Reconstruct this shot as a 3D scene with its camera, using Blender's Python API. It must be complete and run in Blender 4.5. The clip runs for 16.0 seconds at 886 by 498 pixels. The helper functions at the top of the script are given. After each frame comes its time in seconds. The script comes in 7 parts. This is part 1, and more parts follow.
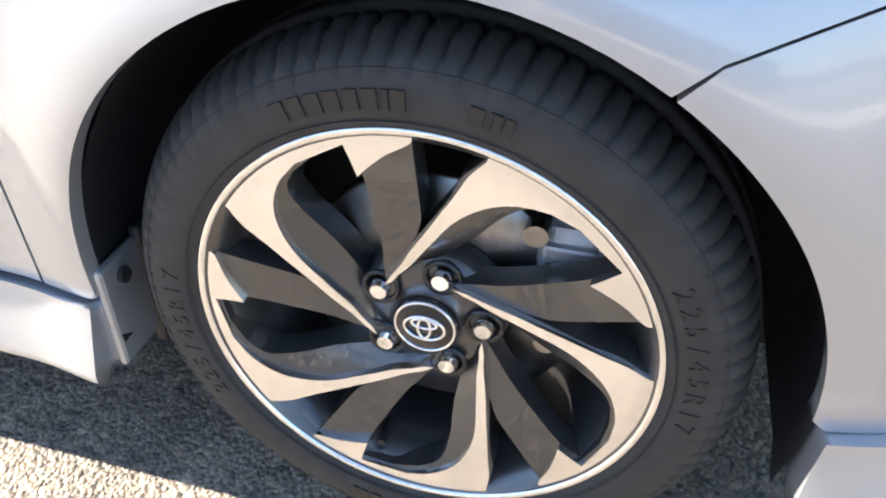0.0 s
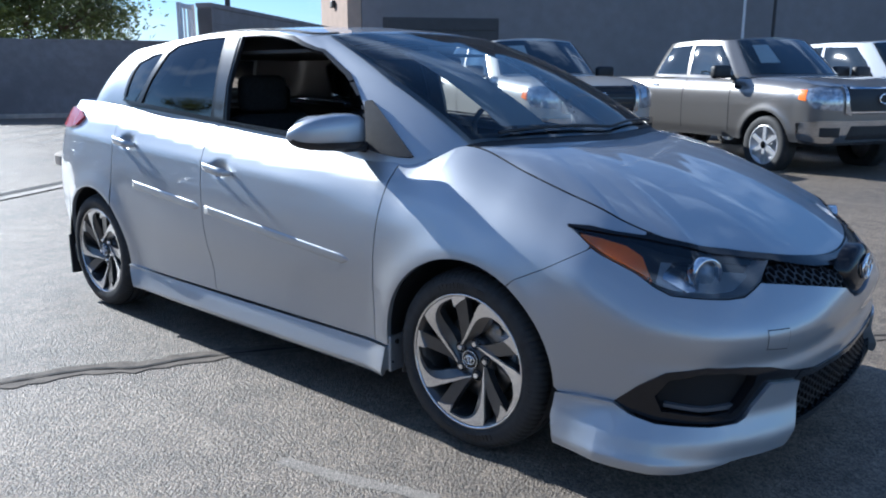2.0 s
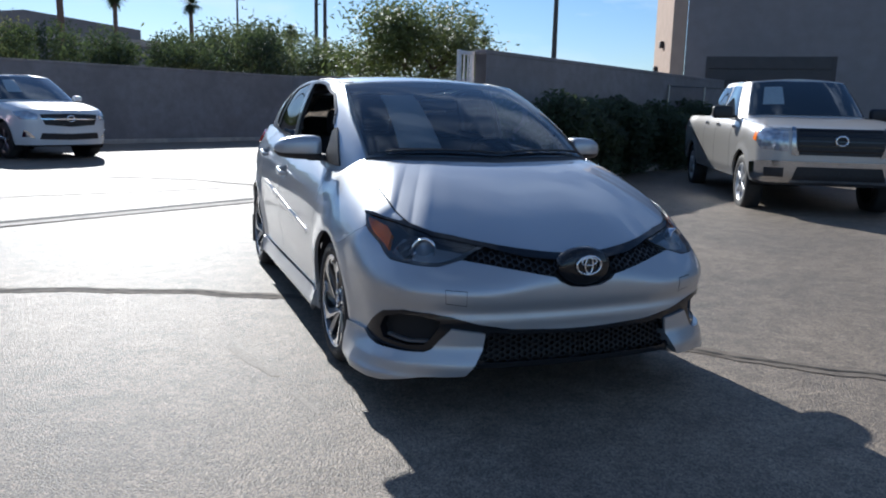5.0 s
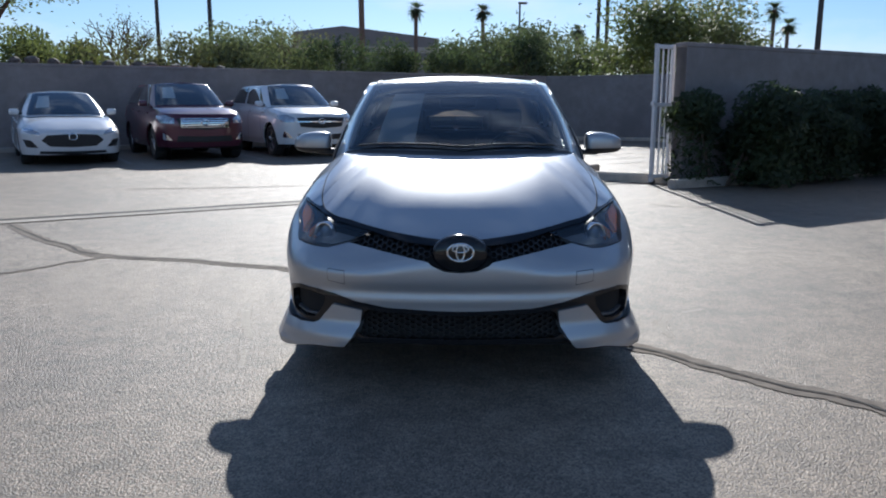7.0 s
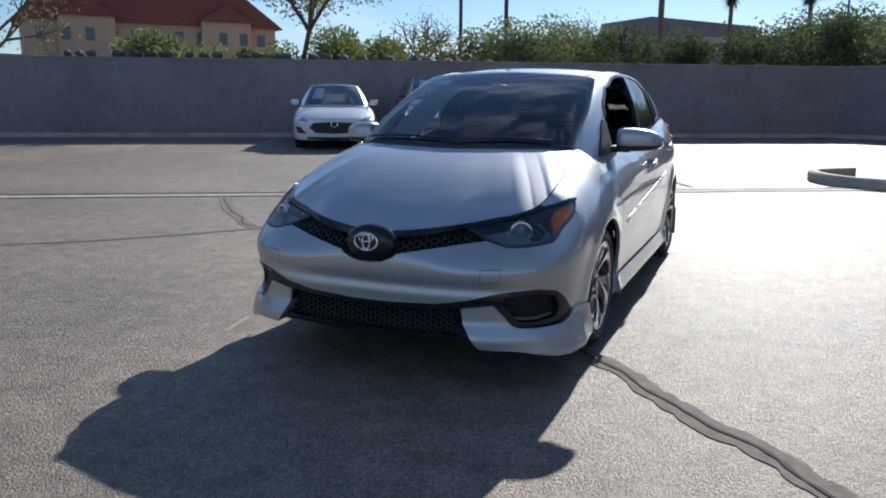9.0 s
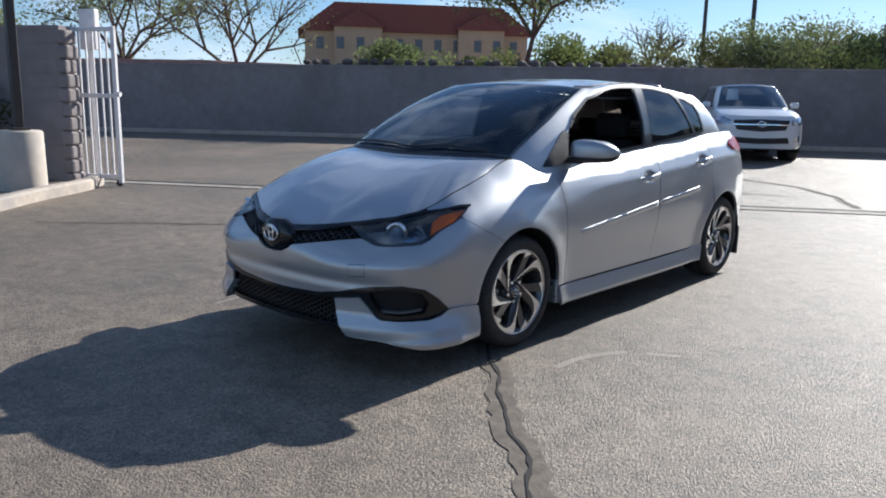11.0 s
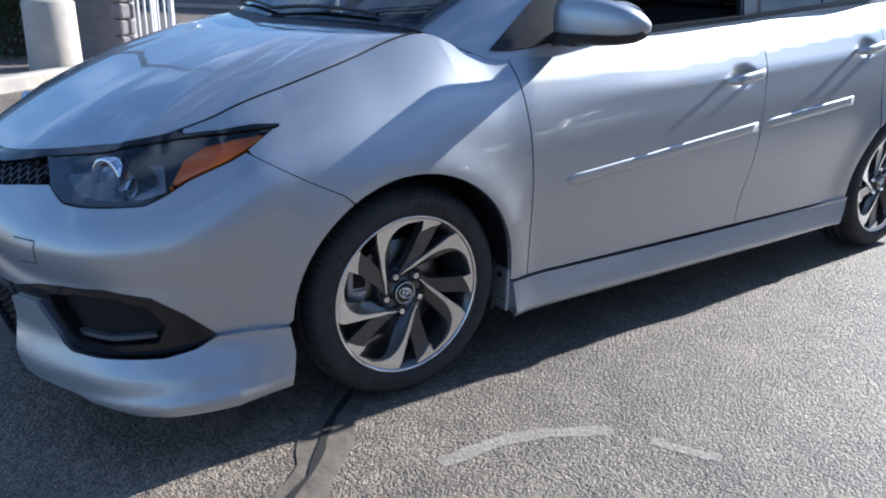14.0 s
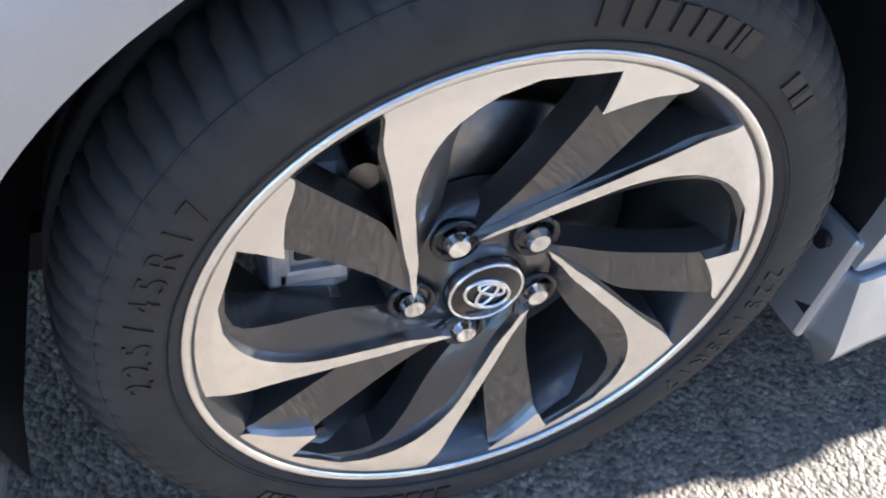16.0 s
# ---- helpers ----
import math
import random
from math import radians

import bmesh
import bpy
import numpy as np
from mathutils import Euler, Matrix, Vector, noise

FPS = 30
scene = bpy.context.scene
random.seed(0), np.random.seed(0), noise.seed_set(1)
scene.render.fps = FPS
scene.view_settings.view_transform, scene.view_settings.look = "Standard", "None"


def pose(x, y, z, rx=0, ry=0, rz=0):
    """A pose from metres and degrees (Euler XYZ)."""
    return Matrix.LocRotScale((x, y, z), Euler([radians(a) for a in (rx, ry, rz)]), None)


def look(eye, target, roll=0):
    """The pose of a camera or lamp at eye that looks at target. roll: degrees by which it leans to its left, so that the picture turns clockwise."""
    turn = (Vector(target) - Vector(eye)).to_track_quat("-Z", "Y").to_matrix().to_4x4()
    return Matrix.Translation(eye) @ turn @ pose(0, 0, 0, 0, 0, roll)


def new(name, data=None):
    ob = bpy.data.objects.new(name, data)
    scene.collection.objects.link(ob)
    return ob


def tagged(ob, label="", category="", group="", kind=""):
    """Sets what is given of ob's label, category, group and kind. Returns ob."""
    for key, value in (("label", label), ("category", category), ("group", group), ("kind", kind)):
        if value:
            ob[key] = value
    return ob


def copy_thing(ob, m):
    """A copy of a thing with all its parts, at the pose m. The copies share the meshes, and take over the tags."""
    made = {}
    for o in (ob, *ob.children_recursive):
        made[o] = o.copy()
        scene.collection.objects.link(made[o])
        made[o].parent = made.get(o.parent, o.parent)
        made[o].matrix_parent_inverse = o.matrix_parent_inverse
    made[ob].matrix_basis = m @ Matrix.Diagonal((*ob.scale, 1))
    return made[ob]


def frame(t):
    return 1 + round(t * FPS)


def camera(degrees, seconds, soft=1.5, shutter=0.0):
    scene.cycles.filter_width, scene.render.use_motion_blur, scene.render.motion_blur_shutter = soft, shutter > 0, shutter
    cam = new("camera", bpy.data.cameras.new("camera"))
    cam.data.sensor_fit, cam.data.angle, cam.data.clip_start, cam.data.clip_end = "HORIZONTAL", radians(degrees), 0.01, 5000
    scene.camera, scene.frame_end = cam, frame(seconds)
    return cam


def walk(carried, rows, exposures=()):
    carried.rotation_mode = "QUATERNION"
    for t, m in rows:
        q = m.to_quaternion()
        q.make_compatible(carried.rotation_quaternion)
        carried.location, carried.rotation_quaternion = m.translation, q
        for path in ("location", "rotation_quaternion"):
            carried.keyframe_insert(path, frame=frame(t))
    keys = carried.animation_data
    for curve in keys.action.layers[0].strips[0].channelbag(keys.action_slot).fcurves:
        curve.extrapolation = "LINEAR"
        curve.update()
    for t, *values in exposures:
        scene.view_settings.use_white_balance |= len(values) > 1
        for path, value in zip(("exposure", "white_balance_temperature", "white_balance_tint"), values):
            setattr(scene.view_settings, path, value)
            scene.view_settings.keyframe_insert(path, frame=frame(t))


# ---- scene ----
cam = camera(59.5, 16.0, soft=2.0)

PATH = [
    (0, (-1.387, -0.164, 0.844), (0.156, 0.248, -0.361), 0.8),
    (0.5, (-1.724, -0.447, 1.025), (-0.1, 0.267, 0.103), 0.2),
    (1, (-2.103, -0.806, 1.152), (-0.5, 0.184, 0.482), -0.1),
    (1.5, (-2.446, -1.205, 1.216), (-0.914, -0.022, 0.711), 0.4),
    (2, (-2.777, -1.559, 1.248), (-1.302, -0.28, 0.817), 0.1),
    (2.5, (-2.914, -1.964, 1.266), (-1.508, -0.599, 0.868), 0.1),
    (3, (-2.937, -2.388, 1.279), (-1.623, -0.928, 0.904), 0.6),
    (3.5, (-2.701, -2.705, 1.265), (-1.507, -1.143, 0.898), 0.8),
    (4, (-2.405, -3.055, 1.254), (-1.355, -1.392, 0.891), 1.0),
    (4.2, (-2.288, -3.213, 1.26), (-1.305, -1.509, 0.898), 1.0),
    (6.3, (-0.666, -4.269, 1.288), (-0.405, -2.318, 0.929), 1.0),
    (6.5, (-0.492, -4.312, 1.289), (-0.31, -2.353, 0.927), 0.6),
    (7, (-0.041, -4.342, 1.286), (-0.062, -2.375, 0.921), 0.1),
    (7.5, (0.406, -4.353, 1.293), (0.179, -2.4, 0.927), -0.2),
    (8, (0.813, -4.216, 1.273), (0.387, -2.297, 0.903), -0.1),
    (10.3, (2.81, -3.687, 1.344), (1.655, -2.101, 0.957), 0.8),
    (10.5, (2.962, -3.589, 1.349), (1.759, -2.038, 0.967), 0.8),
    (11, (3.315, -3.303, 1.34), (1.991, -1.853, 0.959), 1.0),
    (11.5, (3.507, -2.823, 1.325), (2.07, -1.489, 0.933), 1.3),
    (12, (3.69, -2.405, 1.292), (2.164, -1.18, 0.879), 1.5),
    (12.5, (3.69, -1.956, 1.274), (2.108, -0.817, 0.823), 1.4),
    (13, (3.378, -1.586, 1.264), (1.791, -0.485, 0.743), 1.7),
    (13.5, (2.994, -1.36, 1.25), (1.42, -0.281, 0.65), 1.7),
    (14, (2.579, -1.08, 1.161), (1.028, -0.003, 0.504), 1.3),
    (14.5, (2.204, -0.841, 1.06), (0.661, 0.201, 0.329), 1.0),
    (15, (1.787, -0.628, 0.942), (0.331, 0.42, 0.059), 4.5),
    (15.5, (1.459, -0.397, 0.863), (0.064, 0.486, -0.265), 7.4),
    (16, (1.2, -0.213, 0.77), (-0.082, 0.389, -0.641), 9.5),
]
EXPOSURES = [(0, 2.85, 6050, 10), (0.25, 2.33, 5500, 10), (0.5, 1.76, 4900, 10), (0.9, 1.40, 4800, 10), (1.2, 1.20, 4850, 9), (2.0, 0.95, 4900, 8), (4.0, 0.64, 5150, 9), (7.0, 0.55, 5300, 10), (10.5, 0.66, 5400, 10), (12.5, 0.94, 5250, 9), (14.0, 1.2, 5050, 9), (14.8, 1.35, 4950, 9), (15.3, 1.62, 5350, 10), (15.6, 2.0, 5450, 10), (16.0, 2.62, 5450, 10)]
walk(cam, [(t, look(eye, target, roll)) for t, eye, target, roll in PATH], EXPOSURES)

# ---- light ----
SUN_ELEV, SUN_AZ = radians(26.8), radians(-1.0)   # the sun stands behind the car, towards +y
world = bpy.data.worlds.new("sky")
scene.world = world
world.use_nodes = True
wn = world.node_tree.nodes
wl = world.node_tree.links
sky = wn.new("ShaderNodeTexSky")
sky.sky_type, sky.sun_disc = "NISHITA", False
sky.sun_elevation, sky.sun_rotation = SUN_ELEV, SUN_AZ
sky.air_density, sky.dust_density, sky.ozone_density = 1.0, 0.15, 3.2
# thin bright clouds, thickest overhead
wtc = wn.new("ShaderNodeTexCoord")
wmap = wn.new("ShaderNodeMapping")
wmap.inputs["Scale"].default_value = (1.0, 1.0, 3.2)
wl.new(wtc.outputs["Generated"], wmap.inputs["Vector"])
wno = wn.new("ShaderNodeTexNoise")
wno.inputs["Scale"].default_value, wno.inputs["Detail"].default_value, wno.inputs["Roughness"].default_value = 3.2, 7.0, 0.6
wl.new(wmap.outputs["Vector"], wno.inputs["Vector"])
wramp = wn.new("ShaderNodeValToRGB")
wramp.color_ramp.elements[0].position, wramp.color_ramp.elements[1].position = 0.5, 0.66
wramp.color_ramp.elements[1].color = (0.6, 0.6, 0.6, 1)
wl.new(wno.outputs["Fac"], wramp.inputs["Fac"])
wmix = wn.new("ShaderNodeMixRGB")
wmix.inputs["Color2"].default_value = (9.5, 10.2, 11.2, 1)
wl.new(wramp.outputs["Color"], wmix.inputs["Fac"])
wl.new(sky.outputs["Color"], wmix.inputs["Color1"])
wl.new(wmix.outputs["Color"], wn["Background"].inputs["Color"])
wn["Background"].inputs["Strength"].default_value = 0.060
sun = new("sun", bpy.data.lights.new("sun", "SUN"))
sun.data.energy, sun.data.angle, sun.data.color = 5.0, radians(0.5), (1.0, 0.865, 0.68)
SUN_DIR = Vector((math.sin(SUN_AZ) * math.cos(SUN_ELEV), math.cos(SUN_AZ) * math.cos(SUN_ELEV), math.sin(SUN_ELEV)))
sun.matrix_world = look(SUN_DIR * 60, (0, 0, 0))


# ---- materials ----
def material(name, color, rough=0.5, metal=0.0, spread=0.0, scale=8.0, bump=0.0, bump_scale=120.0, coat=0.0, spec=0.5, stain=None, stain_scale=0.6, random_tint=0.0):
    m = bpy.data.materials.new(name)
    m.use_nodes = True
    n, l = m.node_tree.nodes, m.node_tree.links
    b = n["Principled BSDF"]
    b.inputs["Roughness"].default_value, b.inputs["Metallic"].default_value = rough, metal
    b.inputs["Coat Weight"].default_value, b.inputs["Coat Roughness"].default_value = coat, 0.03
    b.inputs["Specular IOR Level"].default_value = spec
    b.inputs["Base Color"].default_value = (*color, 1)
    tc = n.new("ShaderNodeTexCoord")
    out = None
    if spread:
        t = n.new("ShaderNodeTexNoise")
        t.inputs["Scale"].default_value, t.inputs["Detail"].default_value = scale, 8
        l.new(tc.outputs["Object"], t.inputs["Vector"])
        r = n.new("ShaderNodeValToRGB")
        r.color_ramp.elements[0].position, r.color_ramp.elements[1].position = 0.3, 0.7
        r.color_ramp.elements[0].color = (*[c * (1 - spread) for c in color], 1)
        r.color_ramp.elements[1].color = (*[min(1, c * (1 + spread)) for c in color], 1)
        l.new(t.outputs["Fac"], r.inputs["Fac"])
        out = r.outputs["Color"]
    if stain:
        t = n.new("ShaderNodeTexNoise")
        t.inputs["Scale"].default_value, t.inputs["Detail"].default_value, t.inputs["Roughness"].default_value = stain_scale, 6, 0.65
        l.new(tc.outputs["Object"], t.inputs["Vector"])
        r = n.new("ShaderNodeValToRGB")
        r.color_ramp.elements[0].position, r.color_ramp.elements[1].position = 0.45, 0.68
        l.new(t.outputs["Fac"], r.inputs["Fac"])
        x = n.new("ShaderNodeMixRGB")
        l.new(r.outputs["Color"], x.inputs["Fac"])
        x.inputs["Color1"].default_value, x.inputs["Color2"].default_value = (*color, 1), (*stain, 1)
        if out:
            l.new(out, x.inputs["Color1"])
        out = x.outputs["Color"]
    if random_tint:
        info = n.new("ShaderNodeObjectInfo")
        h = n.new("ShaderNodeHueSaturation")
        mr = n.new("ShaderNodeMapRange")
        mr.inputs["To Min"].default_value, mr.inputs["To Max"].default_value = 1 - random_tint, 1 + random_tint
        l.new(info.outputs["Random"], mr.inputs["Value"])
        l.new(mr.outputs["Result"], h.inputs["Value"])
        h.inputs["Color"].default_value = (*color, 1)
        if out:
            l.new(out, h.inputs["Color"])
        out = h.outputs["Color"]
    if out:
        l.new(out, b.inputs["Base Color"])
    if bump:
        t = n.new("ShaderNodeTexNoise")
        t.inputs["Scale"].default_value, t.inputs["Detail"].default_value = bump_scale, 4
        l.new(tc.outputs["Object"], t.inputs["Vector"])
        k = n.new("ShaderNodeBump")
        k.inputs["Strength"].default_value, k.inputs["Distance"].default_value = bump, 0.01
        l.new(t.outputs["Fac"], k.inputs["Height"])
        l.new(k.outputs["Normal"], b.inputs["Normal"])
    return m


def clear(name, color=(1, 1, 1), rough=0.0, ior=1.45):
    m = bpy.data.materials.new(name)
    m.use_nodes = True
    b = m.node_tree.nodes["Principled BSDF"]
    b.inputs["Base Color"].default_value = (*color, 1)
    b.inputs["Roughness"].default_value, b.inputs["Transmission Weight"].default_value, b.inputs["IOR"].default_value = rough, 1.0, ior
    return m


def pane_glass(name, color):
    """A thin pane: tinted and see-through, with a mirror gloss that grows towards grazing angles."""
    m = bpy.data.materials.new(name)
    m.use_nodes = True
    n, l = m.node_tree.nodes, m.node_tree.links
    n.remove(n["Principled BSDF"])
    tr, gl = n.new("ShaderNodeBsdfTransparent"), n.new("ShaderNodeBsdfGlossy")
    tr.inputs["Color"].default_value = (*color, 1)
    gl.inputs["Roughness"].default_value = 0.012
    fr, mx = n.new("ShaderNodeFresnel"), n.new("ShaderNodeMixShader")
    fr.inputs["IOR"].default_value = 1.85
    l.new(fr.outputs["Fac"], mx.inputs["Fac"])
    l.new(tr.outputs["BSDF"], mx.inputs[1])
    l.new(gl.outputs["BSDF"], mx.inputs[2])
    l.new(mx.outputs["Shader"], n["Material Output"].inputs["Surface"])
    return m


SILVER = material("silver_paint", (0.45, 0.465, 0.49), 0.43, 0.70, coat=1.0, spread=0.03, scale=900, bump=0.02, bump_scale=2200)
BLACK_GLOSS = material("gloss_black_plastic", (0.012, 0.012, 0.014), 0.12, bump=0.01)
BLACK = material("black_plastic", (0.016, 0.016, 0.018), 0.5, spread=0.25, scale=40, bump=0.12, bump_scale=600)
MESH_BLACK = material("black_mesh_plastic", (0.010, 0.010, 0.011), 0.5, spec=0.35)
# near-black that paints the shade inside gaps, recesses and undersides
DARK = material("cavity_shade_black", (0.008, 0.008, 0.009), 0.8)
TRIM = material("dark_window_trim", (0.02, 0.02, 0.022), 0.3, bump=0.02)
RUBBER = material("tyre_rubber", (0.026, 0.0255, 0.0255), 0.7, spread=0.25, scale=30, bump=0.08, bump_scale=500)
RUBBER_MARK = material("raised_tyre_marking", (0.012, 0.012, 0.013), 0.45)
MACHINED = material("machined_alloy", (0.84, 0.84, 0.84), 0.27, 1.0, spread=0.05, scale=60, bump=0.015, bump_scale=900)
GUNMETAL = material("grey_wheel_paint", (0.075, 0.073, 0.073), 0.32, 0.6, coat=0.7, spread=0.04, scale=60)
PALE_ALLOY = material("pale_alloy", (0.62, 0.62, 0.63), 0.3, 0.5, spread=0.1, scale=40)
STEEL = material("brake_steel", (0.30, 0.29, 0.28), 0.35, 1.0, spread=0.2, scale=60)
FLAT_GLASS = material("dark_car_glass", (0.02, 0.026, 0.03), 0.03, coat=1.0)
CALIPER = material("cast_caliper", (0.42, 0.43, 0.45), 0.5, 0.6, spread=0.2, scale=40)
# chrome with the dark surroundings it would mirror put into its base colour
SHADE_CHROME = material("shaded_chrome", (0.50, 0.51, 0.53), 0.14, 1.0, spread=0.1, scale=6)
CHROME = material("chrome", (0.85, 0.86, 0.88), 0.07, 1.0)
AMBER = material("amber_reflector", (0.98, 0.22, 0.012), 0.25, coat=0.2, spread=0.08, scale=90)
RED_LENS = material("red_lamp_lens", (0.42, 0.008, 0.015), 0.2, coat=0.3)
LENS = pane_glass("clear_lamp_lens", (0.93, 0.94, 0.95))
WINDSHIELD = pane_glass("windshield_glass", (0.80, 0.84, 0.82))
TINTED = pane_glass("tinted_side_glass", (0.05, 0.055, 0.055))
MIRROR = material("mirror_glass", (0.8, 0.82, 0.85), 0.02, 1.0)
CLOTH = material("dark_seat_cloth", (0.022, 0.022, 0.024), 0.9, spread=0.3, scale=60, bump=0.2, bump_scale=900)
PAPER = material("white_paper", (0.78, 0.80, 0.82), 0.7, spread=0.03, scale=20)
# white paper with the dimming of tinted glass painted into its colour
DIM_PAPER = material("glass_dimmed_paper", (0.30, 0.35, 0.36), 0.25, coat=1.0, spread=0.05, scale=20)


# ---- mesh tools ----
def part(name, verts, faces, mat, parent=None, label="", smooth=True, kind=""):
    me = bpy.data.meshes.new(name)
    verts = np.asarray(verts, float)
    me.from_pydata([tuple(v[:3]) for v in verts], [], [tuple(f) for f in faces])
    me.update()
    if smooth:
        me.polygons.foreach_set("use_smooth", [True] * len(me.polygons))
    if verts.shape[1] == 6:
        me.normals_split_custom_set_from_vertices([tuple(v[3:]) for v in verts])
    me.materials.append(mat)
    ob = new(name, me)
    if parent:
        ob.parent = parent
    return tagged(ob, label, kind=kind)


def bpart(name, bm, mat, parent=None, label="", smooth=False, kind=""):
    me = bpy.data.meshes.new(name)
    bm.normal_update()
    bm.to_mesh(me)
    bm.free()
    if smooth:
        me.polygons.foreach_set("use_smooth", [True] * len(me.polygons))
    me.materials.append(mat)
    ob = new(name, me)
    if parent:
        ob.parent = parent
    return tagged(ob, label, kind=kind)


def thing(name, m=None, label="", category="", group="", kind=""):
    e = new(name)
    e.empty_display_size = 0.1
    if m is not None:
        e.matrix_world = m
    return tagged(e, label, category, group, kind)


def box(x0, x1, y0, y1, z0, z1, bevel=0.0, seg=2, bm=None):
    bm = bm or bmesh.new()
    m = Matrix.LocRotScale(((x0 + x1) / 2, (y0 + y1) / 2, (z0 + z1) / 2), None, (abs(x1 - x0), abs(y1 - y0), abs(z1 - z0)))
    r = bmesh.ops.create_cube(bm, size=1, matrix=m)
    if bevel:
        es = list({e for v in r["verts"] for e in v.link_edges})
        bmesh.ops.bevel(bm, geom=es, offset=bevel, segments=seg, affect="EDGES", profile=0.5)
    return bm


def rod(a, b, r0, r1=None, n=12, bm=None, caps=True):
    """A tapered rod from a to b."""
    bm = bm or bmesh.new()
    a, b = Vector(a), Vector(b)
    q = (b - a).to_track_quat("Z", "Y").to_matrix().to_4x4()
    bmesh.ops.create_cone(bm, cap_ends=caps, segments=n, radius1=r0, radius2=r0 if r1 is None else r1, depth=(b - a).length,
                          matrix=Matrix.Translation((a + b) / 2) @ q)
    return bm


def smooth_curve(pts):
    """A smooth function through a few (x, y) pairs, with no overshoot."""
    xs, ys = np.array([p[0] for p in pts], float), np.array([p[1] for p in pts], float)
    d = np.diff(ys) / np.diff(xs)
    m = np.r_[d[0], [0 if a * b <= 0 else 2 * a * b / (a + b) for a, b in zip(d[:-1], d[1:])], d[-1]]

    def f(x):
        x = np.clip(np.asarray(x, float), xs[0], xs[-1])
        i = np.clip(np.searchsorted(xs, x) - 1, 0, len(xs) - 2)
        h = xs[i + 1] - xs[i]
        t = (x - xs[i]) / h
        return (ys[i] * (1 + 2 * t) * (1 - t) ** 2 + m[i] * h * t * (1 - t) ** 2 + ys[i + 1] * t * t * (3 - 2 * t) + m[i + 1] * h * t * t * (t - 1))
    return f


def inside(poly, a, b):
    poly = np.asarray(poly, float)
    r = np.zeros(a.shape, bool)
    for (x0, y0), (x1, y1) in zip(poly, np.roll(poly, -1, 0)):
        c = ((y0 > b) != (y1 > b))
        with np.errstate(divide="ignore", invalid="ignore"):
            r ^= c & (a < (x1 - x0) * (b - y0) / (y1 - y0 + 1e-15) + x0)
    return r


def nearest_on(poly, p):
    poly = np.asarray(poly, float)
    q0, q1 = poly, np.roll(poly, -1, 0)
    d = q1 - q0
    t = np.clip(((p[None] - q0) * d).sum(1) / ((d * d).sum(1) + 1e-12), 0, 1)
    c = q0 + t[:, None] * d
    k = ((c - p) ** 2).sum(1)
    return c[k.argmin()], k.min()


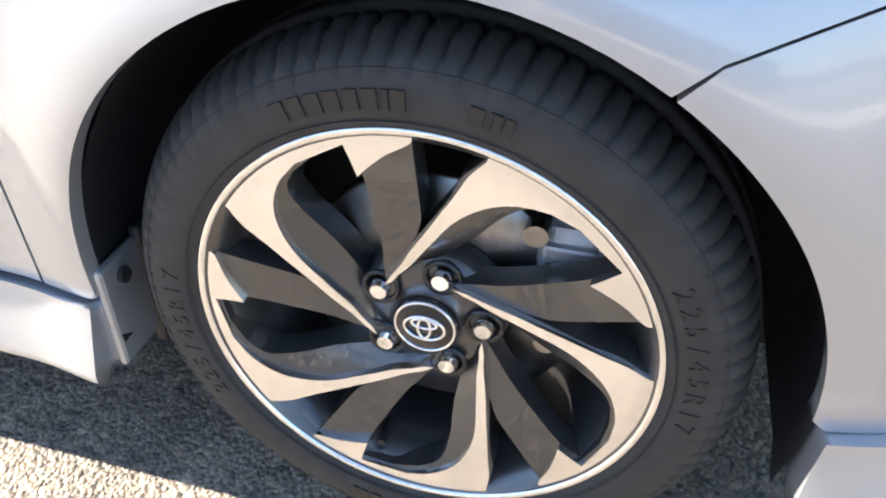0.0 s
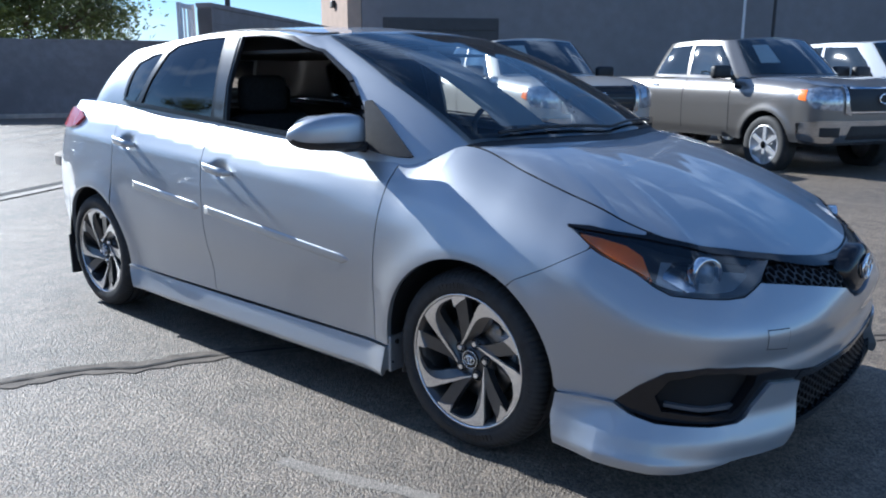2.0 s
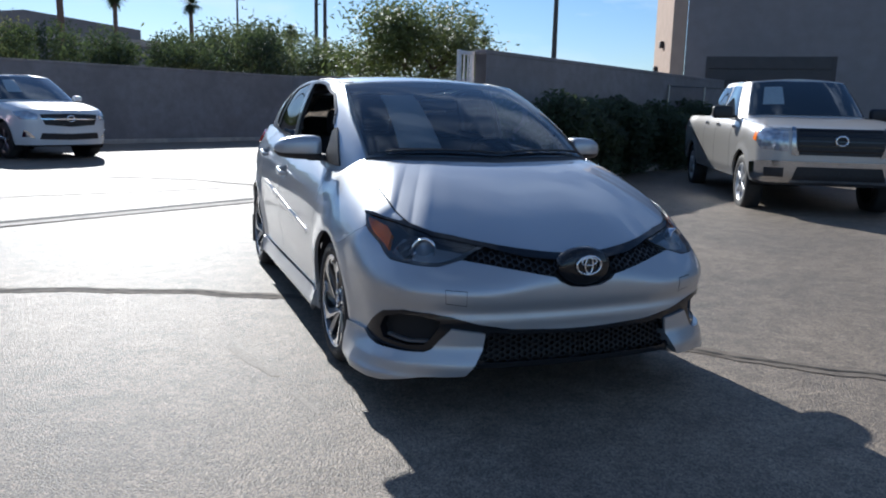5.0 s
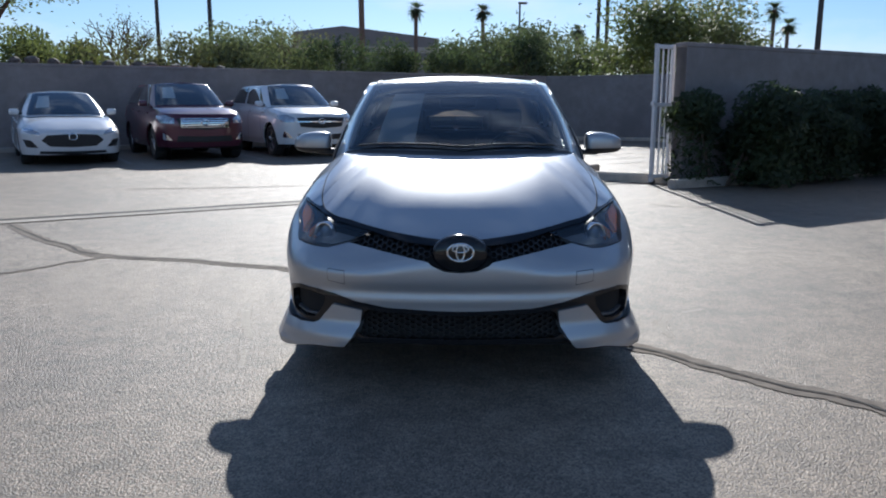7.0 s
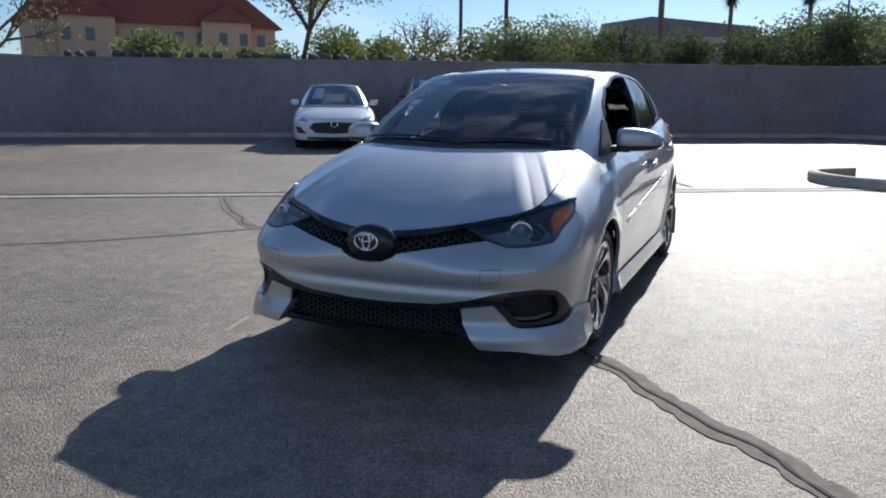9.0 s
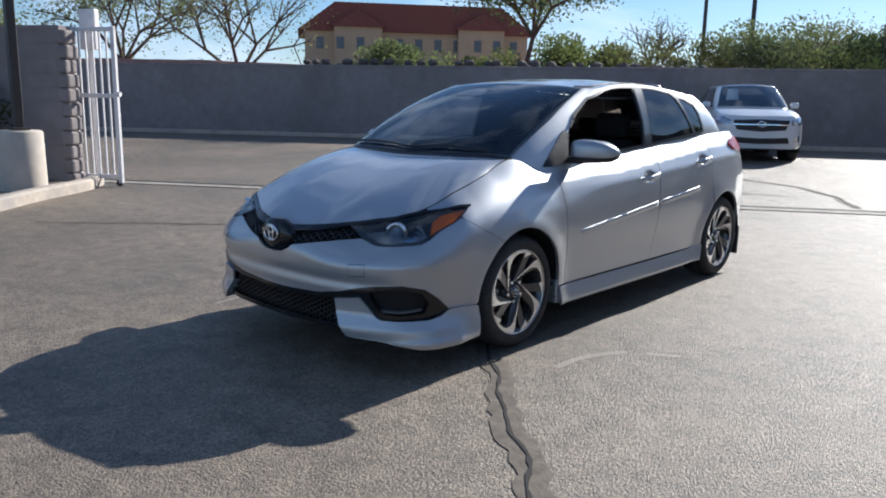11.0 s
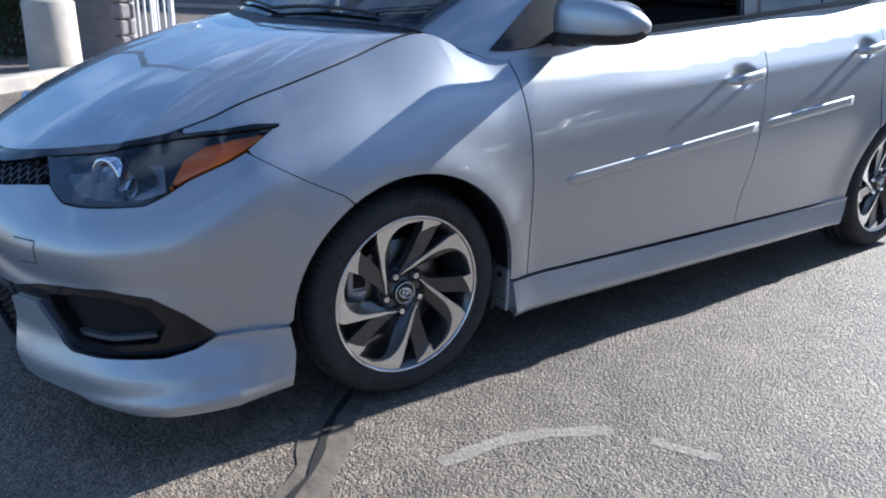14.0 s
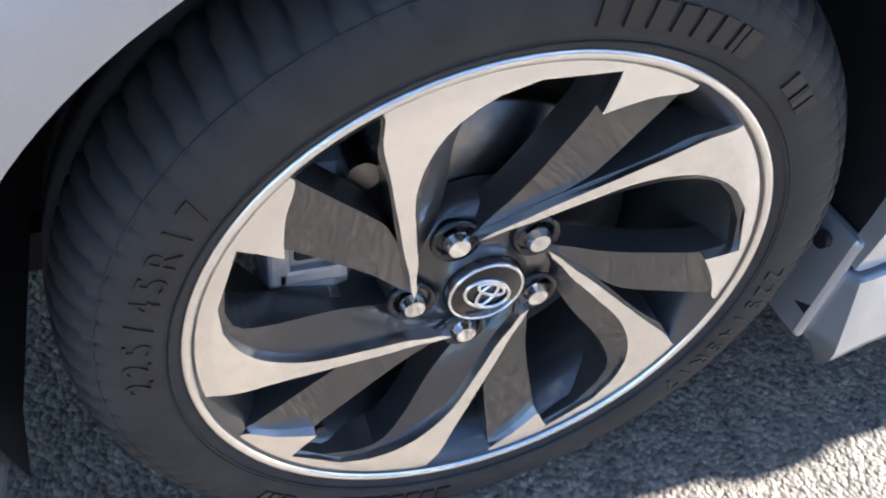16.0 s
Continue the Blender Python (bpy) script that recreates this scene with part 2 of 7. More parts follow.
def sheet(surface, keep, step, holes=(), lift=0.0, back=0.0):
    """The piece of surface(a, b) within the polygon keep, less the holes, as a mesh whose rim follows the polygons.
    lift: distance along the normal, a number or a function of (a, b). back: depth of a folded rim."""
    keep = np.asarray(keep, float)
    (a0, b0), (a1, b1) = keep.min(0), keep.max(0)
    na, nb = max(2, int(np.ceil((a1 - a0) / step))), max(2, int(np.ceil((b1 - b0) / step)))
    ga, gb = np.meshgrid(np.linspace(a0, a1, na + 1), np.linspace(b0, b1, nb + 1), indexing="ij")
    ca, cb = (ga[:-1, :-1] + ga[1:, 1:]) / 2, (gb[:-1, :-1] + gb[1:, 1:]) / 2
    ok = inside(keep, ca, cb)
    for h in holes:
        ok &= ~inside(h, ca, cb)
    idx = np.arange((na + 1) * (nb + 1)).reshape(na + 1, nb + 1)
    quads = np.stack([idx[:-1, :-1], idx[1:, :-1], idx[1:, 1:], idx[:-1, 1:]], -1)[ok]
    edges = {}
    for q in quads.tolist():
        for e in zip(q, q[1:] + q[:1]):
            k = (min(e), max(e))
            edges[k] = None if k in edges else e
    rim = [e for e in edges.values() if e]
    ab = np.stack([ga.ravel(), gb.ravel()], 1)
    rings = [keep, *[np.asarray(h, float) for h in holes]]
    rimv = sorted({v for e in rim for v in e})
    owner = {}
    for v in rimv:
        best = min(((nearest_on(r, ab[v]), k) for k, r in enumerate(rings)), key=lambda o: o[0][1])
        ab[v], owner[v] = best[0][0], best[1]
    for k, r in enumerate(rings):
        mine = [v for v in rimv if owner[v] == k]
        if mine:
            arr = ab[mine]
            for c in r:
                d = ((arr - c) ** 2).sum(1)
                j = d.argmin()
                if d[j] < (0.8 * step) ** 2:
                    ab[mine[j]] = c
    used = np.unique(quads)
    remap = -np.ones(len(ab), int)
    remap[used] = np.arange(len(used))
    a, b = ab[used].T
    p = surface(a, b)
    e = 2e-3
    nrm = np.cross(surface(a + e, b) - surface(a - e, b), surface(a, b + e) - surface(a, b - e))
    nrm /= np.linalg.norm(nrm, axis=1, keepdims=True) + 1e-12
    def lifted(a, b):
        p = surface(a, b)
        nn = np.cross(surface(a + e, b) - surface(a - e, b), surface(a, b + e) - surface(a, b - e))
        nn /= np.linalg.norm(nn, axis=1, keepdims=True) + 1e-12
        up = lift(a, b) if callable(lift) else np.full(len(a), lift)
        return p + nn * up[:, None]
    verts = lifted(a, b)
    if callable(lift):
        nrm = np.cross(lifted(a + e, b) - lifted(a - e, b), lifted(a, b + e) - lifted(a, b - e))
        nrm /= np.linalg.norm(nrm, axis=1, keepdims=True) + 1e-12
    middle = np.abs(verts[:, 0]) < 2e-3
    nrm[middle, 0] = 0
    faces = remap[quads].tolist()
    verts = np.concatenate([verts, nrm], 1)
    if back:
        n0 = len(verts)
        tops = np.array([verts[remap[v]] for v in rimv])
        lows = tops.copy()
        lows[:, :3] -= tops[:, 3:] * back
        tops[:, 3:] = 0
        lows[:, 3:] = 0
        at = {v: i for i, v in enumerate(rimv)}
        verts = np.concatenate([verts, tops, lows])
        k = len(rimv)
        faces += [[n0 + at[i], n0 + k + at[i], n0 + k + at[j], n0 + at[j]] for i, j in rim]
    return verts, faces


def mirrored(vf, also=False):
    """The mesh on the other side of the car; also: both sides in one."""
    v, f = vf
    v = np.asarray(v, float)
    w = v * np.array((-1, 1, 1, -1, 1, 1))[: v.shape[1]]
    g = [list(reversed(q)) for q in f]
    if not also:
        return w, g
    return np.concatenate([v, w]), [list(q) for q in f] + [[i + len(v) for i in q] for q in g]


def lathe(profile, n=64, axis="x"):
    """Turn (radius, along) pairs round an axis."""
    pr = np.asarray(profile, float)
    a = np.linspace(0, 2 * np.pi, n, endpoint=False)
    r, d = pr[:, 0], pr[:, 1]
    y, z = np.outer(np.cos(a), r), np.outer(np.sin(a), r)
    x = np.broadcast_to(d, y.shape)
    v = np.stack([x, y, z], -1) if axis == "x" else np.stack([y, z, x], -1)
    k = len(pr)
    f = [[i * k + j, ((i + 1) % n) * k + j, ((i + 1) % n) * k + j + 1, i * k + j + 1] for i in range(n) for j in range(k - 1)]
    return v.reshape(-1, 3), f


def prism(poly, z0, z1, bm=None, bevel=0.0):
    """A flat polygon (x, y) given thickness from z0 to z1."""
    bm = bm or bmesh.new()
    f = bm.faces.new([bm.verts.new((x, y, z0)) for x, y in poly])
    r = bmesh.ops.extrude_face_region(bm, geom=[f])
    vs = [v for v in r["geom"] if isinstance(v, bmesh.types.BMVert)]
    for v in vs:
        v.co.z = z1
    bmesh.ops.recalc_face_normals(bm, faces=bm.faces)
    if bevel:
        es = [e for v in vs for e in v.link_edges if all(w in vs for w in e.verts)]
        bmesh.ops.bevel(bm, geom=list(set(es)), offset=bevel, segments=1, affect="EDGES")
    return bm


def ring_tube(points, r, n=8, closed=True):
    """A tube along a line of points."""
    p = [Vector(q) for q in points]
    k = len(p)
    verts, faces = [], []
    for i in range(k):
        t = (p[(i + 1) % k] - p[i - 1]) if closed else (p[min(i + 1, k - 1)] - p[max(i - 1, 0)])
        t.normalize()
        s = t.orthogonal() if abs(t.x) > 0.9 else t.cross(Vector((1, 0, 0))).normalized()
        s.normalize()
        w = t.cross(s)
        for j in range(n):
            c = 2 * math.pi * j / n
            verts.append(p[i] + (s * math.cos(c) + w * math.sin(c)) * r)
    for i in range(k if closed else k - 1):
        for j in range(n):
            faces.append([i * n + j, i * n + (j + 1) % n, ((i + 1) % k) * n + (j + 1) % n, ((i + 1) % k) * n + j])
    return np.array([tuple(v) for v in verts]), faces


# ---- the silver hatchback: its body surface ----
def spline_path(pts, n=400):
    """A smooth line through points, by chord length."""
    p = np.asarray(pts, float)
    t = np.r_[0, np.cumsum(np.linalg.norm(np.diff(p, axis=0), axis=1))]
    fx = [smooth_catmull(t, p[:, k]) for k in range(p.shape[1])]
    return np.stack([f(np.linspace(0, t[-1], n)) for f in fx], 1)


def smooth_catmull(t, y):
    m = np.gradient(y, t)

    def f(x):
        x = np.clip(np.asarray(x, float), t[0], t[-1])
        i = np.clip(np.searchsorted(t, x) - 1, 0, len(t) - 2)
        h = t[i + 1] - t[i]
        s = (x - t[i]) / h
        return y[i] * (1 + 2 * s) * (1 - s) ** 2 + m[i] * h * s * (1 - s) ** 2 + y[i + 1] * s * s * (3 - 2 * s) + m[i + 1] * h * s * s * (s - 1)
    return f


half = [(0, -0.978), (0.22, -0.970), (0.42, -0.948), (0.592, -0.896), (0.744, -0.800), (0.834, -0.655), (0.873, -0.49), (0.884, -0.30), (0.886, 0.0),
        (0.885, 0.45), (0.886, 1.2), (0.885, 2.0), (0.876, 2.6), (0.845, 2.95), (0.77, 3.2), (0.58, 3.34), (0.3, 3.39), (0, 3.40)]
line = spline_path([(-half[1][0], half[1][1])] + half + [(-half[-2][0], half[-2][1])], 1600)
line = line[(line[:, 0] >= 0)]
line[0, 0] = 0.0
arc = np.r_[0, np.cumsum(np.linalg.norm(np.diff(line, axis=0), axis=1))]
arc -= np.interp(0.0, line[200:1300, 1], arc[200:1300])        # the measure along the side is about y
tang = np.gradient(line, axis=0)
tang /= np.linalg.norm(tang, axis=1, keepdims=True)
U0, U1 = arc[0], arc[-1]
mid = len(line) // 2


def ux(x):
    """Measure along the outline at which the nose is x from the middle."""
    k = line[:mid, 1] < -0.45
    return float(np.interp(x, line[:mid][k, 0], arc[:mid][k]))


def uy(y):
    return float(np.interp(y, line[:, 1], arc))


top_z = smooth_curve([(U0, 0.684), (ux(0.10), 0.688), (ux(0.22), 0.701), (ux(0.35), 0.718), (ux(0.48), 0.735), (ux(0.63), 0.756), (ux(0.77), 0.774), (uy(-0.60), 0.799), (uy(-0.4), 0.862), (uy(-0.1), 0.95), (uy(0.17), 1.018),
                      (uy(0.30), 0.958), (uy(0.95), 0.995), (uy(1.57), 1.035), (uy(2.42), 1.10), (uy(2.9), 1.12), (U1, 1.12)])
edge_z = smooth_curve([(U0, 0.684), (ux(0.10), 0.688), (ux(0.22), 0.701), (ux(0.35), 0.718), (ux(0.48), 0.735), (ux(0.63), 0.756), (ux(0.77), 0.774), (uy(-0.60), 0.799), (uy(-0.4), 0.862), (uy(-0.1), 0.95), (uy(0.17), 0.985),
                       (uy(0.45), 0.986), (uy(0.95), 0.995), (uy(1.57), 1.035), (uy(2.42), 1.10), (uy(2.9), 1.12), (U1, 1.12)])       # the shoulder's even height
top_in = smooth_curve([(U0, 0.085), (ux(0.2), 0.10), (ux(0.41), 0.155), (ux(0.58), 0.20), (uy(-0.62), 0.19), (uy(-0.4), 0.185), (uy(-0.1), 0.200), (uy(0.17), 0.178),
                       (uy(0.30), 0.170), (uy(0.45), 0.125), (uy(0.95), 0.092), (uy(1.57), 0.100), (uy(2.42), 0.114), (uy(2.9), 0.130), (U1, 0.22)])
top_pow = smooth_curve([(U0, 3.4), (ux(0.15), 2.6), (ux(0.38), 1.5), (ux(0.6), 1.5), (uy(-0.6), 1.8), (uy(-0.4), 3.2), (uy(0.0), 3.4), (uy(0.4), 3.0), (U1, 3.0)])
low_front = smooth_curve([(0.12, 0.05), (0.2, 0.022), (0.24, 0.008), (0.31, 0.016), (0.385, 0.012), (0.44, 0.0), (0.56, 0.0)])
low_side = smooth_curve([(0.12, 0.05), (0.2, 0.035), (0.3, 0.026), (0.42, 0.014), (0.55, 0.002), (0.60, 0.0)])
frontness = smooth_curve([(U0, 1.0), (ux(0.45), 1.0), (uy(-0.35), 0.0), (U1, 0.0)])


def eased(f, span=0.10):
    """The curve f with its bends averaged out ahead of the windshield."""
    us = np.linspace(U0 - 1, U1, 2600)
    ys = f(np.where(us < U0, 2 * U0 - us, us))
    k = np.exp(-(np.arange(-150, 151) * (us[1] - us[0]) / span) ** 2)
    sm = np.convolve(np.pad(ys, 150, mode="edge"), k / k.sum(), "valid")
    w = np.clip((-0.02 - us) / 0.25, 0, 1)
    w = w * w * (3 - 2 * w)
    out = sm * w + ys * (1 - w)
    return lambda u: np.interp(u, us, out)


top_z, edge_z, top_in, top_pow = eased(top_z, 0.06), eased(edge_z, 0.06), eased(top_in), eased(top_pow)
HUB_Z, ARCH = 0.315, 0.358
HUBS = (0.0, 2.6)
waist = smooth_curve([(U0, 0.56), (ux(0.25), 0.545), (ux(0.45), 0.53), (uy(-0.62), 0.545), (uy(-0.35), 0.56), (U1, 0.56)])


def body(u, z):
    """The painted flank and nose: u along the outline from the middle of the nose, z height."""
    u, z = np.asarray(u, float), np.asarray(z, float)
    x, y = np.interp(u, arc, line[:, 0]), np.interp(u, arc, line[:, 1])
    tx, ty = np.interp(u, arc, tang[:, 0]), np.interp(u, arc, tang[:, 1])
    f = frontness(u)
    w0 = waist(u)
    v = np.clip((z - w0) / (edge_z(u) - w0), 0, 1.2)
    inset = f * low_front(z) + (1 - f) * low_side(z) + top_in(u) * v ** top_pow(u)
    # the haunch over each wheel, and the flank that runs a little hollow between them
    for hy in HUBS:
        r = np.hypot(u - hy, z - HUB_Z)
        inset = inset - 0.016 * np.exp(-((r - ARCH) / 0.075) ** 2)
    inset = inset + 0.010 * np.exp(-((z - 0.40) / 0.09) ** 2) * np.exp(-((u - 1.3) / 0.75) ** 2)
    # the shoulder: a ledge that leans in over a crease below the belt
    inset = inset + 0.024 * np.clip((z - edge_z(u) + 0.095) / 0.095, 0, 1.1) * np.clip((u - 0.2) / 0.15, 0, 1) * np.clip((2.95 - u) / 0.4, 0, 1)
    inset = inset - 0.004 * np.exp(-((z - (0.80 + 0.05 * u)) / 0.035) ** 2) * np.clip((u - 0.5) / 0.4, 0, 1)
    # the bumper's waist above the lower openings
    inset = inset + f * 0.012 * np.exp(-((z - 0.455) / 0.035) ** 2) - f * 0.004 * np.exp(-((z - 0.56) / 0.05) ** 2)
    return np.stack([x - inset * ty, y + inset * tx, z + 0 * x], -1)


KS = [0, 0.12, 0.20, 0.245, 0.285, 0.45, 0.60, 0.80, 0.87, 1.0]
BASE = [(0, -0.03, 1.03), (0.36, 0.015, 1.035), (0.57, 0.09, 1.032), (0.658, 0.17, 1.018), (0.738, 0.30, 0.957), (0.766, 0.95, 0.995), (0.758, 1.57, 1.035), (0.742, 2.42, 1.10), (0.69, 2.85, 1.12), (0, 3.15, 1.12)]
ROOF = [(0, 0.89, 1.412), (0.28, 0.905, 1.410), (0.46, 0.94, 1.402), (0.556, 0.985, 1.392), (0.590, 1.05, 1.388), (0.612, 1.34, 1.416), (0.618, 1.72, 1.420), (0.60, 2.35, 1.375), (0.55, 2.62, 1.36), (0, 2.80, 1.38)]
base_f = [smooth_catmull(np.array(KS), np.array([p[i] for p in BASE])) for i in range(3)]
ROOF = [(x, y, z + 0.03) for x, y, z in ROOF]
roof_f = [smooth_catmull(np.array(KS), np.array([p[i] for p in ROOF])) for i in range(3)]


def cabin(k, v):
    """The glasshouse: k from the middle of the windshield round to the tailgate, v from the belt up to the roof's edge."""
    k, v = np.asarray(k, float), np.asarray(v, float)
    b = np.stack([f(k) for f in base_f], -1)
    t = np.stack([f(k) for f in roof_f], -1)
    w = v[..., None]
    p = b + (t - b) * w
    bow = 4 * v * (1 - v)
    side = np.clip((k - 0.22) / 0.08, 0, 1) * np.clip((0.92 - k) / 0.06, 0, 1)
    p[..., 0] += bow * 0.022 * side
    p[..., 1] -= bow * 0.035 * (1 - side) * (k < 0.5)
    p[..., 2] += bow * (0.030 * (1 - side) * (k < 0.5) + 0.012 * side)
    return p


_k, _v = np.meshgrid(np.linspace(0.25, 0.95, 351), np.linspace(0, 1, 101), indexing="ij")
_p = cabin(_k, _v)


def kv(y, z):
    """The place on the cabin's side at that y and z."""
    d = (_p[..., 1] - y) ** 2 + (_p[..., 2] - z) ** 2
    i = np.unravel_index(d.argmin(), d.shape)
    return float(_k[i]), float(_v[i])


roof_mid = smooth_curve([(0.85, 1.442), (1.0, 1.464), (1.25, 1.485), (1.6, 1.494), (2.1, 1.480), (2.5, 1.448), (2.82, 1.41)])


def roof(k, j):
    k, j = np.asarray(k, float), np.asarray(j, float)
    t = np.stack([f(k) for f in roof_f], -1)
    x = t[..., 0] * (1 - j)
    z = t[..., 2] + (np.maximum(roof_mid(t[..., 1]), t[..., 2]) - t[..., 2]) * (1 - (1 - np.clip(j, 0, 1)) ** 2.2)
    return np.stack([x, t[..., 1] + 0 * x, z], -1)


U_COWL = uy(0.165)


def hood(g, j):
    """g 0 to 1 along the hood's rim from the middle of the nose to the windshield's corner, j from the rim to the cowl."""
    g, j = np.asarray(g, float), np.asarray(j, float)
    u = U0 + (U_COWL - U0) * g
    e = body(u, top_z(u))
    k = 0.245 * g
    c = np.stack([f(k) for f in base_f], -1) - np.array([0, 0.012, 0.012])
    p = e + (c - e) * j[..., None]
    run = np.linalg.norm(c - e, axis=-1)
    p[..., 2] += 4 * j * (1 - j) * 0.052 * run + 0.004 * np.sin(np.pi * np.clip(j, 0, 1)) * np.exp(-((p[..., 0] - 0.40) / 0.10) ** 2)
    return p


def arch(hy, a0, a1, r=ARCH, n=26):
    return [(hy + r * math.cos(radians(a)), HUB_Z + r * math.sin(radians(a))) for a in np.linspace(a0, a1, n)]


def topline(u0, u1, n=14, drop=0.0):
    return [(u, float(top_z(u)) - drop) for u in np.linspace(u0, u1, n)]


def shifted(poly, d):
    """A polygon pushed inwards by d."""
    p = np.asarray(poly, float)
    area = 0.5 * np.sum(p[:, 0] * np.roll(p[:, 1], -1) - np.roll(p[:, 0], -1) * p[:, 1])
    t = np.roll(p, -1, 0) - np.roll(p, 1, 0)
    t /= np.linalg.norm(t, axis=1, keepdims=True) + 1e-9
    n = np.stack([-t[:, 1], t[:, 0]], 1) * (1 if area > 0 else -1)
    return p + n * d


def both(name, vf, mat, parent, label=""):
    """A part for each side of the car."""
    return part(name, *vf, mat, parent, label), part(name, *mirrored(vf), mat, parent, label)


car = thing("hatchback_car", label="silver five-door hatchback parked on asphalt, front window open", category="car")

# outlines of the openings in the nose, in (u, z)
HL_TOP = [(uy(-0.345), 0.813), (uy(-0.49), 0.796), (uy(-0.63), 0.779), (ux(0.769), 0.761), (ux(0.645), 0.740), (ux(0.436), 0.712)]
HL_LOW = [(ux(0.545), 0.667), (ux(0.64), 0.641), (ux(0.70), 0.641), (ux(0.765), 0.646), (uy(-0.69), 0.653), (uy(-0.64), 0.674), (uy(-0.585), 0.703), (uy(-0.47), 0.748), (uy(-0.41), 0.778)]
HEADLIGHT = HL_TOP + HL_LOW
HL_ROOF = [(uy(-0.335), 0.818), (uy(-0.40), 0.817), (uy(-0.49), 0.803), (uy(-0.57), 0.794)]      # where the wing lies over the lamp
GRILLE_LOW = [(ux(0.545), 0.667), (ux(0.42), 0.647), (ux(0.29), 0.627), (ux(0.145), 0.600), (ux(0.125), 0.582), (ux(0.07), 0.558), (U0, 0.552)]
BUMP_LOW = [(U0, 0.373), (ux(0.09), 0.374), (ux(0.33), 0.385), (ux(0.468), 0.409), (ux(0.58), 0.440), (ux(0.66), 0.452), (ux(0.757), 0.458), (uy(-0.69), 0.437), (uy(-0.62), 0.388), (uy(-0.55), 0.325)]
FOG = [(ux(0.58), 0.390), (ux(0.445), 0.374), (ux(0.42), 0.398)] + BUMP_LOW[3:] + [(uy(-0.602), 0.302), (uy(-0.672), 0.287), (ux(0.745), 0.285), (ux(0.68), 0.289), (ux(0.655), 0.302), (ux(0.628), 0.337)]
FOG_HOLE = [(ux(0.625), 0.422), (ux(0.70), 0.438), (ux(0.765), 0.438), (uy(-0.70), 0.415), (uy(-0.665), 0.36), (uy(-0.685), 0.315), (ux(0.75), 0.306), (ux(0.69), 0.312), (ux(0.665), 0.335), (ux(0.63), 0.39)]
LOWER = [(U0, 0.222), (U0, 0.369), (ux(0.33), 0.381), (ux(0.44), 0.397), (ux(0.452), 0.37), (ux(0.50), 0.24), (ux(0.44), 0.222)]
SEAM_A = [(uy(-0.215), 0.642), (uy(-0.30), 0.6830), (uy(-0.438), 0.760)]
bumper = BUMP_LOW + [(uy(-0.465), 0.323), (uy(-0.37), 0.318)] + arch(0.0, 180, 122.2)[1:] + SEAM_A + [(u, z - 0.003) for u, z in HL_LOW[-2::-1]] + GRILLE_LOW[1:]
part("front_bumper", *mirrored(sheet(body, bumper, 0.011, back=0.02), True), SILVER, car)
fender = [(u, z + 0.0026) for u, z in SEAM_A] + [(uy(-0.425), 0.769), (uy(-0.36), 0.806), (uy(-0.328), 0.816)] + HL_ROOF + topline(uy(-0.60), uy(0.17), 18, 0.003) + topline(uy(0.2), 0.388, 6, 0.002) + [(0.392, 0.90), (0.415, 0.62), (0.432, 0.292), (arch(0, -4, 0)[0][0], 0.292)] + arch(0.0, -3, 121.4, n=34)
both("fender", sheet(body, fender, 0.011, back=0.02), SILVER, car)
door_f = [(0.4365, 0.292), (0.4195, 0.62), (0.3965, 0.90), (0.3925, float(top_z(0.3925)))] + topline(0.42, 1.53, 18) + [(1.548, 0.95), (1.5135, 0.62), (1.480, 0.292)]
door_r = [(1.484, 0.292), (1.518, 0.62), (1.553, 0.95), (1.54, float(top_z(1.54)))] + topline(1.6, 2.36, 12) + [(2.372, 1.0), (2.36, 0.80)] + arch(2.6, 130, 172, ARCH + 0.004, 16) + [(2.238, 0.292)]
# moulding along the doors
mz = smooth_curve([(0.4, 0.572), (0.55, 0.584), (1.48, 0.672), (2.2, 0.735)])
HANDLE_F, HANDLE_R = (1.40, 0.858), (2.235, 0.932)


def cup(c):
    return lambda a, b: -0.016 * np.exp(-(((a - c[0]) / 0.062) ** 2 + ((b - c[1]) / 0.030) ** 2) ** 2)


def handle(c, parent, flip):
    """A pull handle: a bar on two feet over the dished cup."""
    ts = np.linspace(-1, 1, 15)
    a, b = c[0] + 0.10 * ts, c[1] + 0.012 * ts
    p = body(a, b)
    out = 0.034 * (1 - ts ** 6) + 0.004
    rr = 0.0125 * (1 - 0.55 * ts ** 4) + 0.002
    vs, fs, n = [], [], 12
    for i in range(len(ts)):
        for j in range(n):
            q = 2 * math.pi * j / n
            vs.append((p[i, 0] + out[i] + 0.7 * rr[i] * math.cos(q), p[i, 1], p[i, 2] + 1.35 * rr[i] * math.sin(q)))
    for i in range(len(ts) - 1):
        for j in range(n):
            fs.append([i * n + j, (i + 1) * n + j, (i + 1) * n + (j + 1) % n, i * n + (j + 1) % n])
    vf = (np.array(vs), fs)
    part("handle", *(mirrored(vf) if flip else vf), SILVER, parent, "silver pull handle")


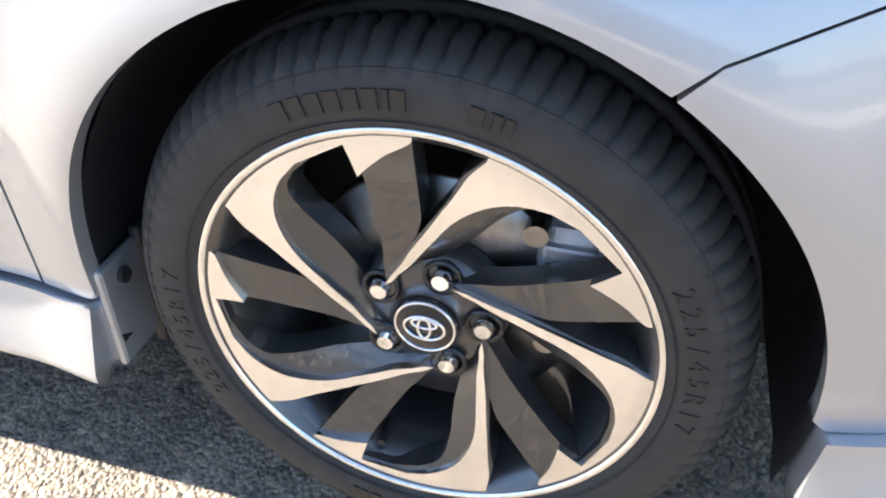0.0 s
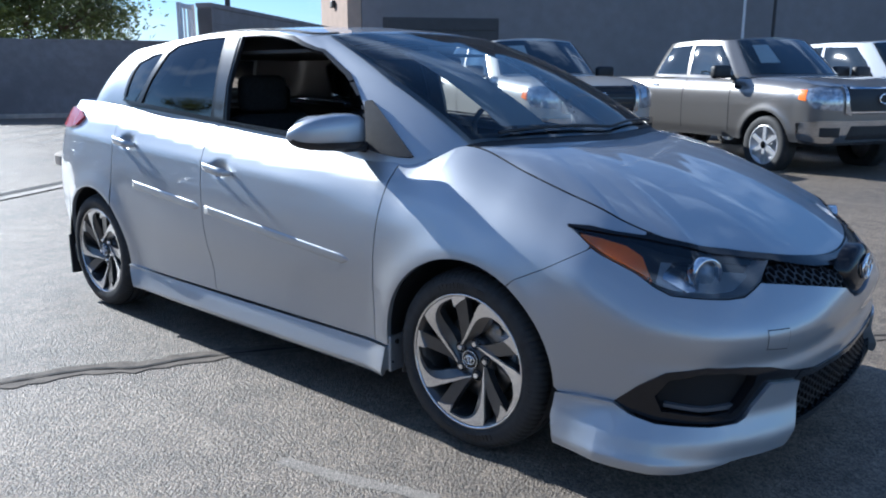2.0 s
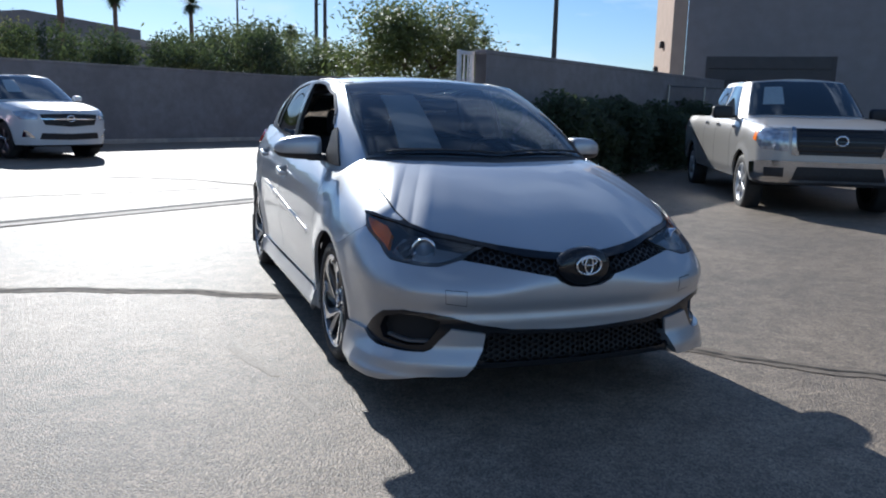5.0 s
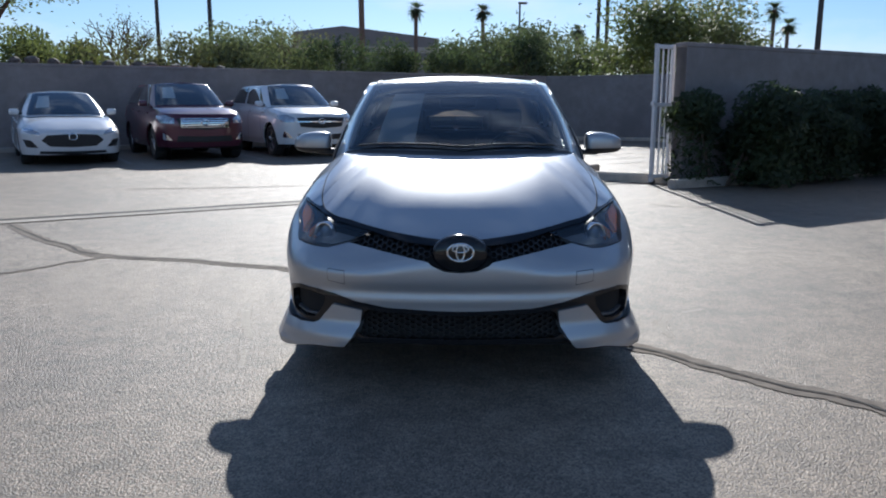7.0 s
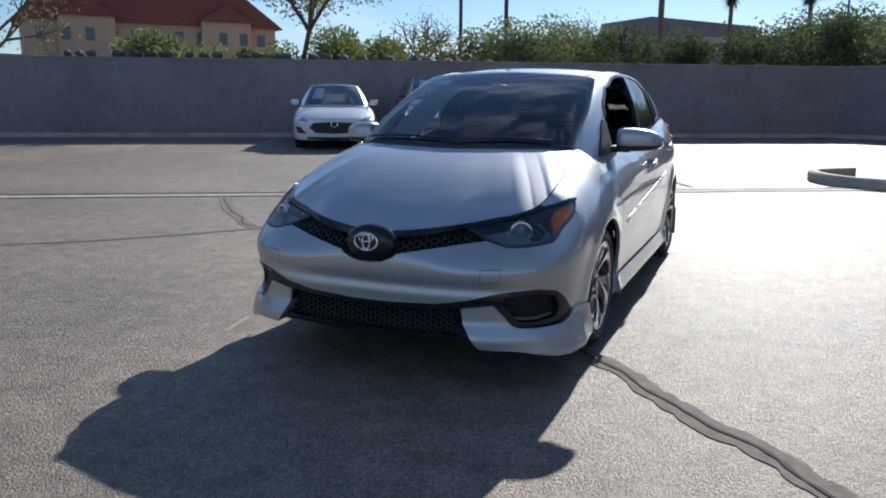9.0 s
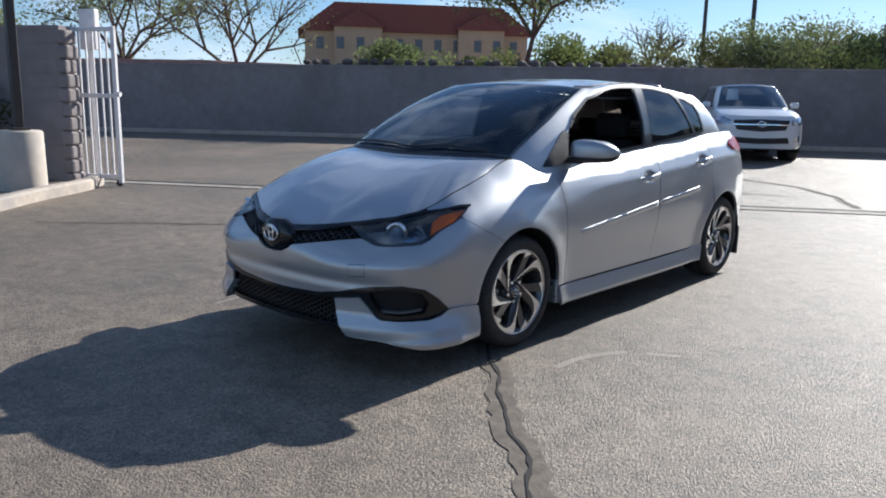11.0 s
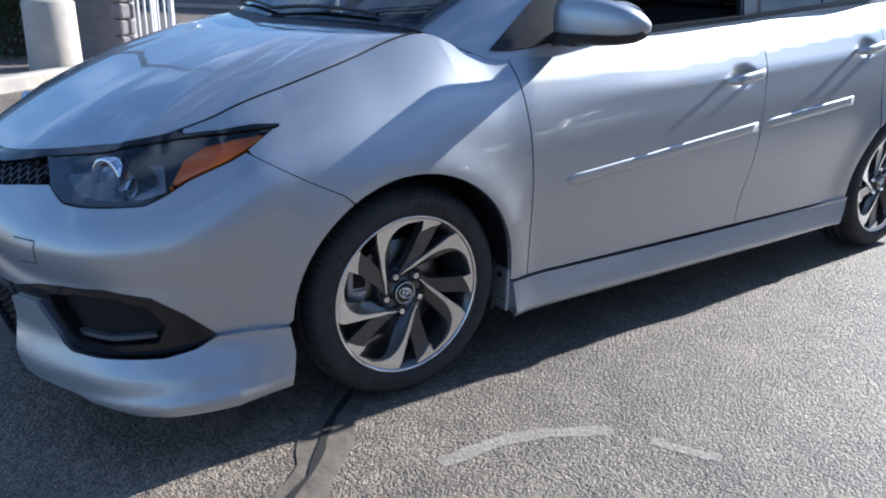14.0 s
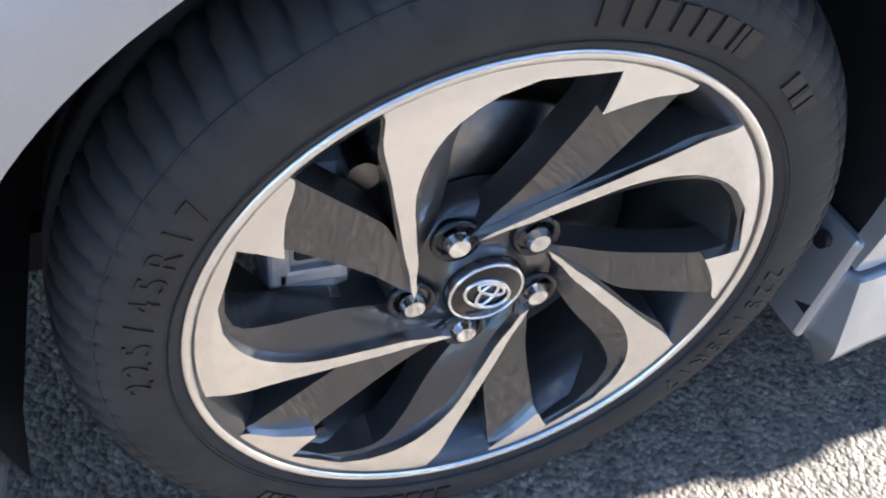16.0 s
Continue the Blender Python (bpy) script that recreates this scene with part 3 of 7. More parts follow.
def strip(y0, y1):
    """A slim moulding with a rounded upper edge and a tapered nose."""
    ys = np.concatenate([y0 + np.array([0.0, 0.01, 0.022, 0.04]), np.linspace(y0 + 0.08, y1, 26)])
    k = np.clip((ys - y0) / 0.04, 0.12, 1)
    sec = ((0.016, -0.004), (0.0155, 0.0015), (0.0130, 0.0042), (0.009, 0.0052), (0.0, 0.0058), (-0.012, 0.0050), (-0.020, 0.0035), (-0.022, -0.004))
    cols = [body(ys, mz(ys) + dz * k)[:, :3] + np.array([1.0, 0, 0.12]) * (lf * (0.3 + 0.7 * k))[:, None] for dz, lf in sec]
    v, n, m = np.stack(cols, 1), len(ys), len(sec)
    f = [[i * m + j, i * m + j + 1, (i + 1) * m + j + 1, (i + 1) * m + j] for i in range(n - 1) for j in range(m - 1)]
    f.append([(n - 1) * m + j for j in range(m)])
    q = v.reshape(-1, 3)
    c = q[f[3]]
    if np.cross(c[1] - c[0], c[2] - c[1])[0] < 0:
        f = [g[::-1] for g in f]
    return q, f


for nm, poly, c, y0, y1 in (("front_door", door_f, HANDLE_F, 0.545, 1.495), ("rear_door", door_r, HANDLE_R, 1.535, 2.135)):
    vf = sheet(body, poly, 0.014, lift=cup(c), back=0.02)
    for flip in (False, True):
        d = part(nm, *(mirrored(vf) if flip else vf), SILVER, car)
        handle(c, d, flip)
        st = strip(y0, y1)
        part("moulding", *(mirrored(st) if flip else st), SILVER, d, "body-coloured side moulding")
quarter = topline(2.368, U1, 20) + [(U1, 0.30), (3.05, 0.28), (2.6 + ARCH, 0.28)] + arch(2.6, 2, 128, n=34) + [(2.364, 0.80), (2.376, 1.0)]
part("rear_quarter", *mirrored(sheet(body, quarter, 0.02, back=0.02), True), SILVER, car)
flap = [(2.6 + ARCH - 0.01, 0.30), (2.6 + ARCH - 0.01, 0.20), (2.6 + ARCH + 0.10, 0.19), (3.4, 0.2), (3.4, 0.30)]
both("rear_valance", sheet(body, flap, 0.02, lift=0.012, back=0.02), SILVER, car)
skirt = [(0.362, 0.287), (0.362, 0.182), (0.46, 0.172), (1.3, 0.178), (2.20, 0.195), (2.245, 0.30), (2.05, 0.287), (1.3, 0.284)]
both("side_skirt", sheet(body, skirt, 0.012, lift=lambda a, b: 0.010 + 0.030 * np.clip((0.287 - b) / 0.085, 0, 1) - 0.02 * np.clip((0.2 - b) / 0.03, 0, 1) ** 2, back=0.05), SILVER, car)
# the lip under the nose with its two upturned prongs
lip = [(ux(0.445), 0.372), (ux(0.58), 0.392), (ux(0.628), 0.337), (ux(0.655), 0.300), (ux(0.68), 0.287), (ux(0.745), 0.283), (uy(-0.672), 0.285), (uy(-0.602), 0.300), (uy(-0.55), 0.323), (uy(-0.465), 0.323), (uy(-0.37), 0.318), (uy(-0.362), 0.25), (uy(-0.372), 0.176),
       (uy(-0.57), 0.170), (ux(0.80), 0.170), (ux(0.66), 0.203), (ux(0.525), 0.213), (ux(0.485), 0.245), (ux(0.455), 0.30)]
both("front_lip", sheet(body, lip, 0.010, lift=lambda a, b: 0.014 + (0.034 + 0.040 * np.clip((a - ux(0.70)) / 0.22, 0, 1) * np.clip((uy(-0.34) - a) / 0.18, 0, 1)) * np.clip((0.32 - b) / 0.13, 0, 1) ** 1.3, back=0.06), SILVER, car, "silver front lip spoiler")

# inner shell that shows through the shut lines, floor and wheel wells; near-black colour paints their shade
inner = [(U0, 0.2), (U0, 0.70)] + topline(U0 + 0.02, U1 - 0.02, 50, 0.02) + [(U1, 0.3), (2.6 + ARCH, 0.3)] + arch(2.6, 0, 180, ARCH + 0.012, 40) + [(2.2, 0.22), (0.42, 0.22)] + arch(0, 0, 180, ARCH + 0.012, 40) + [(-0.42, 0.2)]
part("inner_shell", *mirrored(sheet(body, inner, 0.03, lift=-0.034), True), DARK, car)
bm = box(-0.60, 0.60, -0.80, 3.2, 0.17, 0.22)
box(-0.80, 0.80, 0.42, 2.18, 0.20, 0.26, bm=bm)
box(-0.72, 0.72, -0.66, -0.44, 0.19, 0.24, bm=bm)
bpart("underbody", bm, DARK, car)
for sx in (1, -1):
    for hy in HUBS:
        prof = [(ARCH + 0.004, 0.862), (ARCH + 0.012, 0.80), (ARCH + 0.012, 0.57), (0.02, 0.57)]
        v, f = lathe(prof, 48)
        keepf = [q for q in f if all(v[i][2] > -0.14 for i in q)]
        v = v * (sx, 1, 1) + np.array([0, hy, HUB_Z])
        part("wheel_well", v, keepf, BLACK, car)

LAMP_SILVER = material("lamp_reflector_silver", (0.40, 0.42, 0.445), 0.25, 0.6, spread=0.1, scale=50)
LAMP_GREY = material("lamp_housing_grey", (0.30, 0.31, 0.325), 0.35, 0.3, spread=0.1, scale=50)
# nose: lamps, grilles
def hexes(poly, surface, w, h, lift, wall, bm):
    """A honeycomb of open cells over part of a surface."""
    poly = np.asarray(poly, float)
    (a0, b0), (a1, b1) = poly.min(0), poly.max(0)
    row, b = 0, b0
    while b < b1 + h:
        a = a0 + (row % 2) * w * 0.75
        while a < a1 + w:
            if inside(poly, np.array([a]), np.array([b]))[0]:
                cs = [(a + w / 2 * math.cos(radians(60 * i)), b + h / 2 * math.sin(radians(60 * i)) / 0.866) for i in range(6)]
                o = surface(np.array([c[0] for c in cs]), np.array([c[1] for c in cs]))
                m = o.mean(0)
                nn = np.cross(o[1] - o[0], o[2] - o[0])
                nn /= np.linalg.norm(nn) + 1e-9
                ii = m + (o - m) * (1 - wall)
                oo = [bm.verts.new(q + nn * lift) for q in o]
                jj = [bm.verts.new(q + nn * lift) for q in ii]
                kk = [bm.verts.new(q + nn * (lift - 0.02)) for q in ii]
                for i in range(6):
                    j = (i + 1) % 6
                    bm.faces.new((oo[i], oo[j], jj[j], jj[i]))
                    bm.faces.new((jj[i], jj[j], kk[j], kk[i]))
            a += w * 1.5
        b += h / 2 * 1.0
        row += 1


def both_bm(bm):
    for f in list(bm.faces):
        bm.faces.new([bm.verts.new((-v.co.x, v.co.y, v.co.z)) for v in reversed(f.verts)])
    return bm


strip_top = topline(U0, ux(0.70), 16, 0.002)
upper = strip_top + HL_TOP[3:] + GRILLE_LOW
part("grille_backing", *mirrored(sheet(body, upper, 0.012, lift=-0.030), True), DARK, car)
band = topline(U0, uy(-0.60), 20, 0.002) + HL_ROOF[::-1] + HL_TOP + [(ux(0.25), 0.676), (ux(0.10), 0.662), (U0, 0.662)]
part("grille_upper_band", *mirrored(sheet(body, band, 0.005, lift=0.003, back=0.012), True), BLACK_GLOSS, car)
bm = bmesh.new()
hexes([(ux(0.10), 0.65), (ux(0.25), 0.675), (ux(0.42), 0.70), (ux(0.53), 0.672), (ux(0.42), 0.652), (ux(0.15), 0.608)], body, 0.034, 0.026, -0.004, 0.22, bm)
bm2 = bm.copy()
bmesh.ops.scale(bm2, vec=(-1, 1, 1), verts=bm2.verts)
bmesh.ops.reverse_faces(bm2, faces=bm2.faces)
bpart("upper_grille", bm, BLACK, car, "black honeycomb grille")
bpart("upper_grille", bm2, BLACK, car, "black honeycomb grille")
part("lower_backing", *mirrored(sheet(body, LOWER, 0.016, lift=-0.05), True), DARK, car)
bm = bmesh.new()
hexes([(U0 + 0.01, 0.25), (U0 + 0.01, 0.365), (ux(0.42), 0.365), (ux(0.46), 0.26)], body, 0.034, 0.024, -0.012, 0.24, bm)
bpart("lower_grille", both_bm(bm), MESH_BLACK, car, "black honeycomb lower grille")
rimp = [(U0, 0.371), (ux(0.33), 0.383), (ux(0.43), 0.398), (ux(0.455), 0.372), (ux(0.505), 0.245), (ux(0.45), 0.222), (U0, 0.220)]
rimh = [(U0 - 0.02, 0.244), (U0 - 0.02, 0.352), (ux(0.33), 0.364), (ux(0.415), 0.374), (ux(0.435), 0.362), (ux(0.472), 0.262), (ux(0.44), 0.246)]
part("lower_grille_frame", *mirrored(sheet(body, rimp, 0.010, holes=[rimh], lift=0.004, back=0.03), True), BLACK_GLOSS, car)
for flip in (False, True):
    mm = (lambda vf: mirrored(vf)) if flip else (lambda vf: vf)
    fog = part("fog_lamp_recess", *mm(sheet(body, FOG, 0.012, holes=[FOG_HOLE], lift=0.002, back=0.05)), BLACK_GLOSS, car, "gloss black bumper recess")
    part("recess_floor", *mm(sheet(body, FOG, 0.02, lift=-0.04)), DARK, fog)
    fl = [(ux(0.66), 0.318), (ux(0.76), 0.312), (uy(-0.69), 0.322), (uy(-0.69), 0.332), (ux(0.75), 0.322), (ux(0.665), 0.330)]
    part("recess_bar", *mm(sheet(body, fl, 0.01, lift=-0.018, back=0.02)), material("grey_recess_bar", (0.12, 0.12, 0.125), 0.4) if not flip else bpy.data.materials["grey_recess_bar"], fog)
    lamp = part("headlight", *mm(sheet(body, HEADLIGHT, 0.012, lift=-0.055)), LAMP_GREY, car, "dark headlight with projector and amber reflector")
    # side walls of the bucket
    ring = np.array(HEADLIGHT)
    dens = np.concatenate([ring[i] + (ring[(i + 1) % len(ring)] - ring[i]) * np.linspace(0, 1, 5)[:-1, None] for i in range(len(ring))])
    o = body(dens[:, 0], dens[:, 1])
    nv = len(o)
    inn = o + (np.array([o.mean(0)]) - o) * 0.08 + np.array([-0.03, 0.04, 0])
    vf = (np.concatenate([o, inn]), [[i, (i + 1) % nv, nv + (i + 1) % nv, nv + i] for i in range(nv)])
    part("bucket", *mm(vf), LAMP_GREY, lamp)
    cover = part("lens_cover", *mm(sheet(body, shifted(HEADLIGHT, 0.004), 0.012, lift=0.002)), LENS, lamp, "clear lens")
    cover.visible_shadow = False
    amber = [(uy(-0.375), 0.803), (uy(-0.45), 0.793), (uy(-0.53), 0.775), (uy(-0.59), 0.748), (uy(-0.635), 0.690), (uy(-0.60), 0.706), (uy(-0.50), 0.744), (uy(-0.42), 0.780)]
    part("amber_reflector", *mm(sheet(body, amber, 0.010, lift=-0.012, back=0.03)), AMBER, lamp, "orange reflector")
    c = body(np.array([ux(0.715)]), np.array([0.690]))[0] + np.array([-0.012, 0.034, 0])
    aim = Vector((0.42, -0.9, 0)).normalized()
    if flip:
        c, aim = c * (-1, 1, 1), Vector((-aim.x, aim.y, 0))
    q = Matrix.Translation(c) @ aim.to_track_quat("Z", "Y").to_matrix().to_4x4()
    for nm, prof, mt in (("projector_ring", [(0.052, -0.02), (0.054, 0.012), (0.046, 0.014), (0.041, 0.004), (0.040, -0.02)], CHROME), ("projector_lens", [(0.0, 0.022), (0.012, 0.020), (0.024, 0.014), (0.034, 0.004), (0.041, -0.012)], None)):
        v, f = lathe(prof, 32, "z")
        v = np.array([tuple(q @ Vector(p)) for p in v])
        part(nm, v, f, mt or material("projector_glass", (0.25, 0.29, 0.34), 0.03, 0.3, coat=1.0), lamp)
    shroud = [(ux(0.50), 0.697), (ux(0.65), 0.716), (ux(0.77), 0.738), (uy(-0.66), 0.745), (uy(-0.65), 0.690), (ux(0.78), 0.660), (ux(0.66), 0.652), (ux(0.57), 0.668)]
    bowl = [(ux(0.745), 0.738), (uy(-0.70), 0.742), (uy(-0.66), 0.705), (ux(0.79), 0.668), (ux(0.765), 0.672)]
    part("reflector_bowl", *mm(sheet(body, bowl, 0.010, lift=-0.022, back=0.01)), CHROME, lamp, "bright reflector bowl")
    part("inner_reflector", *mm(sheet(body, shroud, 0.012, lift=-0.030, back=0.02)), LAMP_SILVER, lamp)
    wash = [(ux(0.525), 0.548), (ux(0.605), 0.553), (ux(0.603), 0.500), (ux(0.525), 0.490)]
    ringw = part("washer_cover", *mm(sheet(body, wash, 0.012, lift=0.0015, back=0.002)), SILVER, car)
    part("washer_gap", *mm(sheet(body, shifted(wash, -0.0035), 0.008, lift=0.0008)), DARK, ringw)
    lamp_t = [(2.78, 1.03), (2.86, 1.06), (3.0, 1.075), (3.3, 1.07), (3.3, 0.99), (3.0, 0.965), (2.86, 0.985)]
    part("tail_lamp", *mm(sheet(body, lamp_t, 0.014, lift=0.014, back=0.03)), RED_LENS, car, "red tail lamp")

# emblem on its black shield
EC = np.array([0.0, -0.984, 0.648])
def ell(cx, cz, rx, rz, n=40, y=0.0):
    return [(cx + rx * math.cos(2 * math.pi * i / n), y, cz + rz * math.sin(2 * math.pi * i / n)) for i in range(n)]
v, f = lathe([(0.0, 0.022), (0.5, 0.020), (0.85, 0.012), (1.0, 0.0), (1.02, -0.04)], 48, "z")
v = np.stack([v[:, 0] * 0.125, -0.966 - v[:, 2] + 0.10 * np.abs(v[:, 0] * 0.125) ** 1.5, 0.637 + v[:, 1] * (0.082 - 0.012 * (v[:, 1] < 0) * 0)], 1)
shield = part("emblem_shield", v, f, BLACK_GLOSS, car, "gloss black shield behind the emblem")
for pts, r in ((ell(0, 0.648, 0.058, 0.039), 0.0048), (ell(0, 0.664, 0.036, 0.0155), 0.004), (ell(0, 0.648, 0.0185, 0.034), 0.004)):
    part("emblem_ring", *ring_tube([(x, -0.992, z) for x, y, z in pts], r), CHROME, shield, "chrome oval ring")

# hood
v, f = sheet(hood, [(0, 0.002), (0.99, 0.002), (0.99, 0.998), (0, 0.998)], 0.016, back=0.0)
hd = part("hood", *mirrored((v, f), True), SILVER, car)
gs = np.linspace(0, 0.985, 60)
edge = hood(gs, 0 * gs)
part("hood_gap", *mirrored(ring_tube(edge[:, :3] + np.array([0, 0, -0.002]), 0.003, 6, False), True), DARK, hd)

# cabin: pillars and roof, glass, open front windows
WS = [(-0.205, 0.03), (0.205, 0.03), (0.215, 0.5), (0.212, 0.985), (-0.212, 0.985), (-0.215, 0.5)]
def cabin_m(k, v):
    p = cabin(np.abs(k), v)
    p[..., 0] *= np.sign(k + 1e-9)
    return p
S = lambda pts: [kv(y, z + 0.028 * max(0, z - 1.0) / 0.4) for y, z in pts]
GLASS_F = S([(0.555, 0.995), (0.64, 1.14), (0.78, 1.24), (0.95, 1.325), (1.15, 1.378), (1.35, 1.398), (1.50, 1.402), (1.49, 1.20), (1.475, 1.045), (1.0, 1.02)])
GLASS_R = S([(1.625, 1.402), (1.80, 1.396), (2.02, 1.375), (2.09, 1.34), (2.16, 1.22), (2.235, 1.105), (1.9, 1.08), (1.60, 1.058), (1.605, 1.25)])
GLASS_Q = S([(2.13, 1.345), (2.24, 1.335), (2.38, 1.30), (2.405, 1.26), (2.42, 1.13), (2.37, 1.112), (2.275, 1.112), (2.20, 1.22)])
ALLG = S([(0.55, 0.975), (0.62, 1.13), (0.76, 1.245), (0.95, 1.338), (1.15, 1.392), (1.4, 1.412), (1.6, 1.412), (1.8, 1.408), (2.06, 1.386), (2.25, 1.352), (2.40, 1.312), (2.432, 1.26), (2.445, 1.12), (2.35, 1.098), (1.9, 1.068), (1.57, 1.045), (1.0, 1.005)])
shell_side = [(0.0, 0.0), (0.24, 0.0), (1.0, 0.0), (1.0, 1.0), (0.0, 1.0)]
v, f = sheet(cabin, shell_side, 0.011, holes=[[(-0.05, 0.02), (0.236, 0.02), (0.246, 0.5), (0.246, 0.99), (-0.05, 0.99)], ALLG, [(0.92, 0.12), (1.1, 0.12), (1.1, 0.92), (0.93, 0.92)]], back=0.03)
part("cabin_frame", *mirrored((v, f), True), SILVER, car)
v, f = sheet(roof, [(0.0, 0.0), (1.0, 0.0), (1.0, 1.0), (0.0, 1.0)], 0.02)
part("roof", *mirrored((v, f), True), SILVER, car)
wsr = sheet(cabin_m, [(-0.242, 0.0), (0.242, 0.0), (0.254, 0.5), (0.252, 1.0), (-0.252, 1.0), (-0.254, 0.5)], 0.012, lift=0.003)
ws = part("windshield", *wsr, WINDSHIELD, car, "curved windshield glass")
part("black_border", *sheet(cabin_m, [(-0.242, 0.0), (0.242, 0.0), (0.254, 0.5), (0.252, 1.0), (-0.252, 1.0), (-0.254, 0.5)], 0.008, holes=[[(-0.230, 0.05), (0.230, 0.05), (0.241, 0.5), (0.239, 0.968), (-0.239, 0.968), (-0.241, 0.5)]], lift=-0.002), BLACK, ws)
part("rear_screen", *mirrored(sheet(cabin, [(0.9, 0.08), (1.0, 0.08), (1.0, 0.95), (0.92, 0.95)], 0.02, lift=0.002), True), TINTED, car, "tinted tailgate glass")
both("window_frame", sheet(cabin, ALLG, 0.007, holes=[shifted(GLASS_F, 0.0), shifted(GLASS_R, 0.0), shifted(GLASS_Q, 0.0)], lift=0.004, back=0.02), TRIM, car, "black window surround")
BPIL = S([(1.515, 1.40), (1.60, 1.40), (1.585, 1.25), (1.575, 1.062), (1.495, 1.05), (1.505, 1.20)])
both("pillar_trim", sheet(cabin, BPIL, 0.007, lift=0.007), GUNMETAL, car, "grey centre pillar trim")
both("sail_panel", sheet(cabin, S([(0.335, 0.965), (0.55, 0.985), (0.63, 1.15), (0.60, 1.15)]), 0.006, lift=0.008, back=0.01), BLACK, car)
for pg, mt in ((GLASS_R, TINTED), (GLASS_Q, TINTED)):
    for g in both("side_window", sheet(cabin, shifted(pg, -0.002), 0.012, lift=-0.002), mt, car, "tinted side glass"):
        pass
belt = S([(0.56, 0.993), (1.0, 1.02), (1.48, 1.046), (1.9, 1.078), (2.36, 1.11), (2.36, 1.122), (1.9, 1.09), (1.48, 1.058), (1.0, 1.032), (0.565, 1.005)])
both("belt_trim", sheet(cabin, belt, 0.004, lift=0.008), TRIM, car)
gut = [tuple(q) for q in roof(np.linspace(0.25, 0.84, 50), np.full(50, 0.10)) + np.array([0, 0, 0.001])]
both("roof_channel", ring_tube(gut, 0.006, 6, False), BLACK, car, "black roof channel")
# cowl, wipers
ck = np.linspace(-0.24, 0.24, 40)
cw = np.concatenate([cabin_m(ck, 0 * ck) + np.array([0, -0.05, -0.020]), cabin_m(ck, 0 * ck + 0.035) + np.array([0, 0, -0.006])])
part("cowl", cw, [[i, i + 1, i + 41, i + 40] for i in range(39)], BLACK, car)
for k0, k1 in ((-0.20, 0.02), (0.0, 0.19)):
    ks = np.linspace(k0, k1, 14)
    pts = cabin_m(ks, 0.030 + 0.022 * np.sin(np.linspace(0, 3.1, 14))) + np.array([0, -0.014, 0.012])
    part("wiper", *ring_tube(pts, 0.006, 6, False), BLACK, car, "black wiper blade")

# door mirrors
def mirror(flip):
    """A door mirror: a shell cut flat at its inner end that tapers outwards, on a black foot."""
    n = 32
    xs = np.array([0.802, 0.806, 0.84, 0.89, 0.94, 0.985, 1.015, 1.034, 1.043, 1.046])
    top = np.array([1.108, 1.116, 1.122, 1.122, 1.117, 1.106, 1.092, 1.076, 1.060, 1.046])
    low = np.array([1.004, 0.998, 0.994, 0.994, 0.996, 1.000, 1.006, 1.016, 1.030, 1.042])
    front = np.array([0.535, 0.526, 0.522, 0.526, 0.540, 0.563, 0.590, 0.620, 0.648, 0.664])
    back = np.array([0.645, 0.652, 0.658, 0.663, 0.669, 0.675, 0.679, 0.681, 0.682, 0.680])
    vs, fs = [], []
    sg = lambda c, e: math.copysign(abs(c) ** e, c)
    for x, zt, zl, yf, yb in zip(xs, top, low, front, back):
        for i in range(n):
            a = 2 * math.pi * i / n
            vs.append((x, (yf + yb) / 2 + (yb - yf) / 2 * sg(math.cos(a), 0.72), (zt + zl) / 2 + (zt - zl) / 2 * sg(math.sin(a), 0.66)))
    for k in range(len(xs) - 1):
        for i in range(n):
            fs.append([k * n + i, k * n + (i + 1) % n, (k + 1) * n + (i + 1) % n, (k + 1) * n + i][::-1])
    fs += [list(range(n)), [(len(xs) - 1) * n + i for i in reversed(range(n))]]
    vf = (np.array(vs), fs)
    mm = mirrored if flip else (lambda q: q)
    body_part = part("door_mirror", *mm(vf), SILVER, car, "silver door mirror housing")
    v2 = np.array(vs)
    lowf = [fs[k * n + i] for k in range(len(xs) - 2) for i in range(18, 30)]
    part("mirror_base", *mm((v2 + (v2 - v2.mean(0)) * np.array([0.01, 0.03, 0.12]), lowf)), BLACK, body_part, "black lower shell")
    bm = box(0.735, 0.88, 0.545, 0.635, 0.982, 1.018, 0.012)
    if flip:
        bmesh.ops.scale(bm, vec=(-1, 1, 1), verts=bm.verts)
        bmesh.ops.reverse_faces(bm, faces=bm.faces)
    bpart("stalk", bm, BLACK, body_part)
    gy = 0.672
    el = [(0.925 + 0.10 * math.cos(t), gy + 0.08 * 0.10 * math.cos(t), 1.055 + 0.058 * math.sin(t)) for t in np.linspace(0, 2 * math.pi, 28, endpoint=False)]
    part("mirror_glass", *mm((np.array(el), [list(range(28))])), MIRROR, body_part)


mirror(False)
mirror(True)


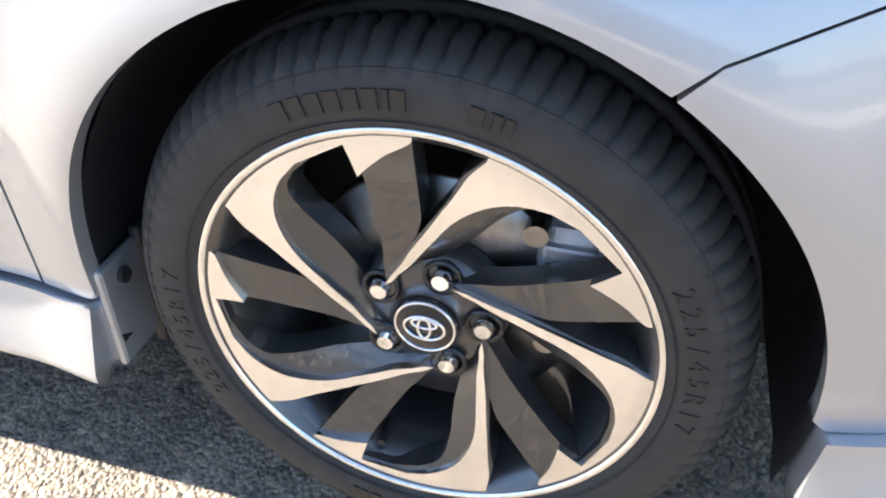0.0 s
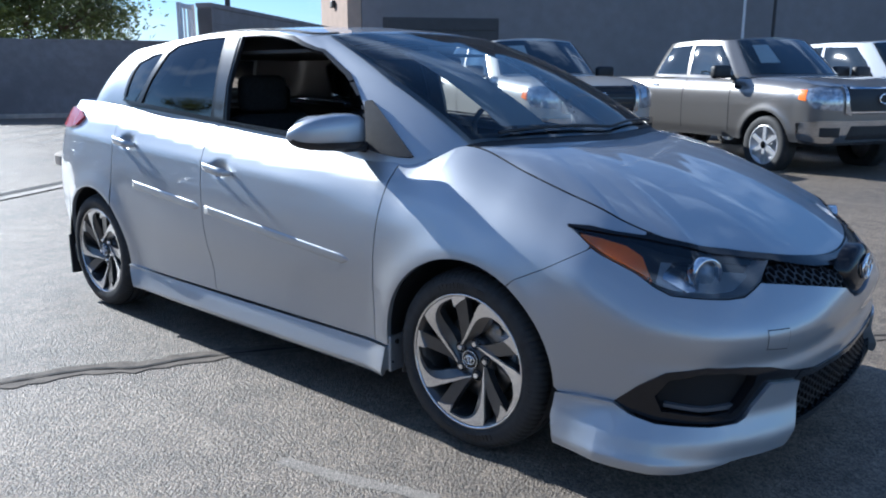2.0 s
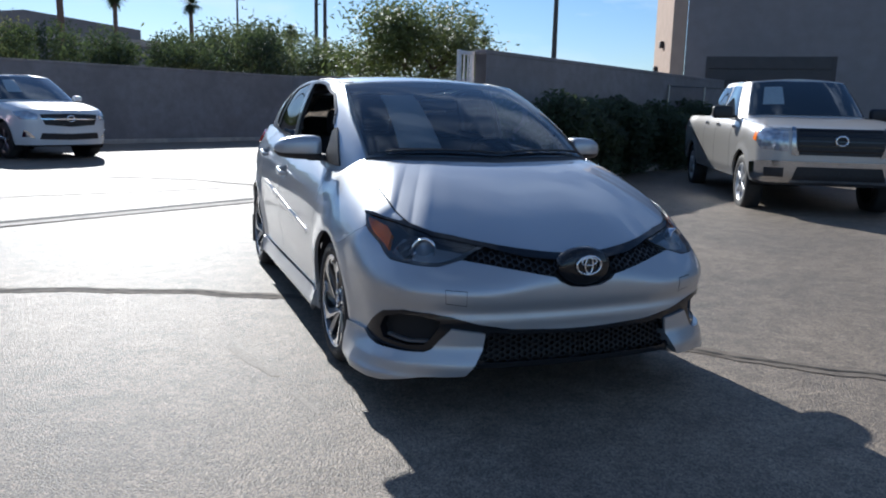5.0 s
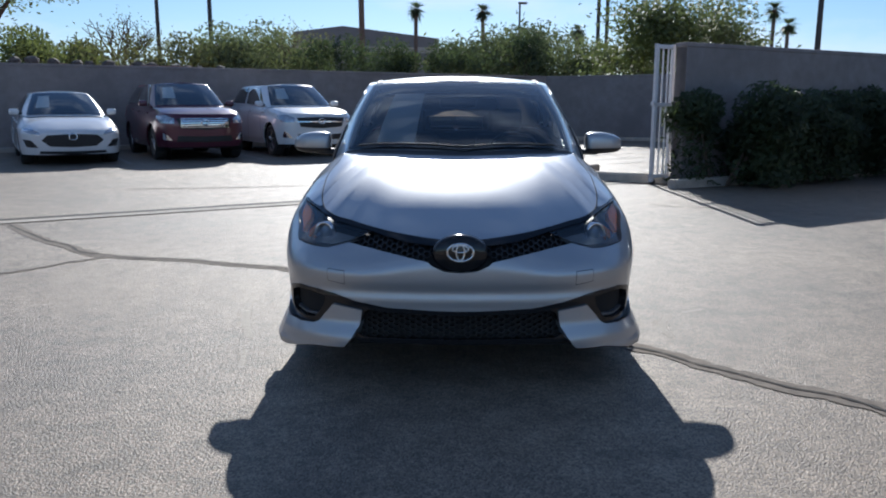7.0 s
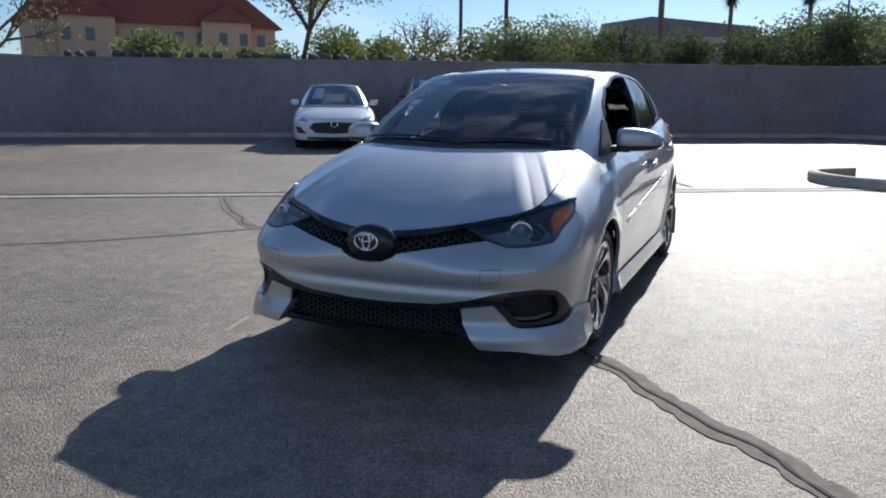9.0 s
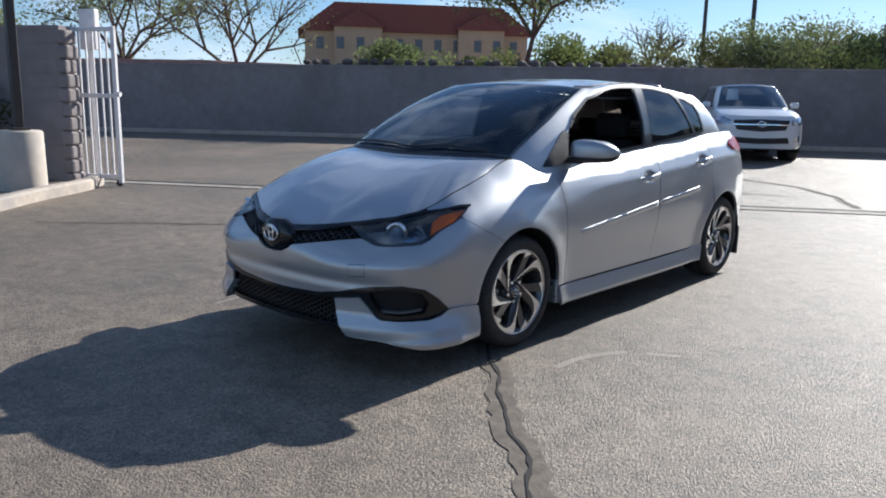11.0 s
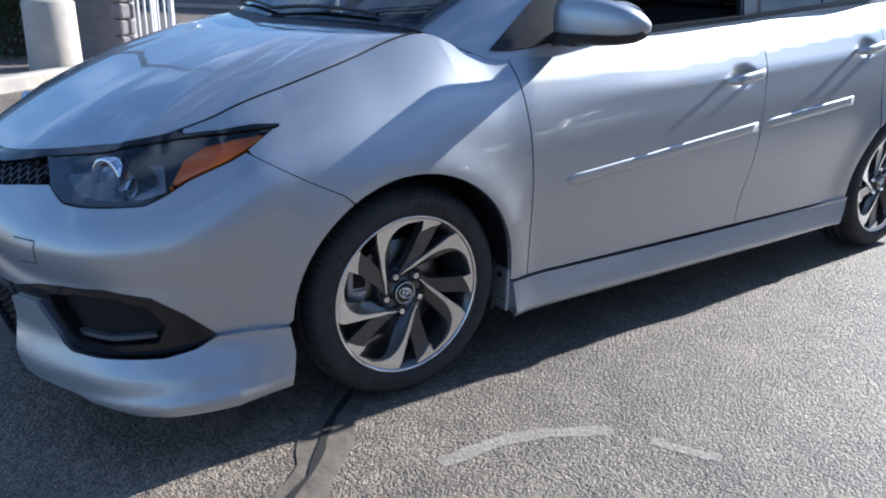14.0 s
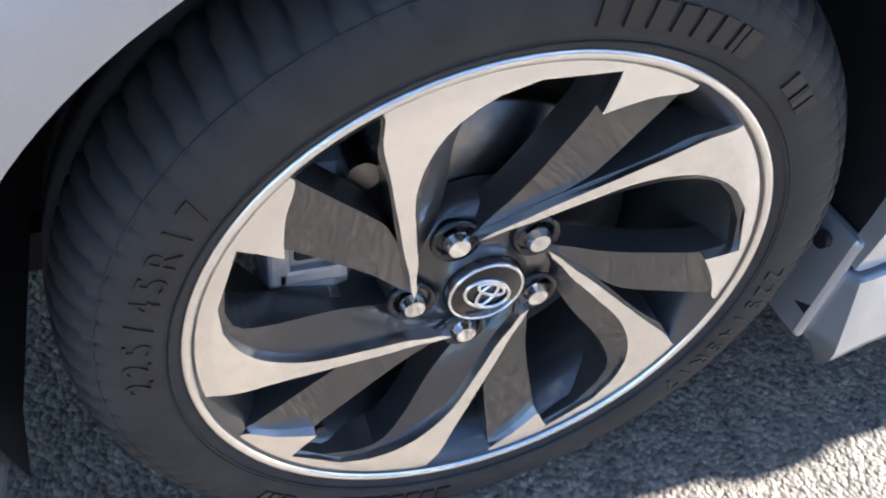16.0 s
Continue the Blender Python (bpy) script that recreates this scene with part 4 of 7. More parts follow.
# ---- wheels ----
def wheel_mesh():
    """One 17-inch wheel, outer face towards +x, at the origin, with its tyre; angles run from the top."""
    w = thing("wheel")
    # tyre: tread ribs and shoulder grooves worked into the surface
    n = 540
    prof = [(0.229, -0.004), (0.2355, 0.005), (0.247, 0.011), (0.262, 0.0125), (0.278, 0.011), (0.292, 0.005), (0.301, -0.006), (0.3075, -0.020), (0.3115, -0.034), (0.3115, -0.0475), (0.304, -0.0485), (0.304, -0.0555),
            (0.3145, -0.0565), (0.3155, -0.085), (0.307, -0.086), (0.307, -0.093), (0.3155, -0.094), (0.3155, -0.125), (0.307, -0.126), (0.307, -0.133), (0.3145, -0.134), (0.3115, -0.17), (0.300, -0.198), (0.27, -0.212), (0.240, -0.205)]
    v, f = lathe(prof, n)
    k = len(prof)
    for i in range(n):
        for j in range(5, 10):
            if (i + j // 2) % 6 == 0 or (i % 12 == 3 and j > 6):
                c = v[i * k + j]
                c[1:] *= 1 - (0.010, 0.018, 0.022, 0.024, 0.022)[j - 5]
                c[0] -= 0.003
    tyre = part("tyre", v, f, RUBBER, w, "black road tyre with grooved shoulder")
    for r in (0.2415, 0.2445, 0.286):
        part("sidewall_rib", *ring_tube([(0.0095 if r < 0.25 else 0.0075, r * math.cos(a), r * math.sin(a)) for a in np.linspace(0, 2 * math.pi, 96, endpoint=False)], 0.0009, 5), RUBBER, tyre)
    # raised maker's marks, as plain bars
    def bars(a0, widths, r0, r1):
        bm = bmesh.new()
        a = a0
        for wd in widths:
            da = math.degrees(wd / 0.262)
            pts = [(r, a + s * da) for r, s in ((r0, 0), (r1, 0), (r1, 1), (r0, 1))]
            b4 = [[bm.verts.new((x, r * math.sin(radians(t)), r * math.cos(radians(t)))) for r, t in pts] for x in (0.009, 0.0140)]
            bm.faces.new(b4[1])
            for i in range(4):
                bm.faces.new((b4[0][i], b4[0][(i + 1) % 4], b4[1][(i + 1) % 4], b4[1][i]))
            a += da * 1.35
        bmesh.ops.recalc_face_normals(bm, faces=bm.faces)
        return bm
    for a0 in (-27, 153):
        bpart("raised_marking", bars(a0, (0.013, 0.012, 0.013, 0.012, 0.012, 0.012, 0.005, 0.012), 0.253, 0.271), RUBBER_MARK, tyre)
        bpart("raised_marking", bars(a0 + 37, (0.012, 0.002, 0.007, 0.007), 0.255, 0.270), RUBBER_MARK, tyre)
    for i, ch in enumerate("225/45R17"):
        for side in (62, 242):
            t = bpy.data.curves.new("size_mark", "FONT")
            t.body, t.size, t.extrude, t.align_x = ch, 0.026, 0.0008, "CENTER"
            o = new("size_mark", t)
            ang = radians(side + i * 4.4)
            up, right, out = Vector((0, math.sin(ang), math.cos(ang))), Vector((0, math.cos(ang), -math.sin(ang))), Vector((1, 0, 0))
            mt = Matrix((right, up, out)).transposed().to_4x4()
            o.matrix_basis = Matrix.Translation(up * 0.252 + out * 0.0125) @ mt
            t.materials.append(RUBBER_MARK)
            o.parent = tyre
    # rim: lip ring and barrel
    v, f = lathe([(0.2345, -0.004), (0.2345, 0.004), (0.2325, 0.006), (0.2290, 0.0055), (0.2270, 0.0035), (0.2265, -0.004)], 96)
    rim = part("rim", v, f, MACHINED, w, "two-tone alloy rim")
    v, f = lathe([(0.2268, 0.003), (0.2205, -0.002), (0.210, -0.020), (0.200, -0.06), (0.196, -0.12), (0.205, -0.19), (0.21, -0.2)], 72)
    part("barrel", v, f, GUNMETAL, rim)
    P = lambda r, a: (1.018 * r * math.sin(radians(a)), 1.018 * r * math.cos(radians(a)))

    def spoke(rows, depth_hub, depth_rim, thick, mat, nm, label="", turn=0.0, fall=0.0):
        """A spoke given by rows of radius and its two edges' angles; its face dips towards the hub and falls off to one side."""
        rows = [*rows, (0.2226, *rows[-1][1:])]
        rs = np.linspace(rows[0][0], rows[-1][0], 26)
        e0, e1 = (smooth_curve([(q[0], q[k]) for q in rows])(rs) for k in (1, 2))
        n = 9
        face = []
        for r, p, q in zip(rs, e0, e1):
            t = min(1, max(0, (r - 0.05) / 0.16))
            for w in np.linspace(0, 1, n):
                y, z = P(r, p + (q - p) * w + turn)
                face.append((depth_hub + (depth_rim - depth_hub) * t ** 0.8 - fall * w ** 1.5 * (1 - t ** 3), y, z))
        k = len(face)
        vs = face + [(x - thick, y, z) for x, y, z in face]
        fs = [[i * n + j, i * n + j + 1, (i + 1) * n + j + 1, (i + 1) * n + j][::-1] for i in range(25) for j in range(n - 1)]
        edge = [j for j in range(n)] + [i * n + n - 1 for i in range(1, 26)] + [25 * n + j for j in range(n - 2, -1, -1)] + [i * n for i in range(24, 0, -1)]
        for i, j in zip(edge, edge[1:] + edge[:1]):
            c = len(vs)
            vs += [vs[i], vs[j], vs[k + j], vs[k + i]]
            fs.append([c, c + 1, c + 2, c + 3])
        bm = bmesh.new()
        bv = [bm.verts.new(v) for v in vs[:k]] + [bm.verts.new(v) for v in vs[k:]]
        for f in fs:
            bm.faces.new([bv[i] for i in f])
        bmesh.ops.delete(bm, geom=[v for v in bm.verts if not v.link_faces], context="VERTS")
        bmesh.ops.recalc_face_normals(bm, faces=bm.faces)
        return bpart(nm, bm, mat, rim, label)
    for i in range(5):
        a = 72 * i
        # dark web under each bright blade, sloping off on one side
        spoke([(0.05, -60, -22), (0.074, -22, 8), (0.1176, -0.5, 22), (0.163, 8.8, 26.5), (0.190, 11, 30.5), (0.205, 13.5, 40), (0.2125, 14.5, 53), (0.217, 15, 61)], -0.034, -0.004, 0.034, GUNMETAL, "dark_web", turn=a, fall=0.016)
        spoke([(0.058, -45, -35), (0.07, -24, -15.5), (0.08, -15, -7), (0.11, -1.5, 5), (0.13, 3.8, 9.6), (0.1445, 6.5, 12.8), (0.165, 9.6, 18.0), (0.182, 11.4, 23.2), (0.196, 12.6, 29.5), (0.208, 14.2, 38.5), (0.2136, 15.0, 50), (0.2185, 15.6, 60)], -0.026, 0.0012, 0.012, MACHINED, "machined_blade", "bright machined blade", turn=a)
        # wide grey spoke with a machined tip
        spoke([(0.045, -58, -46), (0.07, -37, -22), (0.10, -24.5, -6), (0.1347, -19.5, -0.8), (0.1854, -16.6, -1.3), (0.2175, -17, -1.5)], -0.034, -0.005, 0.03, GUNMETAL, "grey_spoke", turn=a)
        spoke([(0.184, -16.6, -16.2), (0.200, -16.8, -8.8), (0.2185, -17.2, -1.0)], -0.004, 0.0012, 0.010, MACHINED, "spoke_tip", "machined triangular tip", turn=a)
    v, f = lathe([(0.080, -0.07), (0.075, -0.046), (0.066, -0.040), (0.045, -0.0365), (0.036, -0.034), (0.034, -0.028)], 48)
    part("hub", v, f, GUNMETAL, rim)
    v, f = lathe([(0.0335, -0.04), (0.0335, -0.022), (0.031, -0.020), (0.0, -0.0195)], 40)
    cap = part("centre_cap", v, f, BLACK_GLOSS, rim, "black centre cap with chrome ovals")
    part("cap_ring", *ring_tube([(-0.0205, y, z) for y, _, z in ell(0, 0, 0.031, 0.031)], 0.0016, 6), CHROME, cap)
    for pts in (ell(0, 0, 0.021, 0.0145), ell(0, 0.006, 0.013, 0.0058), ell(0, 0, 0.0065, 0.0128)):
        part("cap_oval", *ring_tube([(-0.0185, y, z) for y, _, z in pts], 0.0018, 6), CHROME, cap)
    for i in range(5):
        y, z = P(0.0572, 14 + 72 * i)
        v, f = lathe([(0.0205, -0.036), (0.0195, -0.0315), (0.0150, -0.034), (0.0145, -0.05)], 20)
        part("nut_recess", v + np.array([0.001, y, z]), f, BLACK_GLOSS, rim)
        bm = bmesh.new()
        bmesh.ops.create_cone(bm, cap_ends=True, segments=6, radius1=0.0112, radius2=0.0112, depth=0.03, matrix=Matrix.Translation((-0.046, y, z)) @ pose(0, 0, 0, 0, 90, 0))
        bmesh.ops.create_cone(bm, cap_ends=True, segments=20, radius1=0.0112, radius2=0.0085, depth=0.007, matrix=Matrix.Translation((-0.0275, y, z)) @ pose(0, 0, 0, 0, 90, 0))
        bpart("wheel_nut", bm, CHROME, rim, "chrome wheel nut")
    y, z = P(0.192, -165)
    bpart("valve", rod((-0.05, y, z), (-0.012, y * 0.985, z * 0.985), 0.006, 0.0045), BLACK, rim, "black tyre valve")
    # brake
    v, f = lathe([(0.060, -0.115), (0.062, -0.075), (0.072, -0.072), (0.145, -0.072), (0.147, -0.075), (0.147, -0.095), (0.07, -0.096)], 60)
    part("brake_disc", v, f, STEEL, w, "brake disc")
    return w


hub_x = 0.860
wheel = wheel_mesh()
wheel.parent = car
wheel.matrix_basis = pose(hub_x, 0, HUB_Z)
steer = [(hub_x, 0.0, 0, -29), (-hub_x, 0.0, 180, 0), (hub_x, 2.6, 0, 20), (-hub_x, 2.6, 180, -25)]
for i, (x, y, turn, roll) in enumerate(steer):
    m = pose(x, y, HUB_Z, 0, 0, turn) @ pose(0, 0, 0, roll, 0, 0)
    if i == 0:
        wheel.matrix_basis = m
    else:
        copy_thing(wheel, m)
for sx in (1, -1):
    bm = box(sx * 0.742, sx * 0.800, -0.168, -0.096, HUB_Z - 0.025, HUB_Z + 0.120, 0.018)
    box(sx * 0.795, sx * 0.806, -0.160, -0.104, HUB_Z + 0.005, HUB_Z + 0.022, 0.004, bm=bm)
    box(sx * 0.795, sx * 0.806, -0.160, -0.104, HUB_Z + 0.082, HUB_Z + 0.100, 0.004, bm=bm)
    box(sx * 0.795, sx * 0.806, -0.166, -0.148, HUB_Z + 0.005, HUB_Z + 0.100, 0.004, bm=bm)
    cal = bpart("brake_caliper", bm, CALIPER, car, "pale cast brake caliper")
    # near-black plate on the caliper's face, painting the shade of its pad opening
    bpart("pad_window", box(sx * 0.798, sx * 0.8025, -0.145, -0.108, HUB_Z + 0.028, HUB_Z + 0.076, 0.002), DARK, cal)
    for hy, hz in ((-0.098, 0.112), (-0.118, -0.018)):
        bpart("guide_pin", rod((sx * 0.770, hy, HUB_Z + hz), (sx * 0.812, hy, HUB_Z + hz), 0.012, n=12), STEEL, cal)
    bpart("bracket", box(sx * 0.735, sx * 0.775, -0.100, -0.060, HUB_Z - 0.05, HUB_Z + 0.130, 0.01), BLACK, cal)
    # flap behind the front wheel
    bpart("splash_flap", box(sx * 0.66, sx * 0.80, 0.345, 0.362, 0.165, 0.34, 0.006), BLACK, car)
    cap_end = bpart("skirt_end", box(sx * 0.775, sx * 0.868, 0.352, 0.364, 0.186, 0.325, 0.006), SILVER, car)
    bpart("clip", rod((sx * 0.835, 0.345, 0.300), (sx * 0.835, 0.356, 0.300), 0.009, n=14), BLACK, cap_end)
    bpart("splash_flap", box(sx * 0.70, sx * 0.872, 2.955, 2.972, 0.13, 0.36, 0.006), BLACK, car)

# cabin furniture
def seat(x, y, rear=False):
    st = thing("car_seat")
    st.parent = car
    w = 0.25 if not rear else 0.6
    bpart("cushion", box(x - w, x + w, y - 0.25, y + 0.27, 0.42, 0.58, 0.05, 3), CLOTH, st, smooth=True)
    bm = box(x - w * 0.92, x + w * 0.92, -0.07, 0.07, 0.0, 0.58, 0.05, 3)
    bmesh.ops.rotate(bm, cent=(x, 0, 0), matrix=Matrix.Rotation(radians(-20), 3, "X"), verts=bm.verts)
    bmesh.ops.translate(bm, vec=(0, y + 0.25, 0.52), verts=bm.verts)
    bpart("backrest", bm, CLOTH, st, smooth=True)
    for hx in ((x,) if not rear else (x - 0.36, x + 0.36)):
        bpart("headrest", box(hx - 0.13, hx + 0.13, y + 0.43, y + 0.53, 1.08 - 0.06 * rear, 1.26 - 0.06 * rear, 0.04, 3), CLOTH, st, smooth=True)


seat(0.37, 1.25)
seat(-0.37, 1.25)
seat(0, 2.15, True)
bm = box(-0.70, 0.70, 0.32, 0.72, 0.62, 0.93, 0.06, 3)
bmesh.ops.translate(bm, vec=(0, 0, 0.02), verts=bm.verts)
bpart("dashboard", bm, BLACK, car, smooth=True)
sw = [(0.37 + 0.185 * math.cos(t), 0.80 + 0.06 * math.sin(t), 0.93 + 0.175 * math.sin(t)) for t in np.linspace(0, 2 * math.pi, 40, endpoint=False)]
st = part("steering_wheel", *ring_tube(sw, 0.014, 8), BLACK, car)
bpart("spoke", box(0.20, 0.54, 0.785, 0.805, 0.905, 0.945, 0.008), BLACK, st)
bpart("headliner", box(-0.56, 0.56, 1.05, 2.6, 1.355, 1.368), material("grey_headliner", (0.10, 0.10, 0.10), 0.9), car)
bpart("cabin_floor", box(-0.74, 0.74, 0.3, 2.7, 0.30, 0.34), CLOTH, car)
bpart("rear_view_mirror", box(-0.12, 0.12, 0.83, 0.86, 1.27, 1.34, 0.02), BLACK, car)
sun_sheet = cabin_m(*np.meshgrid(np.linspace(-0.165, -0.085, 6), np.linspace(0.12, 0.80, 8), indexing="ij")) + np.array([0, 0.02, -0.02])
part("price_sheet", sun_sheet.reshape(-1, 3), [[i * 8 + j, (i + 1) * 8 + j, (i + 1) * 8 + j + 1, i * 8 + j + 1] for i in range(5) for j in range(7)], PAPER, car, "white price sheet behind the windshield")


# ---- the lot ----
LOT = radians(31)                     # the gate line and the far wall run this way
along, away = Vector((math.cos(LOT), math.sin(LOT))), Vector((-math.sin(LOT), math.cos(LOT)))


def lift_of(x, y):
    d = -math.sin(LOT) * x + math.cos(LOT) * y
    t = min(1, max(0, (d - 7.0) / 8.0))
    return 0.11 * t * t * (3 - 2 * t)


def asphalt():
    m = bpy.data.materials.new("worn_asphalt")
    m.use_nodes = True
    n, l = m.node_tree.nodes, m.node_tree.links
    b = n["Principled BSDF"]
    tc = n.new("ShaderNodeTexCoord")
    def noise_tex(scale, detail=6, rough=0.6):
        t = n.new("ShaderNodeTexNoise")
        t.inputs["Scale"].default_value, t.inputs["Detail"].default_value, t.inputs["Roughness"].default_value = scale, detail, rough
        l.new(tc.outputs["Object"], t.inputs["Vector"])
        return t
    vor = n.new("ShaderNodeTexVoronoi")
    vor.inputs["Scale"].default_value = 150
    l.new(tc.outputs["Object"], vor.inputs["Vector"])
    stone = n.new("ShaderNodeValToRGB")
    stone.color_ramp.elements[0].color, stone.color_ramp.elements[1].color = (0.075, 0.066, 0.058, 1), (0.42, 0.35, 0.265, 1)
    l.new(vor.outputs["Color"], stone.inputs["Fac"])
    big = noise_tex(0.35, 5)
    r1 = n.new("ShaderNodeValToRGB")
    r1.color_ramp.elements[0].position, r1.color_ramp.elements[1].position = 0.35, 0.7
    r1.color_ramp.elements[0].color, r1.color_ramp.elements[1].color = (0.68, 0.68, 0.69, 1), (1.15, 1.1, 1.04, 1)
    l.new(big.outputs["Fac"], r1.inputs["Fac"])
    mul = n.new("ShaderNodeMixRGB")
    mul.blend_type, mul.inputs["Fac"].default_value = "MULTIPLY", 1
    l.new(stone.outputs["Color"], mul.inputs["Color1"])
    l.new(r1.outputs["Color"], mul.inputs["Color2"])
    med = noise_tex(6, 8, 0.7)
    r2 = n.new("ShaderNodeValToRGB")
    r2.color_ramp.elements[0].position, r2.color_ramp.elements[1].position = 0.3, 0.62
    r2.color_ramp.elements[0].color, r2.color_ramp.elements[1].color = (0.55, 0.55, 0.56, 1), (1.05, 1.05, 1.05, 1)
    l.new(med.outputs["Fac"], r2.inputs["Fac"])
    mul2 = n.new("ShaderNodeMixRGB")
    mul2.blend_type, mul2.inputs["Fac"].default_value = "MULTIPLY", 1
    l.new(mul.outputs["Color"], mul2.inputs["Color1"])
    l.new(r2.outputs["Color"], mul2.inputs["Color2"])
    grit = noise_tex(34, 4, 0.8)
    r3 = n.new("ShaderNodeValToRGB")
    r3.color_ramp.elements[0].position, r3.color_ramp.elements[1].position = 0.38, 0.62
    r3.color_ramp.elements[0].color, r3.color_ramp.elements[1].color = (0.78, 0.78, 0.79, 1), (1.20, 1.19, 1.16, 1)
    l.new(grit.outputs["Fac"], r3.inputs["Fac"])
    mul3 = n.new("ShaderNodeMixRGB")
    mul3.blend_type, mul3.inputs["Fac"].default_value = "MULTIPLY", 1
    l.new(mul2.outputs["Color"], mul3.inputs["Color1"])
    l.new(r3.outputs["Color"], mul3.inputs["Color2"])
    l.new(mul3.outputs["Color"], b.inputs["Base Color"])
    b.inputs["Roughness"].default_value = 0.6
    b.inputs["Specular IOR Level"].default_value = 0.5
    # coarse pits between the stones
    pit = n.new("ShaderNodeTexVoronoi")
    pit.inputs["Scale"].default_value = 80
    l.new(tc.outputs["Object"], pit.inputs["Vector"])
    fine = noise_tex(110, 5, 0.75)
    add = n.new("ShaderNodeMath")
    add.operation = "MULTIPLY_ADD"
    l.new(vor.outputs["Distance"], add.inputs[0])
    add.inputs[1].default_value = -1.2
    l.new(fine.outputs["Fac"], add.inputs[2])
    add2 = n.new("ShaderNodeMath")
    add2.operation = "MULTIPLY_ADD"
    l.new(pit.outputs["Distance"], add2.inputs[0])
    add2.inputs[1].default_value = 1.0
    l.new(add.outputs["Value"], add2.inputs[2])
    k = n.new("ShaderNodeBump")
    k.inputs["Strength"].default_value, k.inputs["Distance"].default_value = 0.6, 0.0065
    l.new(add2.outputs["Value"], k.inputs["Height"])
    l.new(k.outputs["Normal"], b.inputs["Normal"])
    return m


ASPHALT = asphalt()
xs = np.concatenate([[-2500, -600, -150, -60], np.arange(-36, 37, 1.0), [60, 150, 600, 2500]])
gx, gy = np.meshgrid(xs, xs + 6, indexing="ij")
gz = np.array([[lift_of(x, y) for x, y in zip(a, b)] for a, b in zip(gx, gy)])
ng = len(xs)
part("ground", np.stack([gx, gy, gz], -1).reshape(-1, 3), [[i * ng + j, (i + 1) * ng + j, (i + 1) * ng + j + 1, i * ng + j + 1] for i in range(ng - 1) for j in range(ng - 1)], ASPHALT, None, kind="structure")
tagged(bpy.data.objects["ground"], "worn grey asphalt lot with loose aggregate and sealed cracks", "ground")


# ---- walls, gates, kerbs ----
BLOCK = material("grey_block_wall", (0.27, 0.24, 0.235), 0.9, spread=0.12, scale=5, bump=0.35, bump_scale=60, stain=(0.21, 0.185, 0.18), stain_scale=0.5)
STUCCO = material("dark_grey_stucco", (0.27, 0.24, 0.235), 0.92, spread=0.08, scale=3, bump=0.3, bump_scale=90, stain=(0.23, 0.205, 0.20), stain_scale=0.4)
BEIGE = material("beige_stucco", (0.46, 0.34, 0.26), 0.92, spread=0.06, scale=3, bump=0.25, bump_scale=90)
KERB = material("worn_kerb_concrete", (0.48, 0.415, 0.34), 0.85, spread=0.14, scale=9, bump=0.3, bump_scale=80, stain=(0.33, 0.30, 0.27), stain_scale=1.5)
CONC = material("pale_concrete", (0.52, 0.455, 0.38), 0.85, spread=0.1, scale=7, bump=0.25, bump_scale=70, stain=(0.42, 0.38, 0.33), stain_scale=1.2)
GATE_PAINT = material("white_gate_paint", (0.72, 0.70, 0.70), 0.45, spread=0.06, scale=12, bump=0.05)
POLE_PAINT = material("dark_pole_paint", (0.05, 0.043, 0.04), 0.5, spread=0.1, scale=6)
GRAVEL = material("planter_gravel", (0.24, 0.19, 0.155), 0.95, spread=0.5, scale=28, bump=0.9, bump_scale=45)
SEALANT = material("crack_sealant", (0.145, 0.120, 0.094), 0.9, spread=0.3, scale=14, bump=0.3, bump_scale=50)
FISSURE = material("open_crack", (0.02, 0.018, 0.017), 0.9)
SCUFF = material("rubbed_paint_trace", (0.29, 0.255, 0.21), 0.75, spread=0.5, scale=90, bump=0.4, bump_scale=150, stain=(0.24, 0.21, 0.175), stain_scale=9)
LINE = material("worn_white_line", (0.30, 0.28, 0.25), 0.8, spread=0.35, scale=40, bump=0.3, bump_scale=160, stain=(0.17, 0.16, 0.15), stain_scale=7)
DIRT = material("dry_earth", (0.30, 0.20, 0.14), 0.95, spread=0.3, scale=2, bump=0.4, bump_scale=20)


def lot(a, d):
    """The place a metres along the gate line and d away from the car's side of it."""
    return along * a + away * d


def wall_run(p, q, z0, z1, thick, mat, name, label, course=0.2, cap=True):
    """A block wall from p to q, laid in courses whose joints are recessed."""
    p, q = Vector(p), Vector(q)
    L = (q - p).length
    w = tagged(new(name), label, "wall", kind="structure")
    ang = math.atan2(q.y - p.y, q.x - p.x)
    w.matrix_world = pose(p.x, p.y, z0, 0, 0, math.degrees(ang))
    bm = box(0, L, -thick / 2 + 0.008, thick / 2 - 0.008, -0.5, z1 - z0 - 0.06)
    bpart("wall_core", bm, mat, w)
    k, z = 0, 0.0
    while z + course <= z1 - z0 - 0.05:
        bpart("block_course", box(0, L, -thick / 2 - 0.002 * (k % 3), thick / 2 + 0.002 * (k % 3), z + 0.004, z + course - 0.004), mat, w)
        z += course
        k += 1
    if cap:
        bpart("coping", box(-0.02, L + 0.02, -thick / 2 - 0.012, thick / 2 + 0.012, z1 - z0 - 0.07, z1 - z0, 0.01), mat, w)
    return w


